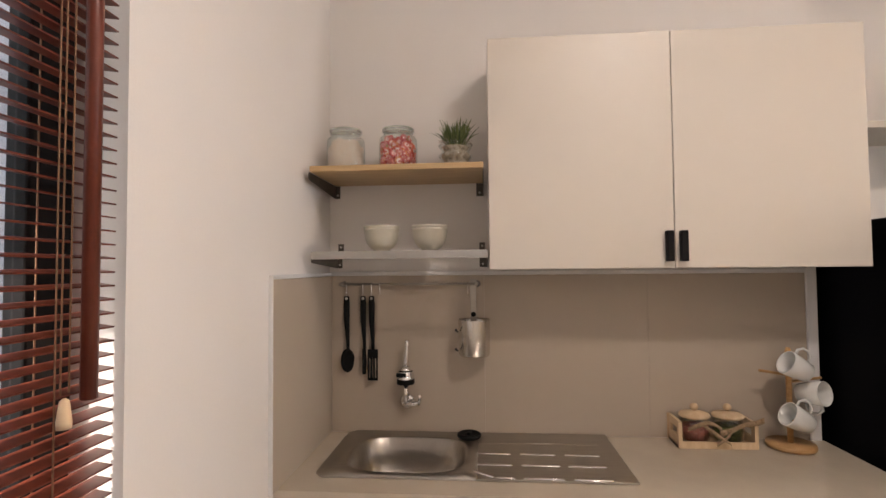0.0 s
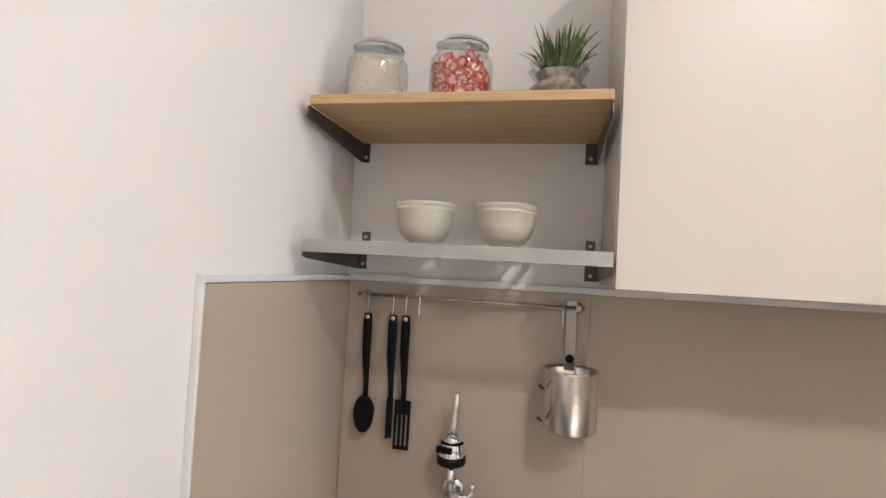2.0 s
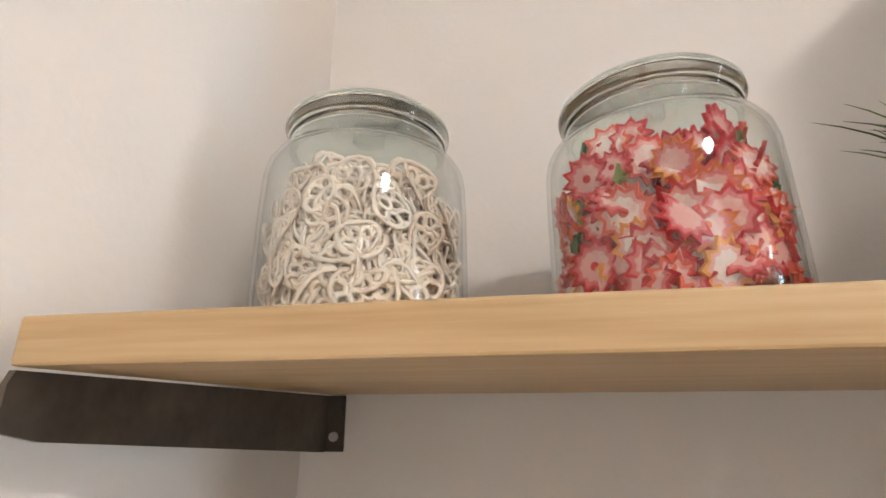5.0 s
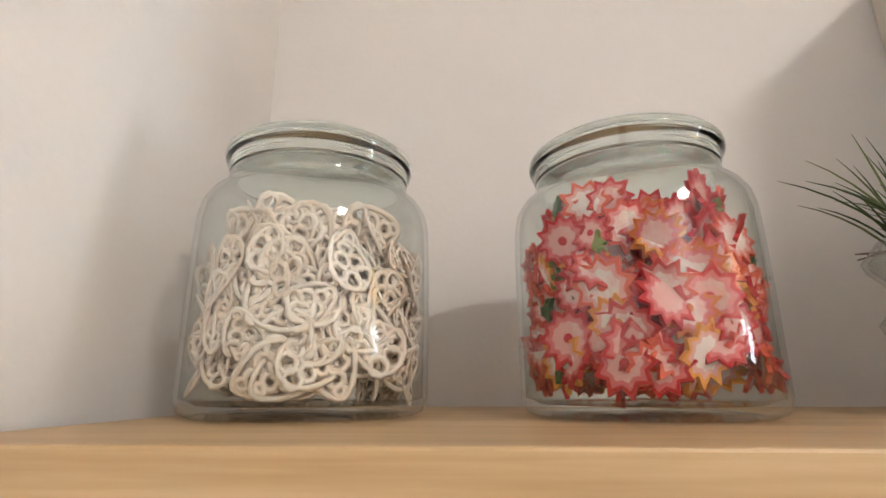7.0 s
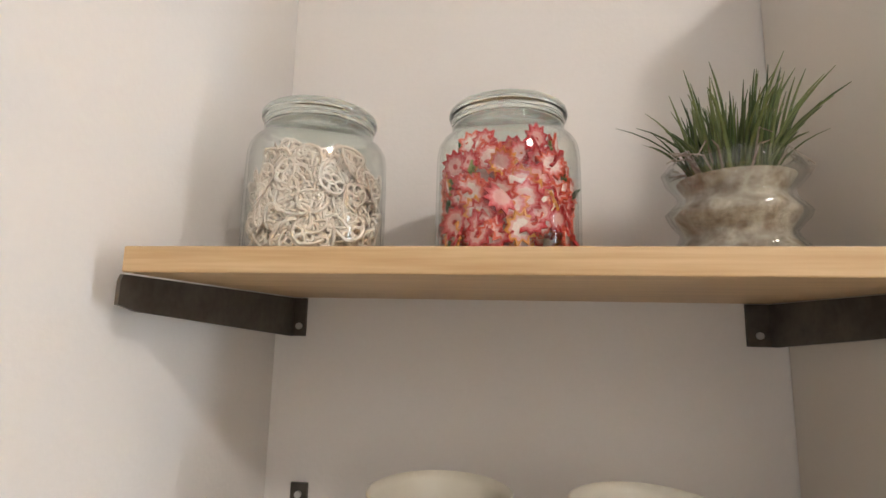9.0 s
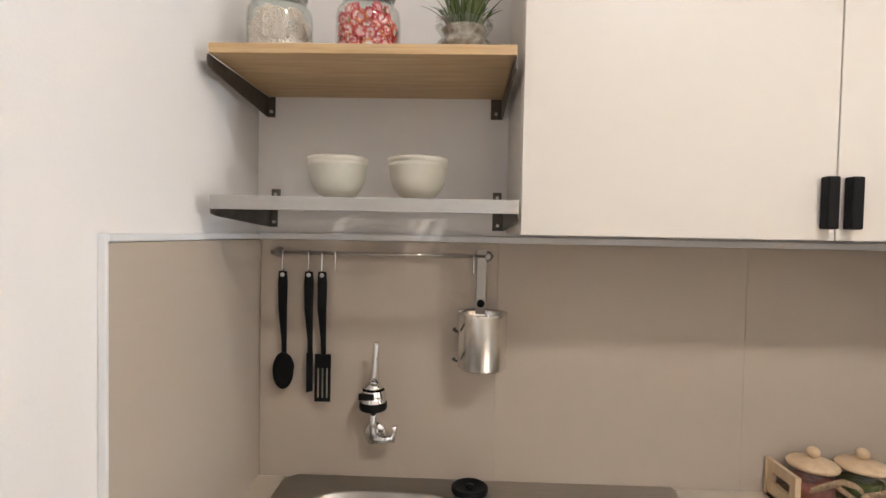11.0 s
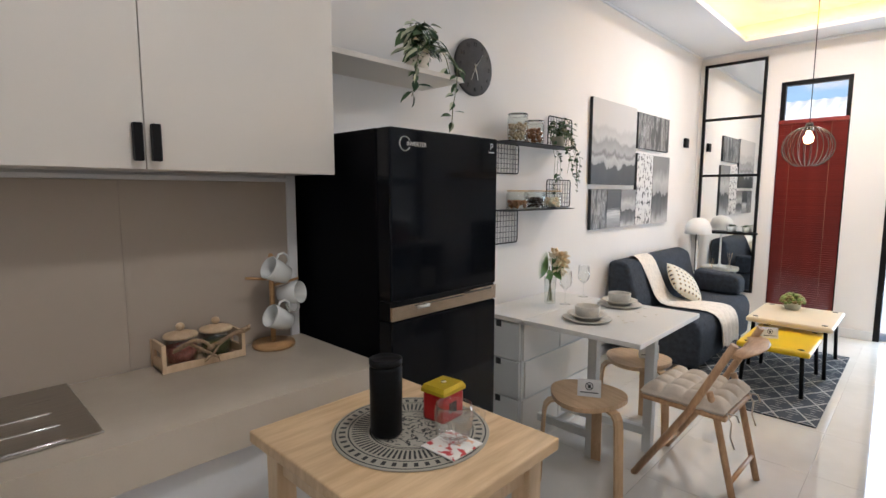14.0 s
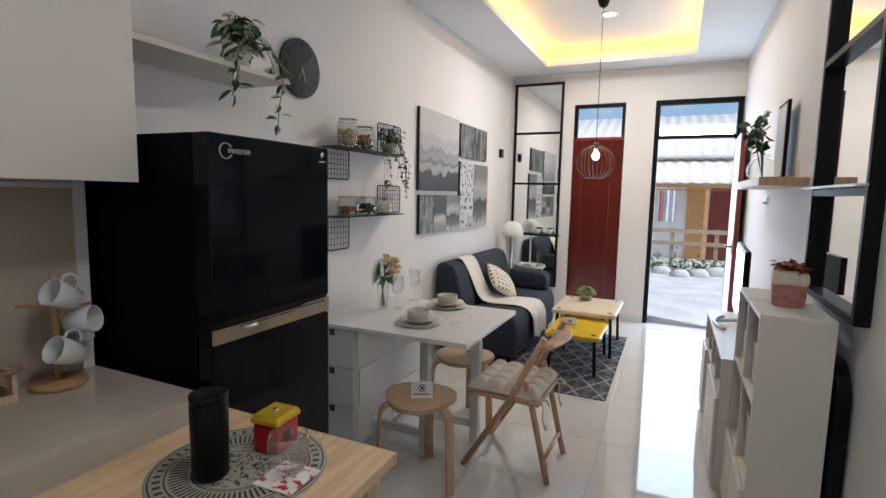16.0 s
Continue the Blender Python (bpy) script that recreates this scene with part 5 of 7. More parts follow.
# wire wall shelves
def wire_shelf(z, left_drop, right_rise, label):
    t = thing("wire_shelf", label, "shelf", "wire wall shelves", at=(3.2, NY, z))
    bm = bmesh.new()
    box(bm, (0.0, -0.17, -0.006), (0.78, -0.012, 0.0), 0.002)
    part("tray", bm, BLACK_METAL, t)

    def grid(x0, z0, x1, z1):
        bm = bmesh.new()
        y = -0.014
        tube(bm, [(x0 + 0.02, y, z0), (x1 - 0.02, y, z0), (x1 - 0.005, y, z0 + 0.006), (x1, y, z0 + 0.02), (x1, y, z1 - 0.02), (x1 - 0.005, y, z1 - 0.006), (x1 - 0.02, y, z1), (x0 + 0.02, y, z1), (x0 + 0.005, y, z1 - 0.006), (x0, y, z1 - 0.02), (x0, y, z0 + 0.02), (x0 + 0.005, y, z0 + 0.006), (x0 + 0.02, y, z0)], 0.0042, 6)
        gr = part("grid", bm, BLACK_METAL, t, "black wire grid")
        n = 9
        for k in range(1, n):
            xx = x0 + (x1 - x0) * k / n
            bm = bmesh.new()
            tube(bm, [(xx, y, z0), (xx, y, z1)], 0.0016, 5)
            part("wire", bm, BLACK_METAL, gr)
        for k in range(1, 6):
            zz = z0 + (z1 - z0) * k / 6
            bm = bmesh.new()
            tube(bm, [(x0, y, zz), (x1, y, zz)], 0.0016, 5)
            part("wire", bm, BLACK_METAL, gr)

    grid(0.03, -left_drop, 0.31, -0.004)
    grid(0.66, 0.002, 0.985, right_rise)


wire_shelf(1.745, 0.19, 0.225, "black wire wall shelf with jars and ivy")
wire_shelf(1.325, 0.22, 0.20, "black wire wall shelf with three small jars")


def food_jar(x, y, z, r, h, fill, content, lid, label):
    t = thing("food_jar", label, "jar", "jars on the wire shelves", at=(x, y, z))
    bm = bmesh.new()
    lathe(bm, [(0.0, 0.0), (r * 0.92, 0.0), (r, 0.006), (r, h * 0.82), (r * 0.86, h * 0.9), (r * 0.86, h * 0.93), (r * 0.8, h * 0.93), (r * 0.8, h * 0.89), (r * 0.94, h * 0.81), (r * 0.94, 0.008), (0.0, 0.006)], 28)
    part("body", bm, GLASS, t)
    rr = random.Random(int(x * 1000))
    bm = bmesh.new()
    for k in range(int(110 * fill) + 20):
        a, q = rr.uniform(0, 6.28), r * 0.84 * math.sqrt(rr.random())
        blob(bm, (q * math.cos(a), q * math.sin(a), 0.016 + rr.random() * h * fill), 0.0125, 1, (1, rr.uniform(0.6, 1), rr.uniform(0.6, 1)))
    part("contents", bm, content, t)
    bm = bmesh.new()
    if lid == "wood":
        lathe(bm, [(0.0, h * 0.935), (r * 0.95, h * 0.935), (r * 0.95, h), (0.0, h)], 28)
        part("lid", bm, PINE, t, "flat wooden lid")
    else:
        lathe(bm, [(0.0, h * 0.945), (r * 0.95, h * 0.945), (r * 0.98, h * 0.96), (r * 0.9, h * 0.985), (0.0, h)], 28)
        part("lid", bm, GLASS_GREEN, t, "glass flip lid")
        bm = bmesh.new()
        tube(bm, [(r * 1.02 * math.cos(a), r * 1.02 * math.sin(a), h * 0.9) for a in [k * math.pi / 12 for k in range(25)]], 0.0018, 5)
        tube(bm, [(r * 1.02, 0, h * 0.9), (r * 1.2, 0, h * 0.95), (r * 1.0, 0, h * 0.99)], 0.0018, 5)
        tube(bm, [(-r * 1.02, 0, h * 0.9), (-r * 1.15, 0, h * 0.8), (-r * 1.05, 0, h * 0.72)], 0.0018, 5)
        part("clip", bm, CHROME, t, "wire clip")


food_jar(3.36, 0.19, 1.7455, 0.064, 0.175, 0.6, NUTS, "glass", "tall clip-top glass jar half full of pale nuts")
food_jar(3.54, 0.19, 1.7455, 0.064, 0.15, 0.5, ALMOND, "glass", "clip-top glass jar with a layer of brown almonds")
food_jar(3.37, 0.19, 1.3255, 0.070, 0.122, 0.32, ALMOND, "wood", "small glass jar of brown snacks with wooden lid")
food_jar(3.565, 0.19, 1.3255, 0.070, 0.122, 0.5, COFFEE, "wood", "small glass jar of dark beans with wooden lid")
food_jar(3.775, 0.19, 1.3255, 0.070, 0.122, 0.45, FLOWER, "wood", "small glass jar of orange snacks with wooden lid")

iv = thing("ivy_plant", "small-leaved trailing ivy on the wire shelf", "plant", at=(3.86, 0.2, 1.7455))
bm = bmesh.new()
lathe(bm, [(0.0, 0.0), (0.04, 0.0), (0.052, 0.07), (0.048, 0.07), (0.036, 0.006), (0.0, 0.006)], 20)
part("pot", bm, TERRA, iv)
rnd = random.Random(5)
bm, sm = bmesh.new(), bmesh.new()
for k in range(26):
    a = rnd.uniform(0, 6.28)
    pts = [(0, 0, 0.07), (0.05 * math.cos(a), 0.04 * math.sin(a), rnd.uniform(0.1, 0.19)), (0.13 * math.cos(a), 0.09 * math.sin(a) - 0.03, rnd.uniform(0.02, 0.15))]
    if k % 3 == 0:
        e = pts[-1]
        pts += [(e[0], e[1] - 0.06, -0.08), (e[0] + rnd.uniform(-0.04, 0.04), e[1] - 0.06, rnd.uniform(-0.33, -0.16))]
    tube(sm, pts, 0.0014, 4)
    P = [Vector(p) for p in pts]
    for q in range(9 if k % 3 else 22):
        s = rnd.random() * (len(P) - 1)
        i = min(int(s), len(P) - 2)
        d = Vector((rnd.uniform(-1, 1), rnd.uniform(-1, 0.4), rnd.uniform(-0.8, 0.6)))
        leaf(bm, P[i].lerp(P[i + 1], s - i), d, rnd.uniform(0.02, 0.036), 0.022, Vector((0, -0.5, 0.8)), 0.2)
part("leaves", bm, [LEAF], iv)
part("stems", sm, STEM, iv)

# canvas prints
for (x0, z0, x1, z1, m, label) in ((4.48, 1.50, 5.31, 2.185, MISTY, "large black and white canvas of misty hills"), (5.355, 1.84, 6.10, 2.165, TRUNKS, "wide black and white canvas of an old window"),
                                    (5.36, 1.13, 5.728, 1.795, LEAVES, "tall pale canvas with dark leaf silhouettes"), (5.734, 1.13, 6.155, 1.79, FOREST, "tall canvas of a dark forest in mist"),
                                    (4.50, 1.13, 4.772, 1.462, TRUNKS, "small dark canvas of branches"), (4.778, 1.13, 5.04, 1.462, WATER, "small grey canvas of a lake"), (5.046, 1.13, 5.352, 1.462, FOREST, "small canvas of a mountain ridge")):
    t = thing("canvas_print", label, "picture", "canvas prints", at=(x0, NY, z0))
    w, h = x1 - x0, z1 - z0
    bx("canvas", (0.0, -0.026, 0.0), (w, -0.001, h), INK, t, 0.002, "black canvas edge")
    pr = bx("print", (0.0015, 0.0, 0.0015 / h), (w - 0.0015, 0.002, 1 - 0.0015 / h), m, t)
    pr.location = (0, -0.0295, 0)
    pr.scale = (1, 1, h)

bell = thing("intercom", "small black wall intercom with a pale base", "intercom", at=(6.66, NY, 1.975))
bx("body", (-0.05, -0.03, -0.05), (0.05, -0.001, 0.05), BLACK_PLASTIC, bell, 0.006)
bx("button", (-0.02, -0.034, -0.03), (0.02, -0.0305, 0.02), DARKGREY, bell, 0.003)


# tall mirrors in black frames
def tall_mirror(m, label, shelf, W=0.61, zs=(0.33, 0.97, 1.61, 2.235, 2.827), deep=0.03):
    t = thing("wall_mirror", label, "mirror", "tall mirrors")
    z0, z1 = zs[0], zs[-1] + 0.028
    bars = [((0, -deep, z0), (0.028, -0.001, z1)), ((W - 0.028, -deep, z0), (W, -0.001, z1))]
    for z in zs:
        bars.append(((0.0285, 0.001 - deep, z), (W - 0.0285, -0.001, z + 0.028)))
    for a, b in bars:
        bx("frame_bar", a, b, BLACK_METAL, t, 0.002)
    for a, b in zip(zs, zs[1:]):
        bx("mirror_pane", (0.0285, -0.012, a + 0.0285), (W - 0.0285, -0.006, b - 0.0005), MIRROR, t)
    if shelf:
        bx("ledge", (-0.02, -0.12, 0.975), (W + 0.02, -0.0305, 1.0), BLACK_METAL, t, 0.002)
    t.matrix_world = m
    return t


tall_mirror(pose(EX, 0.25, 0, 0, 0, -90), "tall black framed wall mirror with four panes and ledge", True)
south = tall_mirror(pose(3.55, SY, 0, 0, 0, 180), "tall black framed mirror behind the white cube shelf", False, 0.75, (1.065, 1.50, 2.06, 2.58), 0.05)
bx("ledge", (-0.01, -0.085, 1.529), (0.76, -0.0505, 1.539), PALE_METAL, south, 0.002, "thin pale metal ledge")
for y in (-0.12, -0.27):
    t = thing("small_pot_plant", "tiny dark green plant in a white pot on the ledge", "plant", "plants on the ledge", at=(EX - 0.075, y, 1.001))
    bm = bmesh.new()
    lathe(bm, [(0.0, 0.0), (0.03, 0.0), (0.04, 0.06), (0.036, 0.06), (0.027, 0.006), (0.0, 0.006)], 18)
    part("pot", bm, WHITE_CERAMIC, t)
    bm = bmesh.new()
    rr = random.Random(int(y * -100))
    for k in range(26):
        a = rr.uniform(0, 6.28)
        leaf(bm, Vector((0, 0, 0.055)), Vector((math.cos(a), math.sin(a), rr.uniform(0.2, 0.9))), rr.uniform(0.03, 0.055), 0.018)
    part("leaves", bm, [LEAF], t)

# side table and mushroom lamp
sd = thing("side_table", "round white side table by the mirror", "table", at=(6.66, 0.08, 0))
bm = bmesh.new()
lathe(bm, [(0.0, 0.50), (0.195, 0.50), (0.2, 0.505), (0.2, 0.54), (0.19, 0.54), (0.19, 0.518), (0.0, 0.518)], 40)
part("tabletop", bm, WHITE_TOP, sd)
for k in range(3):
    a = 2.1 * k + 0.4
    bm = bmesh.new()
    tube(bm, [(0.16 * math.cos(a), 0.16 * math.sin(a), 0.4995), (0.17 * math.cos(a), 0.17 * math.sin(a), 0.0)], 0.012, 10)
    part("leg", bm, OFFWHITE_LEG, sd)
lp = thing("table_lamp", "white mushroom table lamp with domed shade", "lamp", at=(6.62, 0.10, 0.5185))
bm = bmesh.new()
lathe(bm, [(0.0, 0.0), (0.075, 0.0), (0.08, 0.008), (0.03, 0.03), (0.012, 0.06), (0.010, 0.5), (0.0, 0.5)], 28)
part("base", bm, WHITE_PLASTIC, lp)
bm = bmesh.new()
lathe(bm, [(0.13, 0.47), (0.135, 0.475), (0.13, 0.54), (0.105, 0.60), (0.06, 0.635), (0.0, 0.645), (0.0, 0.64), (0.058, 0.63), (0.1, 0.596), (0.125, 0.54), (0.128, 0.475)], 36, close=False)
part("shade", bm, WHITE_PLASTIC, lp, "domed white shade")
df = thing("reed_diffuser", "small clear bottle with reed sticks on the side table", "diffuser", at=(6.70, -0.03, 0.5185))
bm = bmesh.new()
lathe(bm, [(0.0, 0.0), (0.025, 0.0), (0.03, 0.01), (0.028, 0.06), (0.01, 0.075), (0.01, 0.1), (0.0, 0.1)], 18)
part("bottle", bm, GLASS, df)
bm = bmesh.new()
for k in range(5):
    tube(bm, [(0, 0, 0.05), (0.03 * math.cos(k * 1.3), 0.03 * math.sin(k * 1.3), 0.2)], 0.0012, 4)
part("reeds", bm, PINE_LEG, df)

# pendant
pd = thing("pendant_lamp", "wire globe pendant with a glowing bulb", "lamp", at=(5.28, -1.02, 0))
bm = bmesh.new()
lathe(bm, [(0.0, H + 0.19), (0.05, H + 0.19), (0.052, H + 0.16), (0.035, H + 0.11), (0.012, H + 0.095), (0.0, H + 0.095)], 24)
part("canopy", bm, BLACK_METAL, pd, "black ceiling cup")
bm = bmesh.new()
tube(bm, [(0, 0, H + 0.096), (0, 0, 1.93)], 0.003, 6)
part("cable", bm, BLACK_METAL, pd)
bm = bmesh.new()
lathe(bm, [(0.0, 1.94), (0.02, 1.94), (0.026, 1.92), (0.026, 1.885), (0.0, 1.885)], 18)
part("socket", bm, DARK_STEEL, pd)
bm = bmesh.new()
lathe(bm, [(0.0, 1.884), (0.013, 1.88), (0.02, 1.862), (0.032, 1.835), (0.03, 1.81), (0.016, 1.795), (0.0, 1.79)], 20)
part("bulb", bm, BULB, pd, "glowing warm bulb")
for k in range(26):
    a = 2 * math.pi * k / 26
    bm = bmesh.new()
    pts = []
    for q in range(11):
        th = radians(12 + q * 14.5)
        r = 0.162 * math.sin(th)
        pts.append((r * math.cos(a), r * math.sin(a), 1.765 + 0.15 * math.cos(th)))
    tube(bm, pts, 0.0022, 5)
    part("wire_rib", bm, DARK_STEEL, pd)

# ---- kitchen cart ----
ct = thing("kitchen_cart", "pale pine kitchen trolley with a square top", "trolley", at=(1.464, -0.858, 0))
bx("tabletop", (-0.235, -0.268, 0.857), (0.235, 0.268, 0.886), PINE, ct, 0.004)
for sx in (-1, 1):
    for sy in (-1, 1):
        bx("leg", (sx * 0.185 - 0.024, sy * 0.215 - 0.024, 0.0), (sx * 0.185 + 0.024, sy * 0.215 + 0.024, 0.8565), PINE_LEG, ct, 0.003)
for y in (-0.215, 0.215):
    bx("rail", (-0.16, y - 0.011, 0.79), (0.16, y + 0.011, 0.8565), PINE_LEG, ct, 0.002)
for x in (-0.185, 0.185):
    bx("rail", (x - 0.011, -0.19, 0.79), (x + 0.011, 0.19, 0.8565), PINE_LEG, ct, 0.002)
bx("lower_shelf", (-0.205, -0.235, 0.22), (0.205, 0.235, 0.24), PINE, ct, 0.002)
bm = bmesh.new()
lathe(bm, [(0.0, 0.0), (0.174, 0.0), (0.176, 0.001), (0.174, 0.003), (0.0, 0.003)], 72)
pm = tagged(part("placemat", bm, MAT_PRINT), "round grey placemat printed with black rings and scrolls", "placemat")
pm.location = (1.492, -0.858, 0.8865)
pm.scale = (1.03, 1.03, 1.0)
tb = thing("tumbler", "matt black insulated drinking tumbler with lid", "tumbler", at=(1.437, -0.835, 0.890))
bm = bmesh.new()
lathe(bm, [(0.0, 0.0), (0.030, 0.0), (0.036, 0.008), (0.037, 0.155), (0.035, 0.162), (0.0, 0.162)], 36)
part("body", bm, BLACK_PLASTIC, tb)
bm = bmesh.new()
lathe(bm, [(0.0, 0.1625), (0.036, 0.1625), (0.0375, 0.166), (0.0375, 0.176), (0.034, 0.178), (0.031, 0.174), (0.0, 0.173)], 36)
part("lid", bm, BLACK_METAL, tb)
tn = thing("tea_tin", "red tea tin with a gold lid", "tin", at=(1.590, -0.868, 0.890), rz=4)
bx("body", (-0.040, -0.034, 0.0), (0.038, 0.033, 0.068), TIN_RED, tn, 0.007)
bm = bmesh.new()
lo4 = [(-0.042, -0.036, 0.0682), (0.042, -0.036, 0.0682), (0.042, 0.036, 0.0682), (-0.042, 0.036, 0.0682)]
vs = [[bm.verts.new((x * s, y * s, z + h)) for x, y, z in lo4] for s, h in ((1.0, 0.0), (1.0, 0.008), (0.86, 0.018))]
for a, b in zip(vs, vs[1:]):
    for k in range(4):
        bm.faces.new((a[k], a[(k + 1) % 4], b[(k + 1) % 4], b[k]))
bm.faces.new(vs[0])
bm.faces.new(vs[-1])
part("lid", bm, TIN_GOLD, tn, "gold lid")
bm = bmesh.new()
lathe(bm, [(0.0, 0.0865), (0.008, 0.0865), (0.006, 0.090), (0.0, 0.091)], 14)
part("knob", bm, BRONZE, tn)
bx("label_panel", (-0.020, -0.0352, 0.022), (0.008, -0.0342, 0.048), INK, tn)
bm = bmesh.new()
box(bm, (-0.049, -0.047, 0.0), (0.049, 0.047, 0.004), 0.002)
co = tagged(part("coaster", bm, COASTER), "square white ceramic coaster with red flowers", "coaster")
co.matrix_world = pose(1.498, -0.982, 0.8905, 0, 0, 2)
mg = thing("glass_mug", "clear double-walled glass mug on the floral coaster", "mug", at=(1.518, -0.968, 0.8947))
bm = bmesh.new()
lathe(bm, [(0.0, 0.0), (0.028, 0.0), (0.034, 0.006), (0.042, 0.035), (0.043, 0.06), (0.040, 0.08), (0.038, 0.081), (0.040, 0.06), (0.039, 0.036), (0.031, 0.01), (0.0, 0.005)], 40)
part("cup", bm, GLASSWARE, mg)
bm = bmesh.new()
a0 = radians(-30)
hp = [(0.040, 0.062), (0.058, 0.064), (0.069, 0.05), (0.067, 0.03), (0.054, 0.019), (0.040, 0.022)]
tube(bm, [(r * math.cos(a0), r * math.sin(a0), z) for r, z in hp], 0.0055, 10)
part("handle", bm, GLASSWARE, mg)

# ---- dining corner ----
dt = thing("gateleg_table", "white gateleg table with one leaf up and drawers", "table", at=(2.985, 0, 0))
bx("tabletop", (0.0, -0.135, 0.715), (0.84, 0.20, 0.741), WHITE_TOP, dt, 0.003)
bx("leaf", (0.0, -0.785, 0.715), (0.835, -0.1365, 0.741), WHITE_TOP, dt, 0.003)
bx("hanging_leaf", (0.02, 0.205, 0.12), (0.82, 0.225, 0.70), WHITE_TOP, dt, 0.002)
bx("carcass", (0.03, -0.11, 0.03), (0.81, 0.19, 0.7145), OFFWHITE_LEG, dt, 0.002)
for k in range(3):
    z0 = 0.05 + k * 0.222
    d = bx("drawer", (0.012, -0.105, z0), (0.0295, 0.185, z0 + 0.215), OFFWHITE_LEG, dt, 0.003)
    # no cut-out: a black block gives the shade inside the notch
    bx("notch", (0.0095, 0.02, z0 + 0.178), (0.0125, 0.055, z0 + 0.214), INK, d, 0.0, "black patch standing for the shaded drawer notch")
    for q in range(2):
        off = 0.0 if k != 1 else 0.02
        bx("side_panel", (0.035 + q * 0.39 + off * (1 - q), -0.122, z0), (0.415 + q * 0.39 + off * (1 - q), -0.1105, z0 + 0.212), WHITE_TOP, dt, 0.003)
for (x, y) in ((0.20, -0.46), (0.47, -0.66)):
    bx("gate_leg", (x - 0.025, y - 0.025, 0.0), (x + 0.025, y + 0.025, 0.7145), OFFWHITE_LEG, dt, 0.003)
bx("stretcher", (-0.02, -0.52, 0.10), (0.02, -0.02, 0.145), OFFWHITE_LEG, dt, 0.002, m=pose(0.42, -0.13, 0, 0, 0, 4))
bx("stretcher", (0.185, -0.4345, 0.10), (0.215, -0.1225, 0.145), OFFWHITE_LEG, dt, 0.002)


def place_setting(x, y):
    p = thing("dinner_plate", "wide grey stoneware dinner plate", "plate", "dinner plates", at=(x, y, 0.7415))
    bm = bmesh.new()
    lathe(bm, [(0.0, 0.0), (0.075, 0.0), (0.13, 0.010), (0.132, 0.013), (0.128, 0.014), (0.075, 0.005), (0.0, 0.005)], 40)
    part("plate", bm, GREY_CERAMIC, p)
    p = thing("soup_plate", "deep grey stoneware plate stacked on a larger one", "plate", "soup plates", at=(x, y, 0.7465))
    bm = bmesh.new()
    lathe(bm, [(0.0, 0.0), (0.06, 0.0), (0.085, 0.022), (0.108, 0.03), (0.106, 0.033), (0.082, 0.026), (0.057, 0.005), (0.0, 0.005)], 40)
    part("plate", bm, GREY_CERAMIC, p)
    p = thing("small_bowl", "grey stoneware bowl stacked on plates", "bowl", "table bowls", at=(x, y, 0.752))
    bm = bmesh.new()
    lathe(bm, [(0.0, 0.0), (0.04, 0.0), (0.062, 0.016), (0.068, 0.066), (0.066, 0.068), (0.063, 0.064), (0.057, 0.018), (0.0, 0.006)], 40)
    part("bowl", bm, GREY_CERAMIC, p)


place_setting(3.235, -0.385)
place_setting(3.70, -0.355)
rr = random.Random(2)
for k in range(9):
    x, y = (3.33, -0.55) if k < 5 else (3.62, -0.58)
    t = bx("table_confetti", (-0.011, -0.007, 0.0), (0.011, 0.007, 0.0015), GREY_CERAMIC, None, 0.0005)
    t.matrix_world = pose(x + rr.uniform(-0.1, 0.1), y + rr.uniform(-0.08, 0.08), 0.7415, 0, 0, rr.uniform(0, 180))
    tagged(t, "small grey leaf-shaped decoration on the white table", "decoration", "table decorations")


def wine_glass(x, y):
    t = thing("wine_glass", "tall clear stemmed wine glass on the table", "glass", "wine glasses", at=(x, y, 0.7415))
    bm = bmesh.new()
    lathe(bm, [(0.0, 0.0), (0.033, 0.0), (0.034, 0.002), (0.006, 0.006), (0.0035, 0.02), (0.0035, 0.085), (0.012, 0.095), (0.034, 0.12), (0.04, 0.15), (0.035, 0.21), (0.0335, 0.21), (0.0385, 0.15), (0.032, 0.121), (0.01, 0.098), (0.0, 0.096)], 32)
    part("bowl", bm, GLASSWARE, t)


wine_glass(3.49, -0.10)
wine_glass(3.775, -0.07)
vs_ = thing("flower_vase", "clear glass vase with peach flowers and a palm leaf", "vase", at=(3.45, -0.015, 0.7415))
bm = bmesh.new()
lathe(bm, [(0.0, 0.0), (0.03, 0.0), (0.036, 0.005), (0.034, 0.08), (0.04, 0.17), (0.0375, 0.17), (0.031, 0.08), (0.032, 0.012), (0.0, 0.01)], 28)
part("vase", bm, GLASS, vs_)
bm = bmesh.new()
for a in (0.2, 1.9, 3.6, 5.0):
    tube(bm, [(0.015 * math.cos(a), 0.015 * math.sin(a), 0.015), (0.0, 0.0, 0.12), (0.04 * math.cos(a), 0.03 * math.sin(a), 0.24)], 0.0028, 6)
part("stems", bm, STEM, vs_)
bm = bmesh.new()
rr = random.Random(7)
for (cx, cy, cz, R) in ((0.05, -0.03, 0.285, 0.07), (0.095, -0.02, 0.225, 0.058), (0.02, -0.05, 0.24, 0.05)):
    for k in range(46):
        d = Vector((rr.gauss(0, 1), rr.gauss(0, 1), rr.gauss(0, 1))).normalized()
        leaf(bm, Vector((cx, cy, cz)) + d * (R * rr.uniform(0.2, 0.6)), d, R * 0.62, R * 0.55, Vector((rr.gauss(0, 1), rr.gauss(0, 1), 1)), -0.3)
part("flowers", bm, [FLOWER], vs_, "peach-coloured blooms")
bm = bmesh.new()
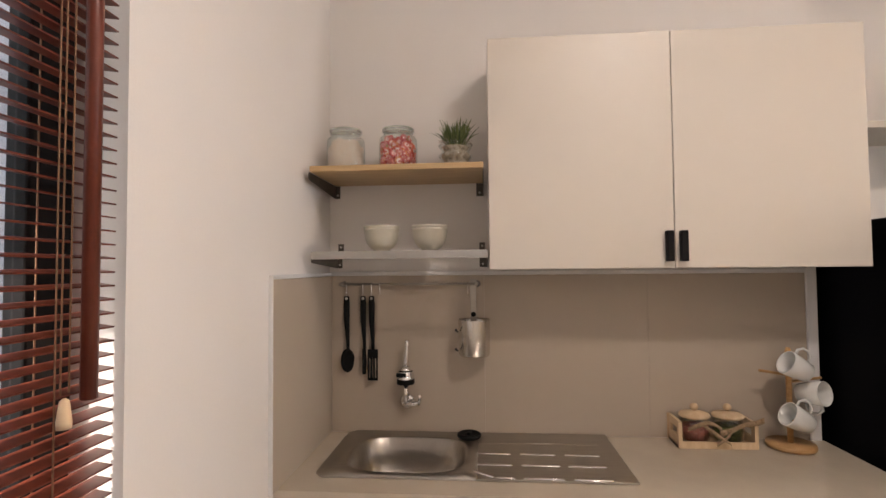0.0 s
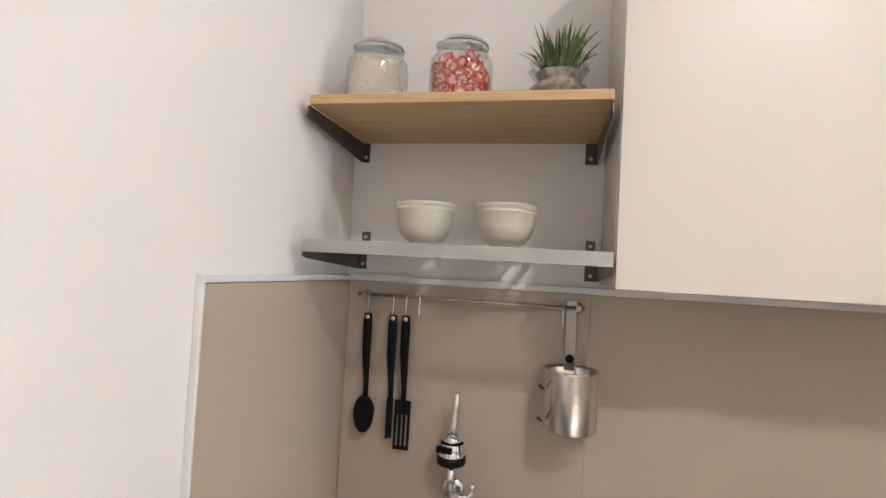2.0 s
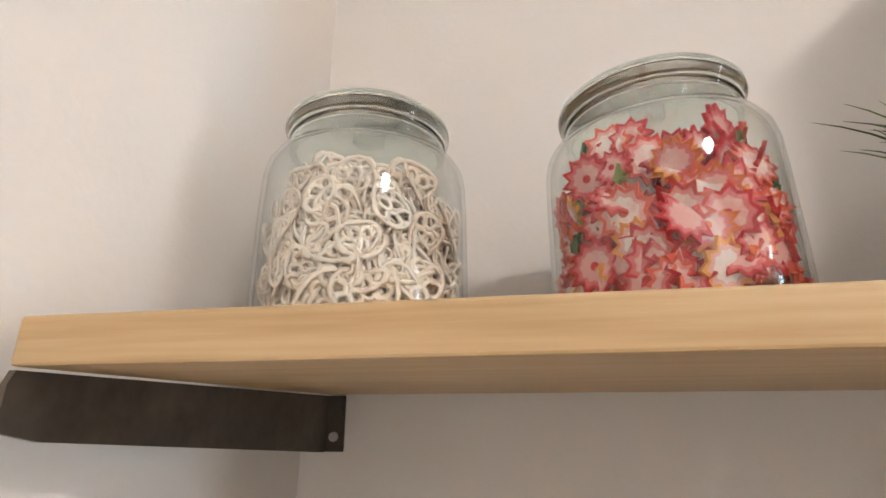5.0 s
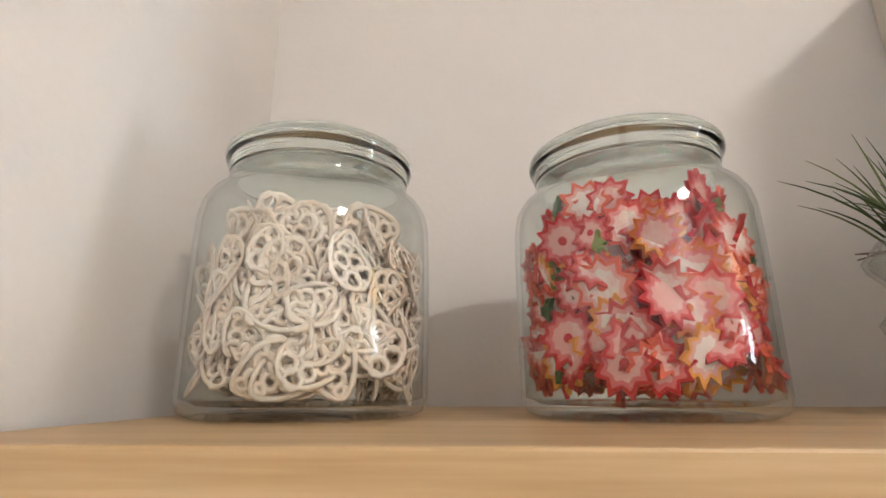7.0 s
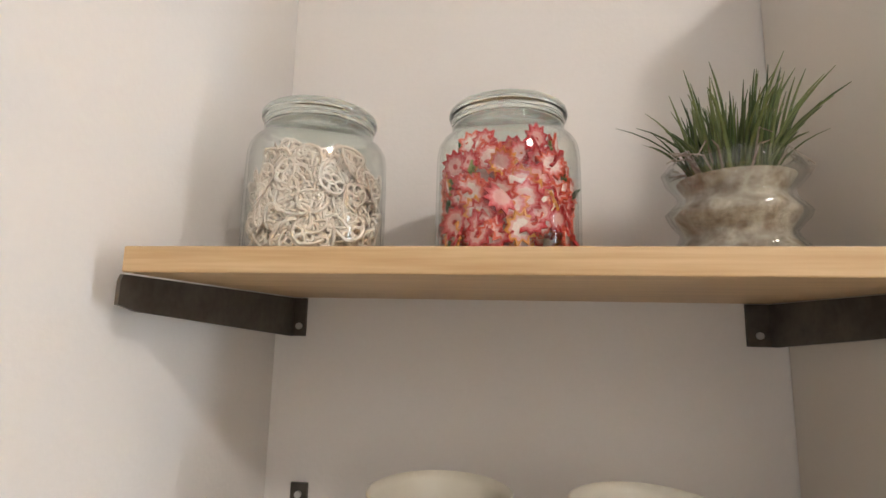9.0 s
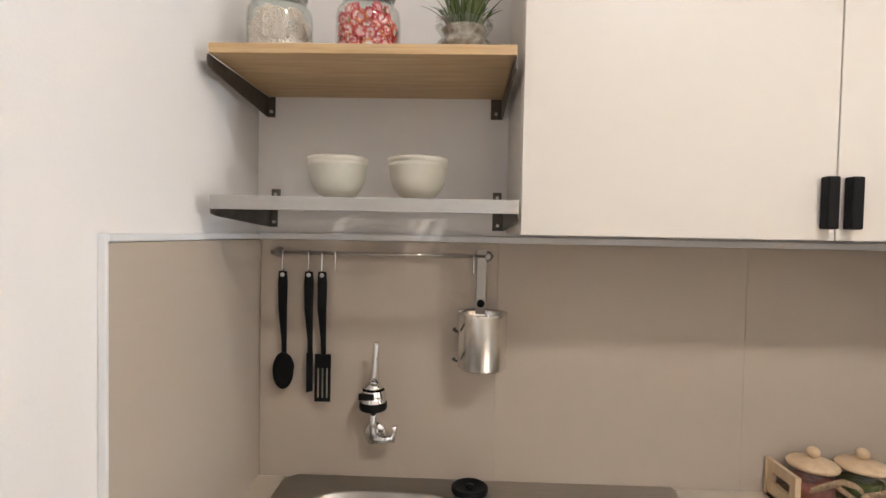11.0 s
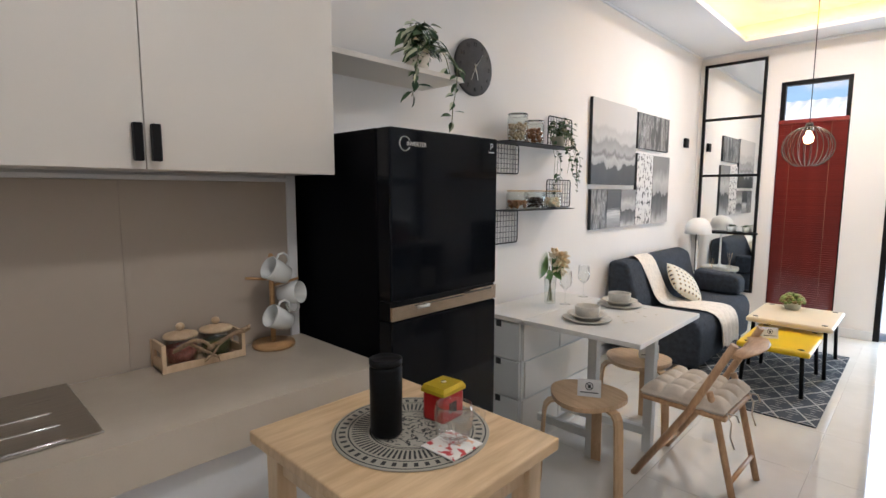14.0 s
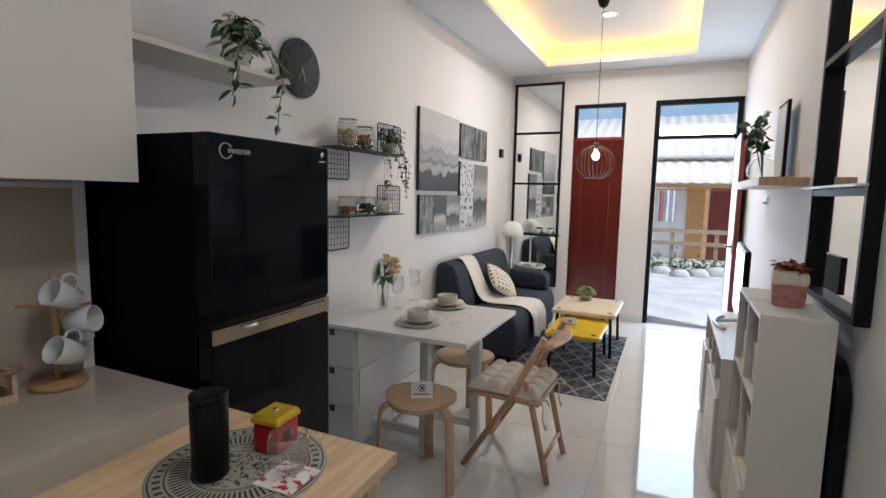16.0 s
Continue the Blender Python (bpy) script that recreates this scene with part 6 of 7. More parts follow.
for k in range(13):
    a = radians(118 + k * 6.2)
    d = Vector((math.cos(a), -0.25, math.sin(a)))
    leaf(bm, Vector((-0.03, 0, 0.215)), d, 0.15 + 0.03 * math.sin(k * 0.24), 0.014, Vector((0, -1, 0.2)), 0.05)
for (dx, dz, L) in ((-0.3, 0.9, 0.10), (-1, -0.25, 0.1), (0.1, 0.8, 0.12), (-0.2, 0.6, 0.1), (0.4, 0.2, 0.09), (0.1, -0.2, 0.08)):
    leaf(bm, Vector((0.0, -0.01, 0.2)), Vector((dx, -0.3, dz)), L, 0.06, Vector((0, -1, 0.3)), 0.15)
part("leaves", bm, [PALM], vs_)


def stool():
    t = thing("stool", "bent birch plywood stool with a rounded seat", "stool", "birch stools")
    bm = bmesh.new()
    out = []
    for k in range(36):
        a = 2 * math.pi * k / 36
        r = 0.182 * (1 + 0.07 * math.cos(3 * a))
        out.append((r * math.cos(a), r * math.sin(a)))
    prism(bm, out, 0.430, 0.452)
    part("seat", bm, BIRCH, t)
    for k in range(3):
        a = radians(60 + 120 * k)
        c, s = math.cos(a), math.sin(a)
        bm = bmesh.new()
        prof = [(0.085, 0.424), (0.15, 0.424), (0.182, 0.416), (0.2, 0.394), (0.206, 0.36), (0.222, 0.012), (0.223, 0.0)]
        rings = []
        for i, (r, z) in enumerate(prof):
            q0 = prof[max(i - 1, 0)]
            q1 = prof[min(i + 1, len(prof) - 1)]
            d = Vector((q1[0] - q0[0], q1[1] - q0[1])).normalized()
            nr = Vector((-d.y, d.x)) * 0.0055
            ring = []
            for w, e in ((-0.026, 1), (0.026, 1), (0.026, -1), (-0.026, -1)):
                rad, zz = r + nr.x * e, max(0.0, z + nr.y * e)
                ring.append(bm.verts.new((rad * c - w * s, rad * s + w * c, zz)))
            rings.append(ring)
        for p0, p1 in zip(rings, rings[1:]):
            for q in range(4):
                bm.faces.new((p0[q], p0[(q + 1) % 4], p1[(q + 1) % 4], p1[q]))
        bm.faces.new(rings[0])
        bm.faces.new(rings[-1])
        part("leg", bm, BIRCH, t)
    return t


s1 = stool()
s1.matrix_world = pose(2.95, -0.545, 0, 0, 0, 72)
copy_thing(s1, pose(3.66, -0.50, 0, 0, 0, 70))


def sign_card(x, y, z, rz, on):
    t = thing("tent_card", "folded white no-smoking card standing on " + on, "sign", "small signs", at=(x, y, z), rz=rz)
    for s in (-1, 1):
        bm = bmesh.new()
        box(bm, (-0.055, -0.0008, 0.0), (0.055, 0.0008, 0.082), 0.0, pose(0, s * 0.022, 0, s * 15, 0, 0))
        panel = part("panel", bm, PAPER, t)
        if s == -1:
            bm = bmesh.new()
            m = pose(0, -0.022, 0, -15, 0, 0)
            tube(bm, [m @ Vector((0.017 * math.cos(k * 0.2618), -0.0016, 0.05 + 0.017 * math.sin(k * 0.2618))) for k in range(25)], 0.0018, 4)
            tube(bm, [m @ Vector((-0.012, -0.0016, 0.062)), m @ Vector((0.012, -0.0016, 0.038))], 0.0015, 4)
            box(bm, (-0.006, -0.0018, 0.041), (0.007, -0.001, 0.058), 0, m)
            part("icon", bm, INK, panel, "dark round sign")
            bm = bmesh.new()
            box(bm, (-0.043, -0.0018, 0.018), (0.043, -0.001, 0.0225), 0, m)
            part("caption", bm, INK, panel)


sign_card(2.935, -0.565, 0.4525, -62, "the stool")
sign_card(3.70, -0.55, 0.4525, -62, "the stool")
sign_card(5.12, -0.90, 0.3465, -62, "the yellow table")

# folding chair: faces the table, its back towards the room
ch = thing("folding_chair", "folding beech chair with a tufted cushion", "chair", at=(3.385, -0.93, 0), rz=-2)
for x in (-0.205, 0.205):
    bm = bmesh.new()
    tube(bm, [(x, 0.225, 0.0), (x, -0.02, 0.40), (x, -0.20, 0.77)], 0.017, 8, 1.0)
    part("long_leg", bm, BEECH, ch)
    xi = x * 0.86
    bm = bmesh.new()
    tube(bm, [(xi, -0.235, 0.0), (xi, -0.135, 0.42), (xi, -0.10, 0.52)], 0.0165, 8, 1.0)
    part("short_leg", bm, BEECH, ch)
bm = bmesh.new()
box(bm, (-0.205, -0.185, 0.405), (0.205, 0.215, 0.428), 0.008)
part("seat", bm, BEECH, ch)
for (y, z, x) in ((0.16, 0.108, 0.19), (-0.21, 0.12, 0.165)):
    bm = bmesh.new()
    tube(bm, [(-x, y, z), (x, y, z)], 0.011, 8)
    part("stretcher", bm, BEECH, ch)
bm = bmesh.new()
pts = [(-0.2, -0.192, 0.715), (-0.1, -0.225, 0.72), (0.0, -0.235, 0.722), (0.1, -0.225, 0.72), (0.2, -0.192, 0.715)]
rings = tube(bm, pts, 0.046, 10, 0.2)
for v in bm.verts:
    off = v.co.z - 0.72
    v.co.y += -off * 0.45
part("backrest", bm, BEECH, ch, "curved beech backrest board")
# cushion: five by five tufts
cu = thing("seat_cushion", "cream tufted seat cushion tied to the folding chair", "cushion", at=(3.385, -0.915, 0.4285), rz=-2)
bm = bmesh.new()
N = 40
grid = {}
for i in range(N + 1):
    for j in range(N + 1):
        u, v = i / N, j / N
        ed = min(u, 1 - u, v, 1 - v)
        puff = 0.052 * min(1.0, (ed * 9)) ** 0.5
        tuft = (abs(math.sin(u * math.pi * 4.0)) * abs(math.sin(v * math.pi * 4.0))) ** 0.45
        z = puff * (0.5 + 0.5 * tuft)
        for s in (1, -1):
            grid[i, j, s] = bm.verts.new(((u - 0.5) * 0.42, (v - 0.5) * 0.39, 0.02 + (z if s > 0 else -min(z, 0.019))))
for i in range(N):
    for j in range(N):
        for s in (1, -1):
            bm.faces.new((grid[i, j, s], grid[i + 1, j, s], grid[i + 1, j + 1, s], grid[i, j + 1, s])).smooth = True
for k in range(N):
    for a, b in (((k, 0), (k + 1, 0)), ((k, N), (k + 1, N)), ((0, k), (0, k + 1)), ((N, k), (N, k + 1))):
        bm.faces.new((grid[a[0], a[1], 1], grid[b[0], b[1], 1], grid[b[0], b[1], -1], grid[a[0], a[1], -1]))
part("pad", bm, CUSHION, cu)
for x in (-0.17, 0.17):
    bm = bmesh.new()
    tube(bm, [(x, -0.19, 0.01), (x, -0.215, -0.03), (x + 0.01, -0.21, -0.10), (x + 0.03, -0.225, -0.16)], 0.004, 5)
    tube(bm, [(x, -0.19, 0.01), (x + 0.03, -0.225, 0.0), (x + 0.06, -0.23, -0.04)], 0.004, 5)
    part("tie", bm, CUSHION, cu)

# ---- living corner ----
rug = bx("area_rug", (4.44, -1.30, -0.0005), (6.27, -0.28, 0.009), RUG, None, 0.003)
tagged(rug, "dark grey rug with a pale diamond line pattern", "rug")

so = thing("sofa", "two-seat charcoal fabric sofa along the wall", "sofa", at=(4.86, NY, 0))


def padded(name, profile, x0, x1, bev):
    """An upholstered block: a side outline (depth, height) drawn out between x0 and x1, with soft edges."""
    bm = bmesh.new()
    lo = [bm.verts.new((x0, y, z)) for y, z in profile]
    hi = [bm.verts.new((x1, y, z)) for y, z in profile]
    n = len(profile)
    bm.faces.new(lo)
    bm.faces.new(list(reversed(hi)))
    for k in range(n):
        bm.faces.new((lo[k], hi[k], hi[(k + 1) % n], lo[(k + 1) % n]))
    bmesh.ops.bevel(bm, geom=list(bm.edges), offset=bev, segments=3, affect="EDGES", profile=0.5)
    for f in bm.faces:
        f.smooth = True
    return part(name, bm, SOFA, so)


padded("backrest", [(-0.02, 0.10), (-0.30, 0.10), (-0.29, 0.50), (-0.20, 0.82), (-0.10, 0.86), (-0.02, 0.84)], 0.0, 1.52, 0.035)
padded("seat", [(-0.305, 0.05), (-0.79, 0.05), (-0.80, 0.34), (-0.76, 0.43), (-0.305, 0.44)], 0.0, 1.52, 0.035)
padded("arm", [(-0.31, 0.445), (-0.74, 0.445), (-0.74, 0.58), (-0.70, 0.63), (-0.31, 0.66)], 1.32, 1.52, 0.03)
for (x, y) in ((0.06, -0.72), (1.46, -0.72), (0.06, -0.08), (1.46, -0.08)):
    bx("foot", (x - 0.02, y - 0.02, 0.0), (x + 0.02, y + 0.02, 0.07), BLACK_PLASTIC, so)


def cloth(name, rows, material, label, category):
    """A draped sheet: rows of points, thickened a little."""
    bm = bmesh.new()
    V = [[bm.verts.new(p) for p in row] for row in rows]
    for a, b in zip(V, V[1:]):
        for k in range(len(a) - 1):
            bm.faces.new((a[k], a[k + 1], b[k + 1], b[k])).smooth = True
    ob = tagged(part(name, bm, material), label, category)
    md = ob.modifiers.new("thick", "SOLIDIFY")
    md.thickness = 0.008
    md2 = ob.modifiers.new("round", "SUBSURF")
    md2.levels = md2.render_levels = 1
    return ob


path = [(0.0, 0.24, 0.80), (0.0, 0.21, 0.885), (0.01, 0.12, 0.875), (0.03, 0.06, 0.74), (0.05, 0.0, 0.58), (0.09, -0.045, 0.465), (0.15, -0.18, 0.455), (0.22, -0.36, 0.455), (0.26, -0.49, 0.435), (0.27, -0.522, 0.34), (0.28, -0.528, 0.22), (0.29, -0.532, 0.12)]
rows = []
for k, (dx, y, z) in enumerate(path):
    w = 0.30 + 0.02 * math.sin(k) + (0.045 * (k - 4) if k > 4 else 0.0)
    w = min(w, 0.50)
    fall = 0.014 * (k > 8)
    rows.append([(5.26 + dx + w * (q / 14 - 0.5), y - fall - fall * math.sin(q * 1.9 + k * 0.2), z + 0.006 * math.sin(q * 1.7 + k * 0.9) + (0.02 * math.sin(q * 0.8) if k == len(path) - 1 else 0.0)) for q in range(15)])
cloth("blanket", rows, BLANKET, "cream knitted throw draped over the sofa", "blanket")
pl = bmesh.new()
N = 18
gr = {}
for i in range(N + 1):
    for j in range(N + 1):
        u, v = i / N * 2 - 1, j / N * 2 - 1
        h = 0.065 * ((1 - u * u) * (1 - v * v)) ** 0.45 if abs(u) < 1 and abs(v) < 1 else 0.0
        for s in (1, -1):
            gr[i, j, s] = pl.verts.new((0.20 * u * (1 - 0.06 * v * v), s * h, 0.165 * v * (1 - 0.06 * u * u)))
for i in range(N):
    for j in range(N):
        for s in (1, -1):
            pl.faces.new((gr[i, j, s], gr[i + 1, j, s], gr[i + 1, j + 1, s], gr[i, j + 1, s])).smooth = True
bmesh.ops.remove_doubles(pl, verts=pl.verts, dist=1e-5)
ob = tagged(part("throw_pillow", pl, PILLOW), "cream throw pillow with yellow and black pattern", "pillow")
ob.matrix_world = pose(5.60, -0.115, 0.60, -42, 26, -22)


def nest_table(x0, y0, x1, y1, z, top, label):
    t = thing("nesting_table", label, "table", "nesting tables", at=((x0 + x1) / 2, (y0 + y1) / 2, 0.009))
    w, d = (x1 - x0) / 2, (y1 - y0) / 2
    bx("tabletop", (-w, -d, z - 0.05), (w, d, z - 0.009), top, t, 0.014)
    for sx in (-1, 1):
        for sy in (-1, 1):
            bm = bmesh.new()
            tube(bm, [(sx * (w - 0.05), sy * (d - 0.05), z - 0.051), (sx * (w - 0.03), sy * (d - 0.035), 0.0)], 0.014, 10)
            part("leg", bm, BLACK_METAL, t)
            bm = bmesh.new()
            lathe(bm, [(0.0, z - 0.0085), (0.02, z - 0.0085), (0.02, z - 0.007), (0.0, z - 0.007)], 14, at=(sx * (w - 0.06), sy * (d - 0.06), 0))
            part("cap", bm, BLACK_PLASTIC, t)


nest_table(5.42, -1.25, 6.15, -0.67, 0.42, CREAMTOP, "larger cream-topped nesting coffee table with black legs")
nest_table(4.86, -1.19, 5.58, -0.74, 0.346, YELLOW, "smaller yellow nesting coffee table with black legs")
mb = thing("moss_ball_plant", "small round brown-green plant in a stone pot", "plant", at=(5.98, -0.90, 0.4205))
bm = bmesh.new()
lathe(bm, [(0.0, 0.0), (0.05, 0.0), (0.065, 0.03), (0.06, 0.06), (0.05, 0.06), (0.04, 0.01), (0.0, 0.01)], 20)
part("pot", bm, TERRA, mb)
bm = bmesh.new()
rr = random.Random(12)
for k in range(170):
    d = Vector((rr.gauss(0, 1), rr.gauss(0, 1), abs(rr.gauss(0, 1)) * 0.8 + 0.05)).normalized()
    blob(bm, Vector((0, 0, 0.06)) + Vector((d.x * 0.085, d.y * 0.085, d.z * 0.075)), rr.uniform(0.010, 0.018), 1, (1, 1, 1), 0.3)
part("foliage", bm, SUCC, mb)

# ---- storage along the south wall ----
cb = thing("cube_shelf", "white three-tier cube shelf unit with open compartments", "shelf", at=(2.88, SY + 0.066, 0))
X, D, Z = 0.65, 0.234, 1.058
for a, b in [((0, 0, 0), (0.018, D, Z)), ((X - 0.018, 0, 0), (X, D, Z)), ((X / 2 - 0.009, 0, 0.0185), (X / 2 + 0.009, D - 0.001, Z - 0.0185))]:
    bx("upright", a, b, LAMINATE, cb, 0.001)
for z in (0.0, 0.345, 0.70, Z - 0.018):
    bx("shelf_board", (0.0185, 0, z), (X / 2 - 0.0095, D - 0.0005, z + 0.018), LAMINATE, cb, 0.001)
    bx("shelf_board", (X / 2 + 0.0095, 0, z), (X - 0.0185, D - 0.0005, z + 0.018), LAMINATE, cb, 0.001)
bx("back_panel", (0.0185, 0.001, 0.0185), (X - 0.0185, 0.006, Z - 0.0185), LAMINATE, cb)
bx("door", (0.02, D + 0.001, 0.03), (X / 2 - 0.003, D + 0.017, 0.36), LAMINATE, cb, 0.002)
bx("door", (X / 2 + 0.003, D + 0.001, 0.03), (X - 0.02, D + 0.017, 0.36), LAMINATE, cb, 0.002)
for k, (x, z, h) in enumerate(((2.98, 0.719, 0.16), (3.30, 0.719, 0.14), (3.0, 0.3635, 0.2))):
    t = thing("storage_box", "pale fabric storage box in the cube shelf", "box", "storage boxes", at=(x, SY + 0.085, z))
    bx("body", (0, 0, 0), (0.16, 0.19, h), LINEN, t, 0.008)
    bx("rim", (-0.003, -0.003, h + 0.0005), (0.163, 0.193, h + 0.012), LINEN, t, 0.003)
# black panel added to fill the dark band between cube shelf and wall
bd = thing("folded_board", "black round-cornered panel added for the dark band behind the cube shelf", "board", at=(2.87, SY + 0.032, 0))
bm = bmesh.new()
prof = [(0.0, 0.004), (0.0, 0.78)] + [(0.12 - 0.12 * math.cos(radians(a)), 0.78 + 0.12 * math.sin(radians(a))) for a in range(15, 91, 15)] + [(0.55, 0.90), (0.55, 0.004)]
for y in (-0.024, 0.024):
    bm.faces.new([bm.verts.new((x, y, z)) for x, z in prof])
bm.verts.ensure_lookup_table()
n = len(prof)
for k in range(n):
    bm.faces.new((bm.verts[k], bm.verts[(k + 1) % n], bm.verts[n + (k + 1) % n], bm.verts[n + k]))
bmesh.ops.bevel(bm, geom=list(bm.edges), offset=0.008, segments=2, affect="EDGES", profile=0.5)
part("panel", bm, BLACK_PLASTIC, bd)
for x in (0.08, 0.47):
    bx("foot", (x - 0.03, -0.026, 0.0), (x + 0.03, 0.026, 0.004), BLACK_PLASTIC, bd)
tv = thing("tv_bench", "low white storage bench with doors and open niches", "bench", at=(3.535, SY + 0.012, 0))
X2, Z2, D2 = 1.22, 0.69, 0.34
bx("top_board", (0, 0, Z2 - 0.018), (X2, D2, Z2), LAMINATE, tv, 0.001)
bx("bottom_board", (0, 0, 0.0), (X2, D2, 0.04), LAMINATE, tv, 0.001)
bx("back_panel", (0.0, 0.001, 0.041), (X2, 0.006, Z2 - 0.019), LAMINATE, tv)
bx("middle_board", (0.019, 0.007, 0.47), (X2 - 0.019, D2 - 0.002, 0.488), LAMINATE, tv, 0.001)
for k in range(5):
    x = k * (X2 - 0.018) / 4
    bx("upright", (x, 0.0065, 0.0405), (x + 0.018, D2 - 0.001, Z2 - 0.0185), LAMINATE, tv, 0.001)
    if k in (0, 1, 3):
        bx("door", (x + 0.012, D2 + 0.0005, 0.045), (x + 0.303, D2 + 0.016, 0.478), LAMINATE, tv, 0.002)
te = thing("television", "flat television on a curved stand", "television", at=(4.35, -2.06, 0.6905), rz=-3)
bx("frame", (-0.40, -0.03, 0.05), (0.40, 0.0, 0.50), BLACK_PLASTIC, te, 0.006)
bx("screen", (-0.385, 0.0005, 0.065), (0.385, 0.003, 0.485), SCREEN, te)
bm = bmesh.new()
tube(bm, [(-0.2, 0.06, 0.008), (-0.12, 0.10, 0.008), (0, 0.115, 0.008), (0.12, 0.10, 0.008), (0.2, 0.06, 0.008)], 0.012, 8, 0.6)
tube(bm, [(0, 0.11, 0.01), (0, -0.01, 0.03), (0, -0.015, 0.06)], 0.014, 8, 0.7)
part("stand", bm, PALE_METAL, te)

bk = thing("flower_basket", "pink wicker basket with cream liner and dried red flowers", "basket", at=(3.16, -2.11, 1.0585), rz=-8)
bm = bmesh.new()
for k in range(9):
    z = 0.006 + k * 0.012
    s = 0.078 + k * 0.0012
    pts = []
    for q in range(41):
        a = 2 * math.pi * q / 40
        c, sn = math.cos(a), math.sin(a)
        pts.append((s * math.copysign(abs(c) ** 0.4, c) + 0.002 * math.sin(q * 1.57 * 2 + k * 3.14), (s * 0.72) * math.copysign(abs(sn) ** 0.4, sn), z))
    tube(bm, pts, 0.0062, 5)
part("wicker", bm, PINKWICK, bk, "woven pink wicker")
bx("floor_panel", (-0.07, -0.05, 0.0), (0.07, 0.05, 0.004), PINKWICK, bk)
bm = bmesh.new()
for s, z in ((1.0, 0.0),):
    pts = []
    box(bm, (-0.094, -0.07, 0.098), (0.094, 0.07, 0.165), 0.02)
part("liner", bm, LINEN, bk, "folded cream cloth liner")
bm = bmesh.new()
rr = random.Random(3)
for k in range(120):
    p = Vector((rr.uniform(-0.08, 0.08), rr.uniform(-0.055, 0.055), 0.166 + rr.uniform(0, 0.03)))
    d = Vector((rr.gauss(0, 1), rr.gauss(0, 1), rr.uniform(-0.2, 0.3)))
    leaf(bm, p, d, rr.uniform(0.018, 0.035), 0.026, Vector((rr.gauss(0, 0.6), rr.gauss(0, 0.6), 1)), 0.4)
bk.scale = (0.9, 0.9, 0.84)
part("flowers", bm, [REDFLOWER], bk, "dried dark red petals")

tagged(bx("wall_shelf", (3.86, SY + 0.0005, 1.555), (5.2, SY + 0.22, 1.60), BIRCH, None, 0.002), "pale wooden floating wall shelf beside the door", "shelf")
gv = thing("round_glass_vase", "round clear vase with dark eucalyptus sprigs", "vase", at=(4.60, SY + 0.11, 1.6005))
bm = bmesh.new()
lathe(bm, [(0.0, 0.0), (0.05, 0.0), (0.09, 0.04), (0.095, 0.08), (0.07, 0.13), (0.035, 0.15), (0.035, 0.17), (0.032, 0.17), (0.032, 0.148), (0.066, 0.127), (0.09, 0.08), (0.085, 0.042), (0.045, 0.005), (0.0, 0.005)], 32)
part("vase", bm, GLASS, gv)
bm, sm = bmesh.new(), bmesh.new()
rr = random.Random(9)
for k in range(7):
    dx, dz = rr.uniform(-0.32, 0.25), rr.uniform(0.28, 0.5)
    pts = [Vector((0, 0, 0.02)), Vector((dx * 0.2, rr.uniform(0, 0.05), 0.2)), Vector((dx, rr.uniform(0.0, 0.12), dz))]
    tube(sm, pts, 0.003, 5)
    for q in range(7):
        p = pts[1].lerp(pts[2], rr.random())
        leaf(bm, p, Vector((rr.uniform(-1, 1), rr.uniform(-0.5, 1), rr.uniform(-0.4, 0.8))), rr.uniform(0.05, 0.085), 0.06, Vector((0, 1, 0.3)), 0.1)
part("leaves", bm, [LEAF], gv)
part("stems", sm, STEM, gv)
bf = thing("leaning_frame", "dark picture frame leaning on the wall shelf", "picture frame", at=(4.42, SY + 0.05, 1.6005))
bx("frame", (-0.15, -0.012, 0.0), (0.15, 0.006, 0.46), BLACK_METAL, bf, 0.002)
bx("picture", (-0.13, 0.0065, 0.02), (0.13, 0.009, 0.44), PAPER, bf)
for dx in (-0.03, 0.03):
    t = thing("wall_hook", "small white plastic hook on the wall", "hook", "wall hooks", at=(5.08 + dx, SY, 1.47))
    bm = bmesh.new()
    box(bm, (-0.012, 0.0005, -0.03), (0.012, 0.005, 0.03), 0.002)
    tube(bm, [(0, 0.005, 0.0), (0, 0.02, -0.02), (0, 0.03, -0.005)], 0.004, 6)
    part("hook", bm, WHITE_PLASTIC, t)

# ---- outside the front door ----
structure(bx("ground", (-80, -80, -0.30), (140, 80, -0.10), CONCRETE), "pale sunlit concrete ground outside", "ground")
structure(bx("pavement", (EX + 0.151, -4.2, -0.0995), (10.2, 1.6, -0.02), CONCRETE), "pale porch paving outside the door", "pavement")
# unseen wall added to the west, screens the kitchen window from the sun
structure(bx("wall_neighbour", (-2.4, -9, -0.1), (-2.2, 6, 5.2), CONCRETE), "unseen pale wall added to block sun from the kitchen window", "wall")
house = thing("house", "single storey peach house across the lane", "house", at=(15.5, -3.0, -0.1))
bx("wall", (0.0, -9, 0), (0.3, 9, 2.7), FACADE, house)


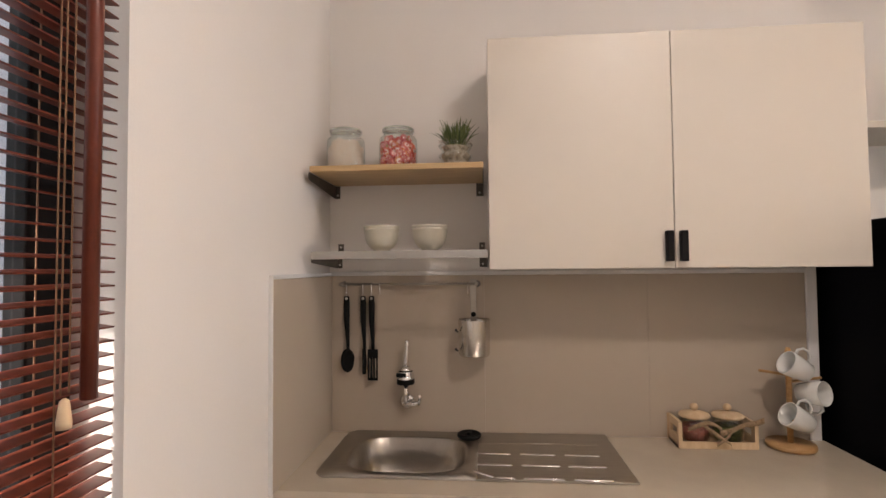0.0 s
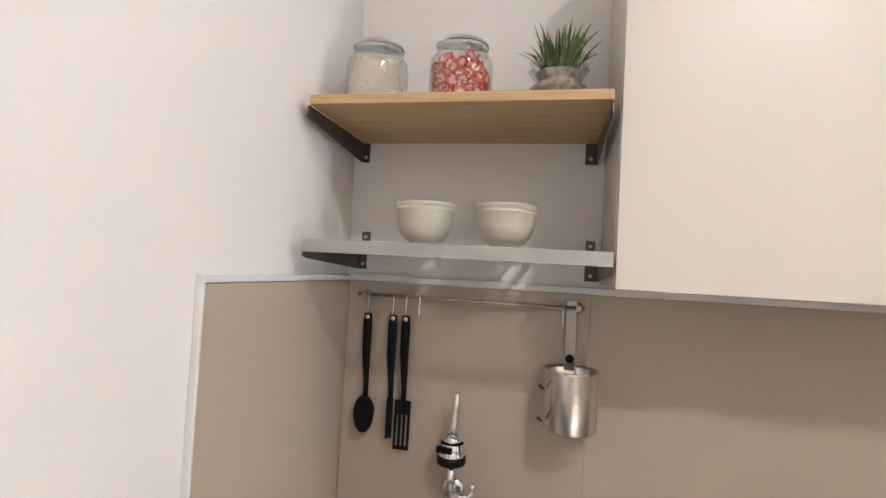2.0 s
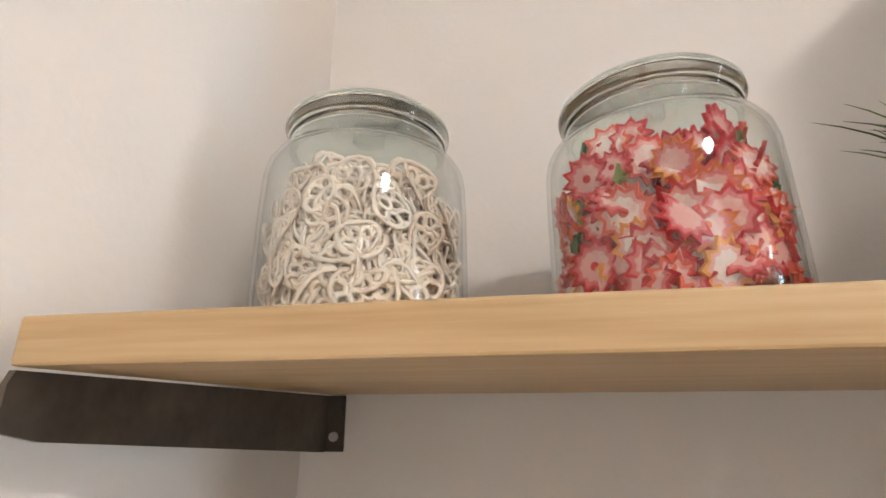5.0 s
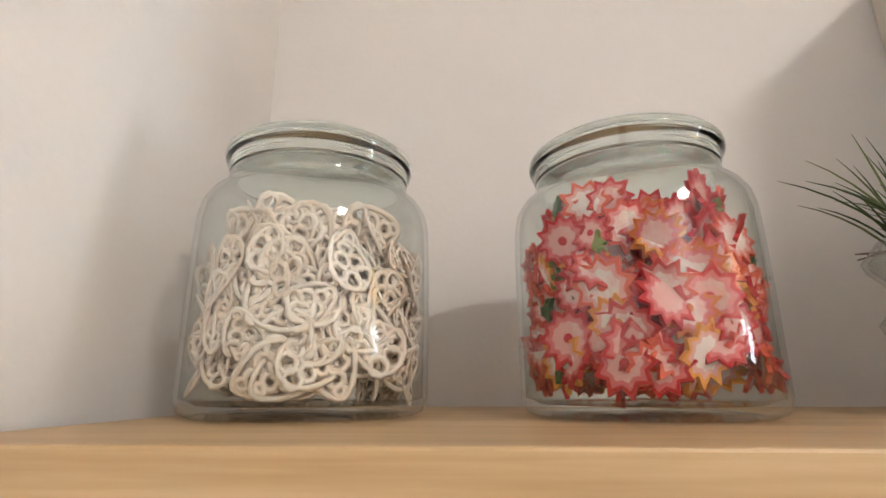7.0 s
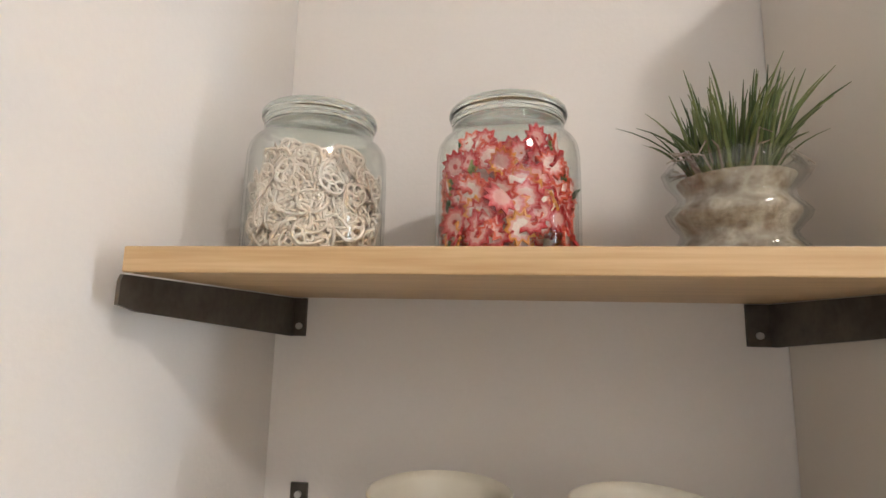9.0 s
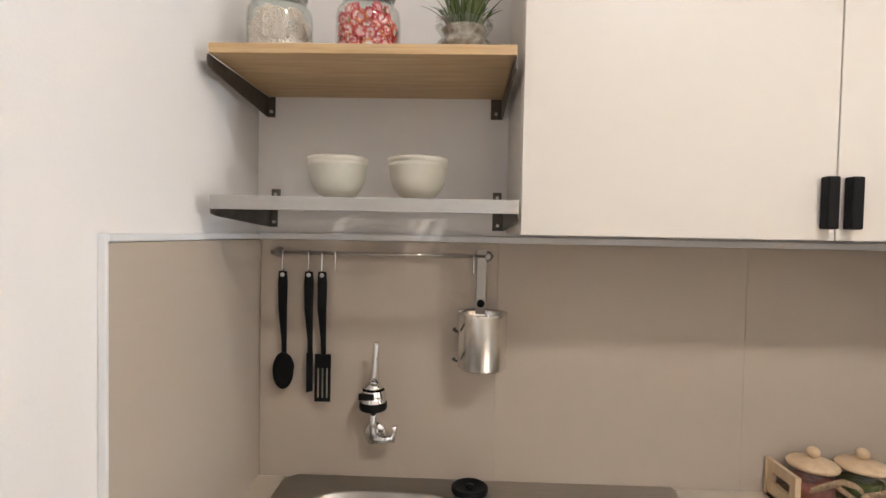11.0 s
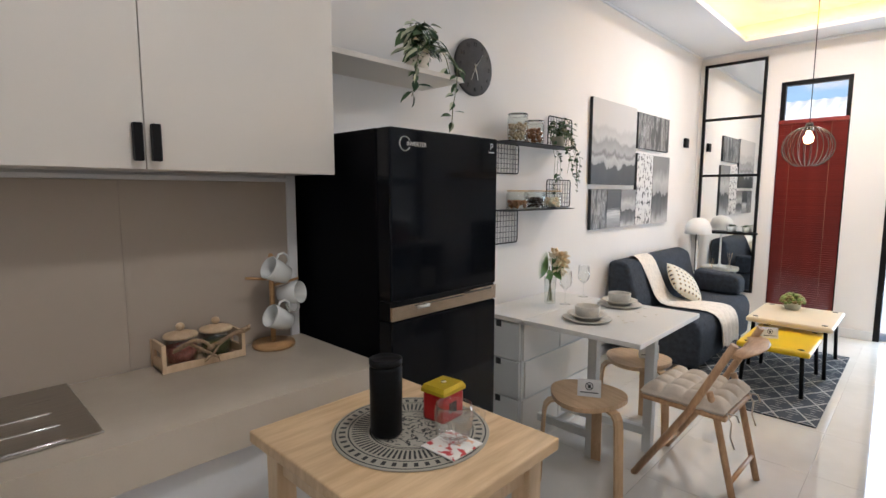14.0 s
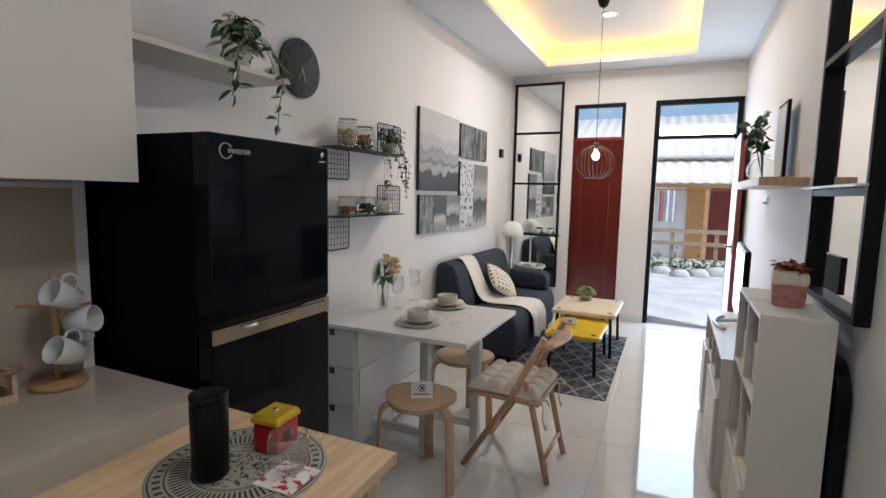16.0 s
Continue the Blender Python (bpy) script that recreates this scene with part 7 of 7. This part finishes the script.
def sheet(name, x0, z0, x1, z1, y0, y1, material, ribs):
    """A sloping corrugated sheet roof with a turned-down front edge."""
    bm = bmesh.new()
    lo, hi, lo2, hi2 = [], [], [], []
    for k in range(ribs * 4 + 1):
        y = y0 + (y1 - y0) * k / (ribs * 4)
        wv = 0.018 * math.sin(k * math.pi / 2)
        lo.append(bm.verts.new((x0, y, z0 + wv)))
        hi.append(bm.verts.new((x1, y, z1 + wv)))
        lo2.append(bm.verts.new((x0, y, z0 + wv - 0.02)))
        hi2.append(bm.verts.new((x1, y, z1 + wv - 0.02)))
    for k in range(len(lo) - 1):
        for a, b in ((lo, hi), (lo2, hi2), (lo, lo2), (hi, hi2)):
            bm.faces.new((a[k], a[k + 1], b[k + 1], b[k])).smooth = True
    part(name, bm, material, house)


sheet("roof", -0.06, 2.70, 4.2, 4.32, -9.3, 9.3, ROOF, 60)
sheet("awning", -0.62, 1.98, -0.02, 2.60, -9.0, 9.0, ROOF, 60)
bx("eave_beam", (-0.58, -9, 1.86), (-0.50, 9, 1.95), ORANGE_WOOD, house, 0.005)
bx("gutter", (-0.13, -9.3, 2.63), (-0.065, 9.3, 2.70), ROOF, house, 0.01)
for y in (-1.0, 0.62, 2.3):
    bx("porch_post", (-0.58, y - 0.04, 0.0), (-0.50, y + 0.04, 1.859), ORANGE_WOOD, house, 0.005)
bx("panel", (-0.03, 0.60, 0), (-0.001, 1.05, 1.95), ORANGE_WOOD, house)
bx("door", (-0.03, 0.05, 0), (-0.001, 0.52, 1.85), DOORRED, house)
bx("window", (-0.03, 3.2, 0.9), (-0.001, 4.4, 1.9), SCREEN, house)
fe = thing("wooden_fence", "low weathered wooden rail fence across the lane", "fence", at=(13.4, -3.0, -0.1))
for k in range(12):
    bx("post", (-0.04, -5 + k * 0.9, 0), (0.04, -4.92 + k * 0.9, 0.90), OLDWOOD, fe)
for z in (0.52, 0.80):
    bx("rail", (-0.065, -5.2, z), (-0.041, 5.2, z + 0.09), OLDWOOD, fe)
for k, (y, m, w) in enumerate(((-1.39, CLOTH_RED, 0.09), (-1.51, CLOTH_WHITE, 0.13), (-1.63, CLOTH_WHITE, 0.08))):
    rows = [[(13.1 + 0.03 * math.sin(q * 1.4), y + w * (q / 6 - 0.5), 1.65 - 0.1 * r) for q in range(7)] for r in range(8)]
    o = cloth("laundry", rows, m, "garment hanging on a line outside", "garment")
    tagged(o, group="laundry on the line")
wl = thing("washing_line", "thin washing line between two posts outside", "washing line", at=(13.1, 0, -0.1))
for y in (-4.5, 0.5):
    bm = bmesh.new()
    tube(bm, [(0, y, 0), (0, y, 1.85)], 0.03, 8)
    part("post", bm, OLDWOOD, wl)
bm = bmesh.new()
tube(bm, [(0, -4.5, 1.8), (0, -2, 1.76), (0, 0.5, 1.8)], 0.008, 5)
part("line", bm, CORD, wl)
rr = random.Random(6)
for k in range(6):
    y = -0.9 - k * 0.45
    sb = thing("shrub", "low green shrub by the fence outside", "shrub", "shrubs outside", at=(12.7 + rr.uniform(-0.3, 0.3), y, -0.1))
    bm = bmesh.new()
    for q in range(160):
        d = Vector((rr.gauss(0, 0.14), rr.gauss(0, 0.14), abs(rr.gauss(0, 0.14)) + 0.02))
        leaf(bm, d, Vector((rr.gauss(0, 1), rr.gauss(0, 1), rr.uniform(0, 1))), rr.uniform(0.06, 0.12), 0.05)
    part("foliage", bm, [BUSH], sb)
for k in range(9):
    t = bmesh.new()
    blob(t, (0, 0, 0.06), rr.uniform(0.1, 0.2), 2, (1, 1.2, 0.6), 0.5)
    o = tagged(part("rock", t, CONCRETE), "pale garden stone beside the fence outside", "stone", "stones outside")
    o.location = (12.2 + rr.uniform(-0.3, 0.3), -0.8 - k * 0.35, -0.1)

# ---- floor tiles, last ----
TS = 0.60
for i in range(13):
    for j in range(5):
        x0, y0 = -0.4 + i * TS, SY - 0.27 + j * TS
        x1, y1 = min(x0 + TS, EX), min(y0 + TS, NY)
        x0, y0 = max(x0, 0.0), max(y0, SY)
        if x1 - x0 < 0.05 or y1 - y0 < 0.05:
            continue
        bx("tile", (x0 + 0.0008, y0 + 0.0008, -0.006), (x1 - 0.0008, y1 - 0.0008, 0.0 - 0.001), TILE, floor, 0.0007)
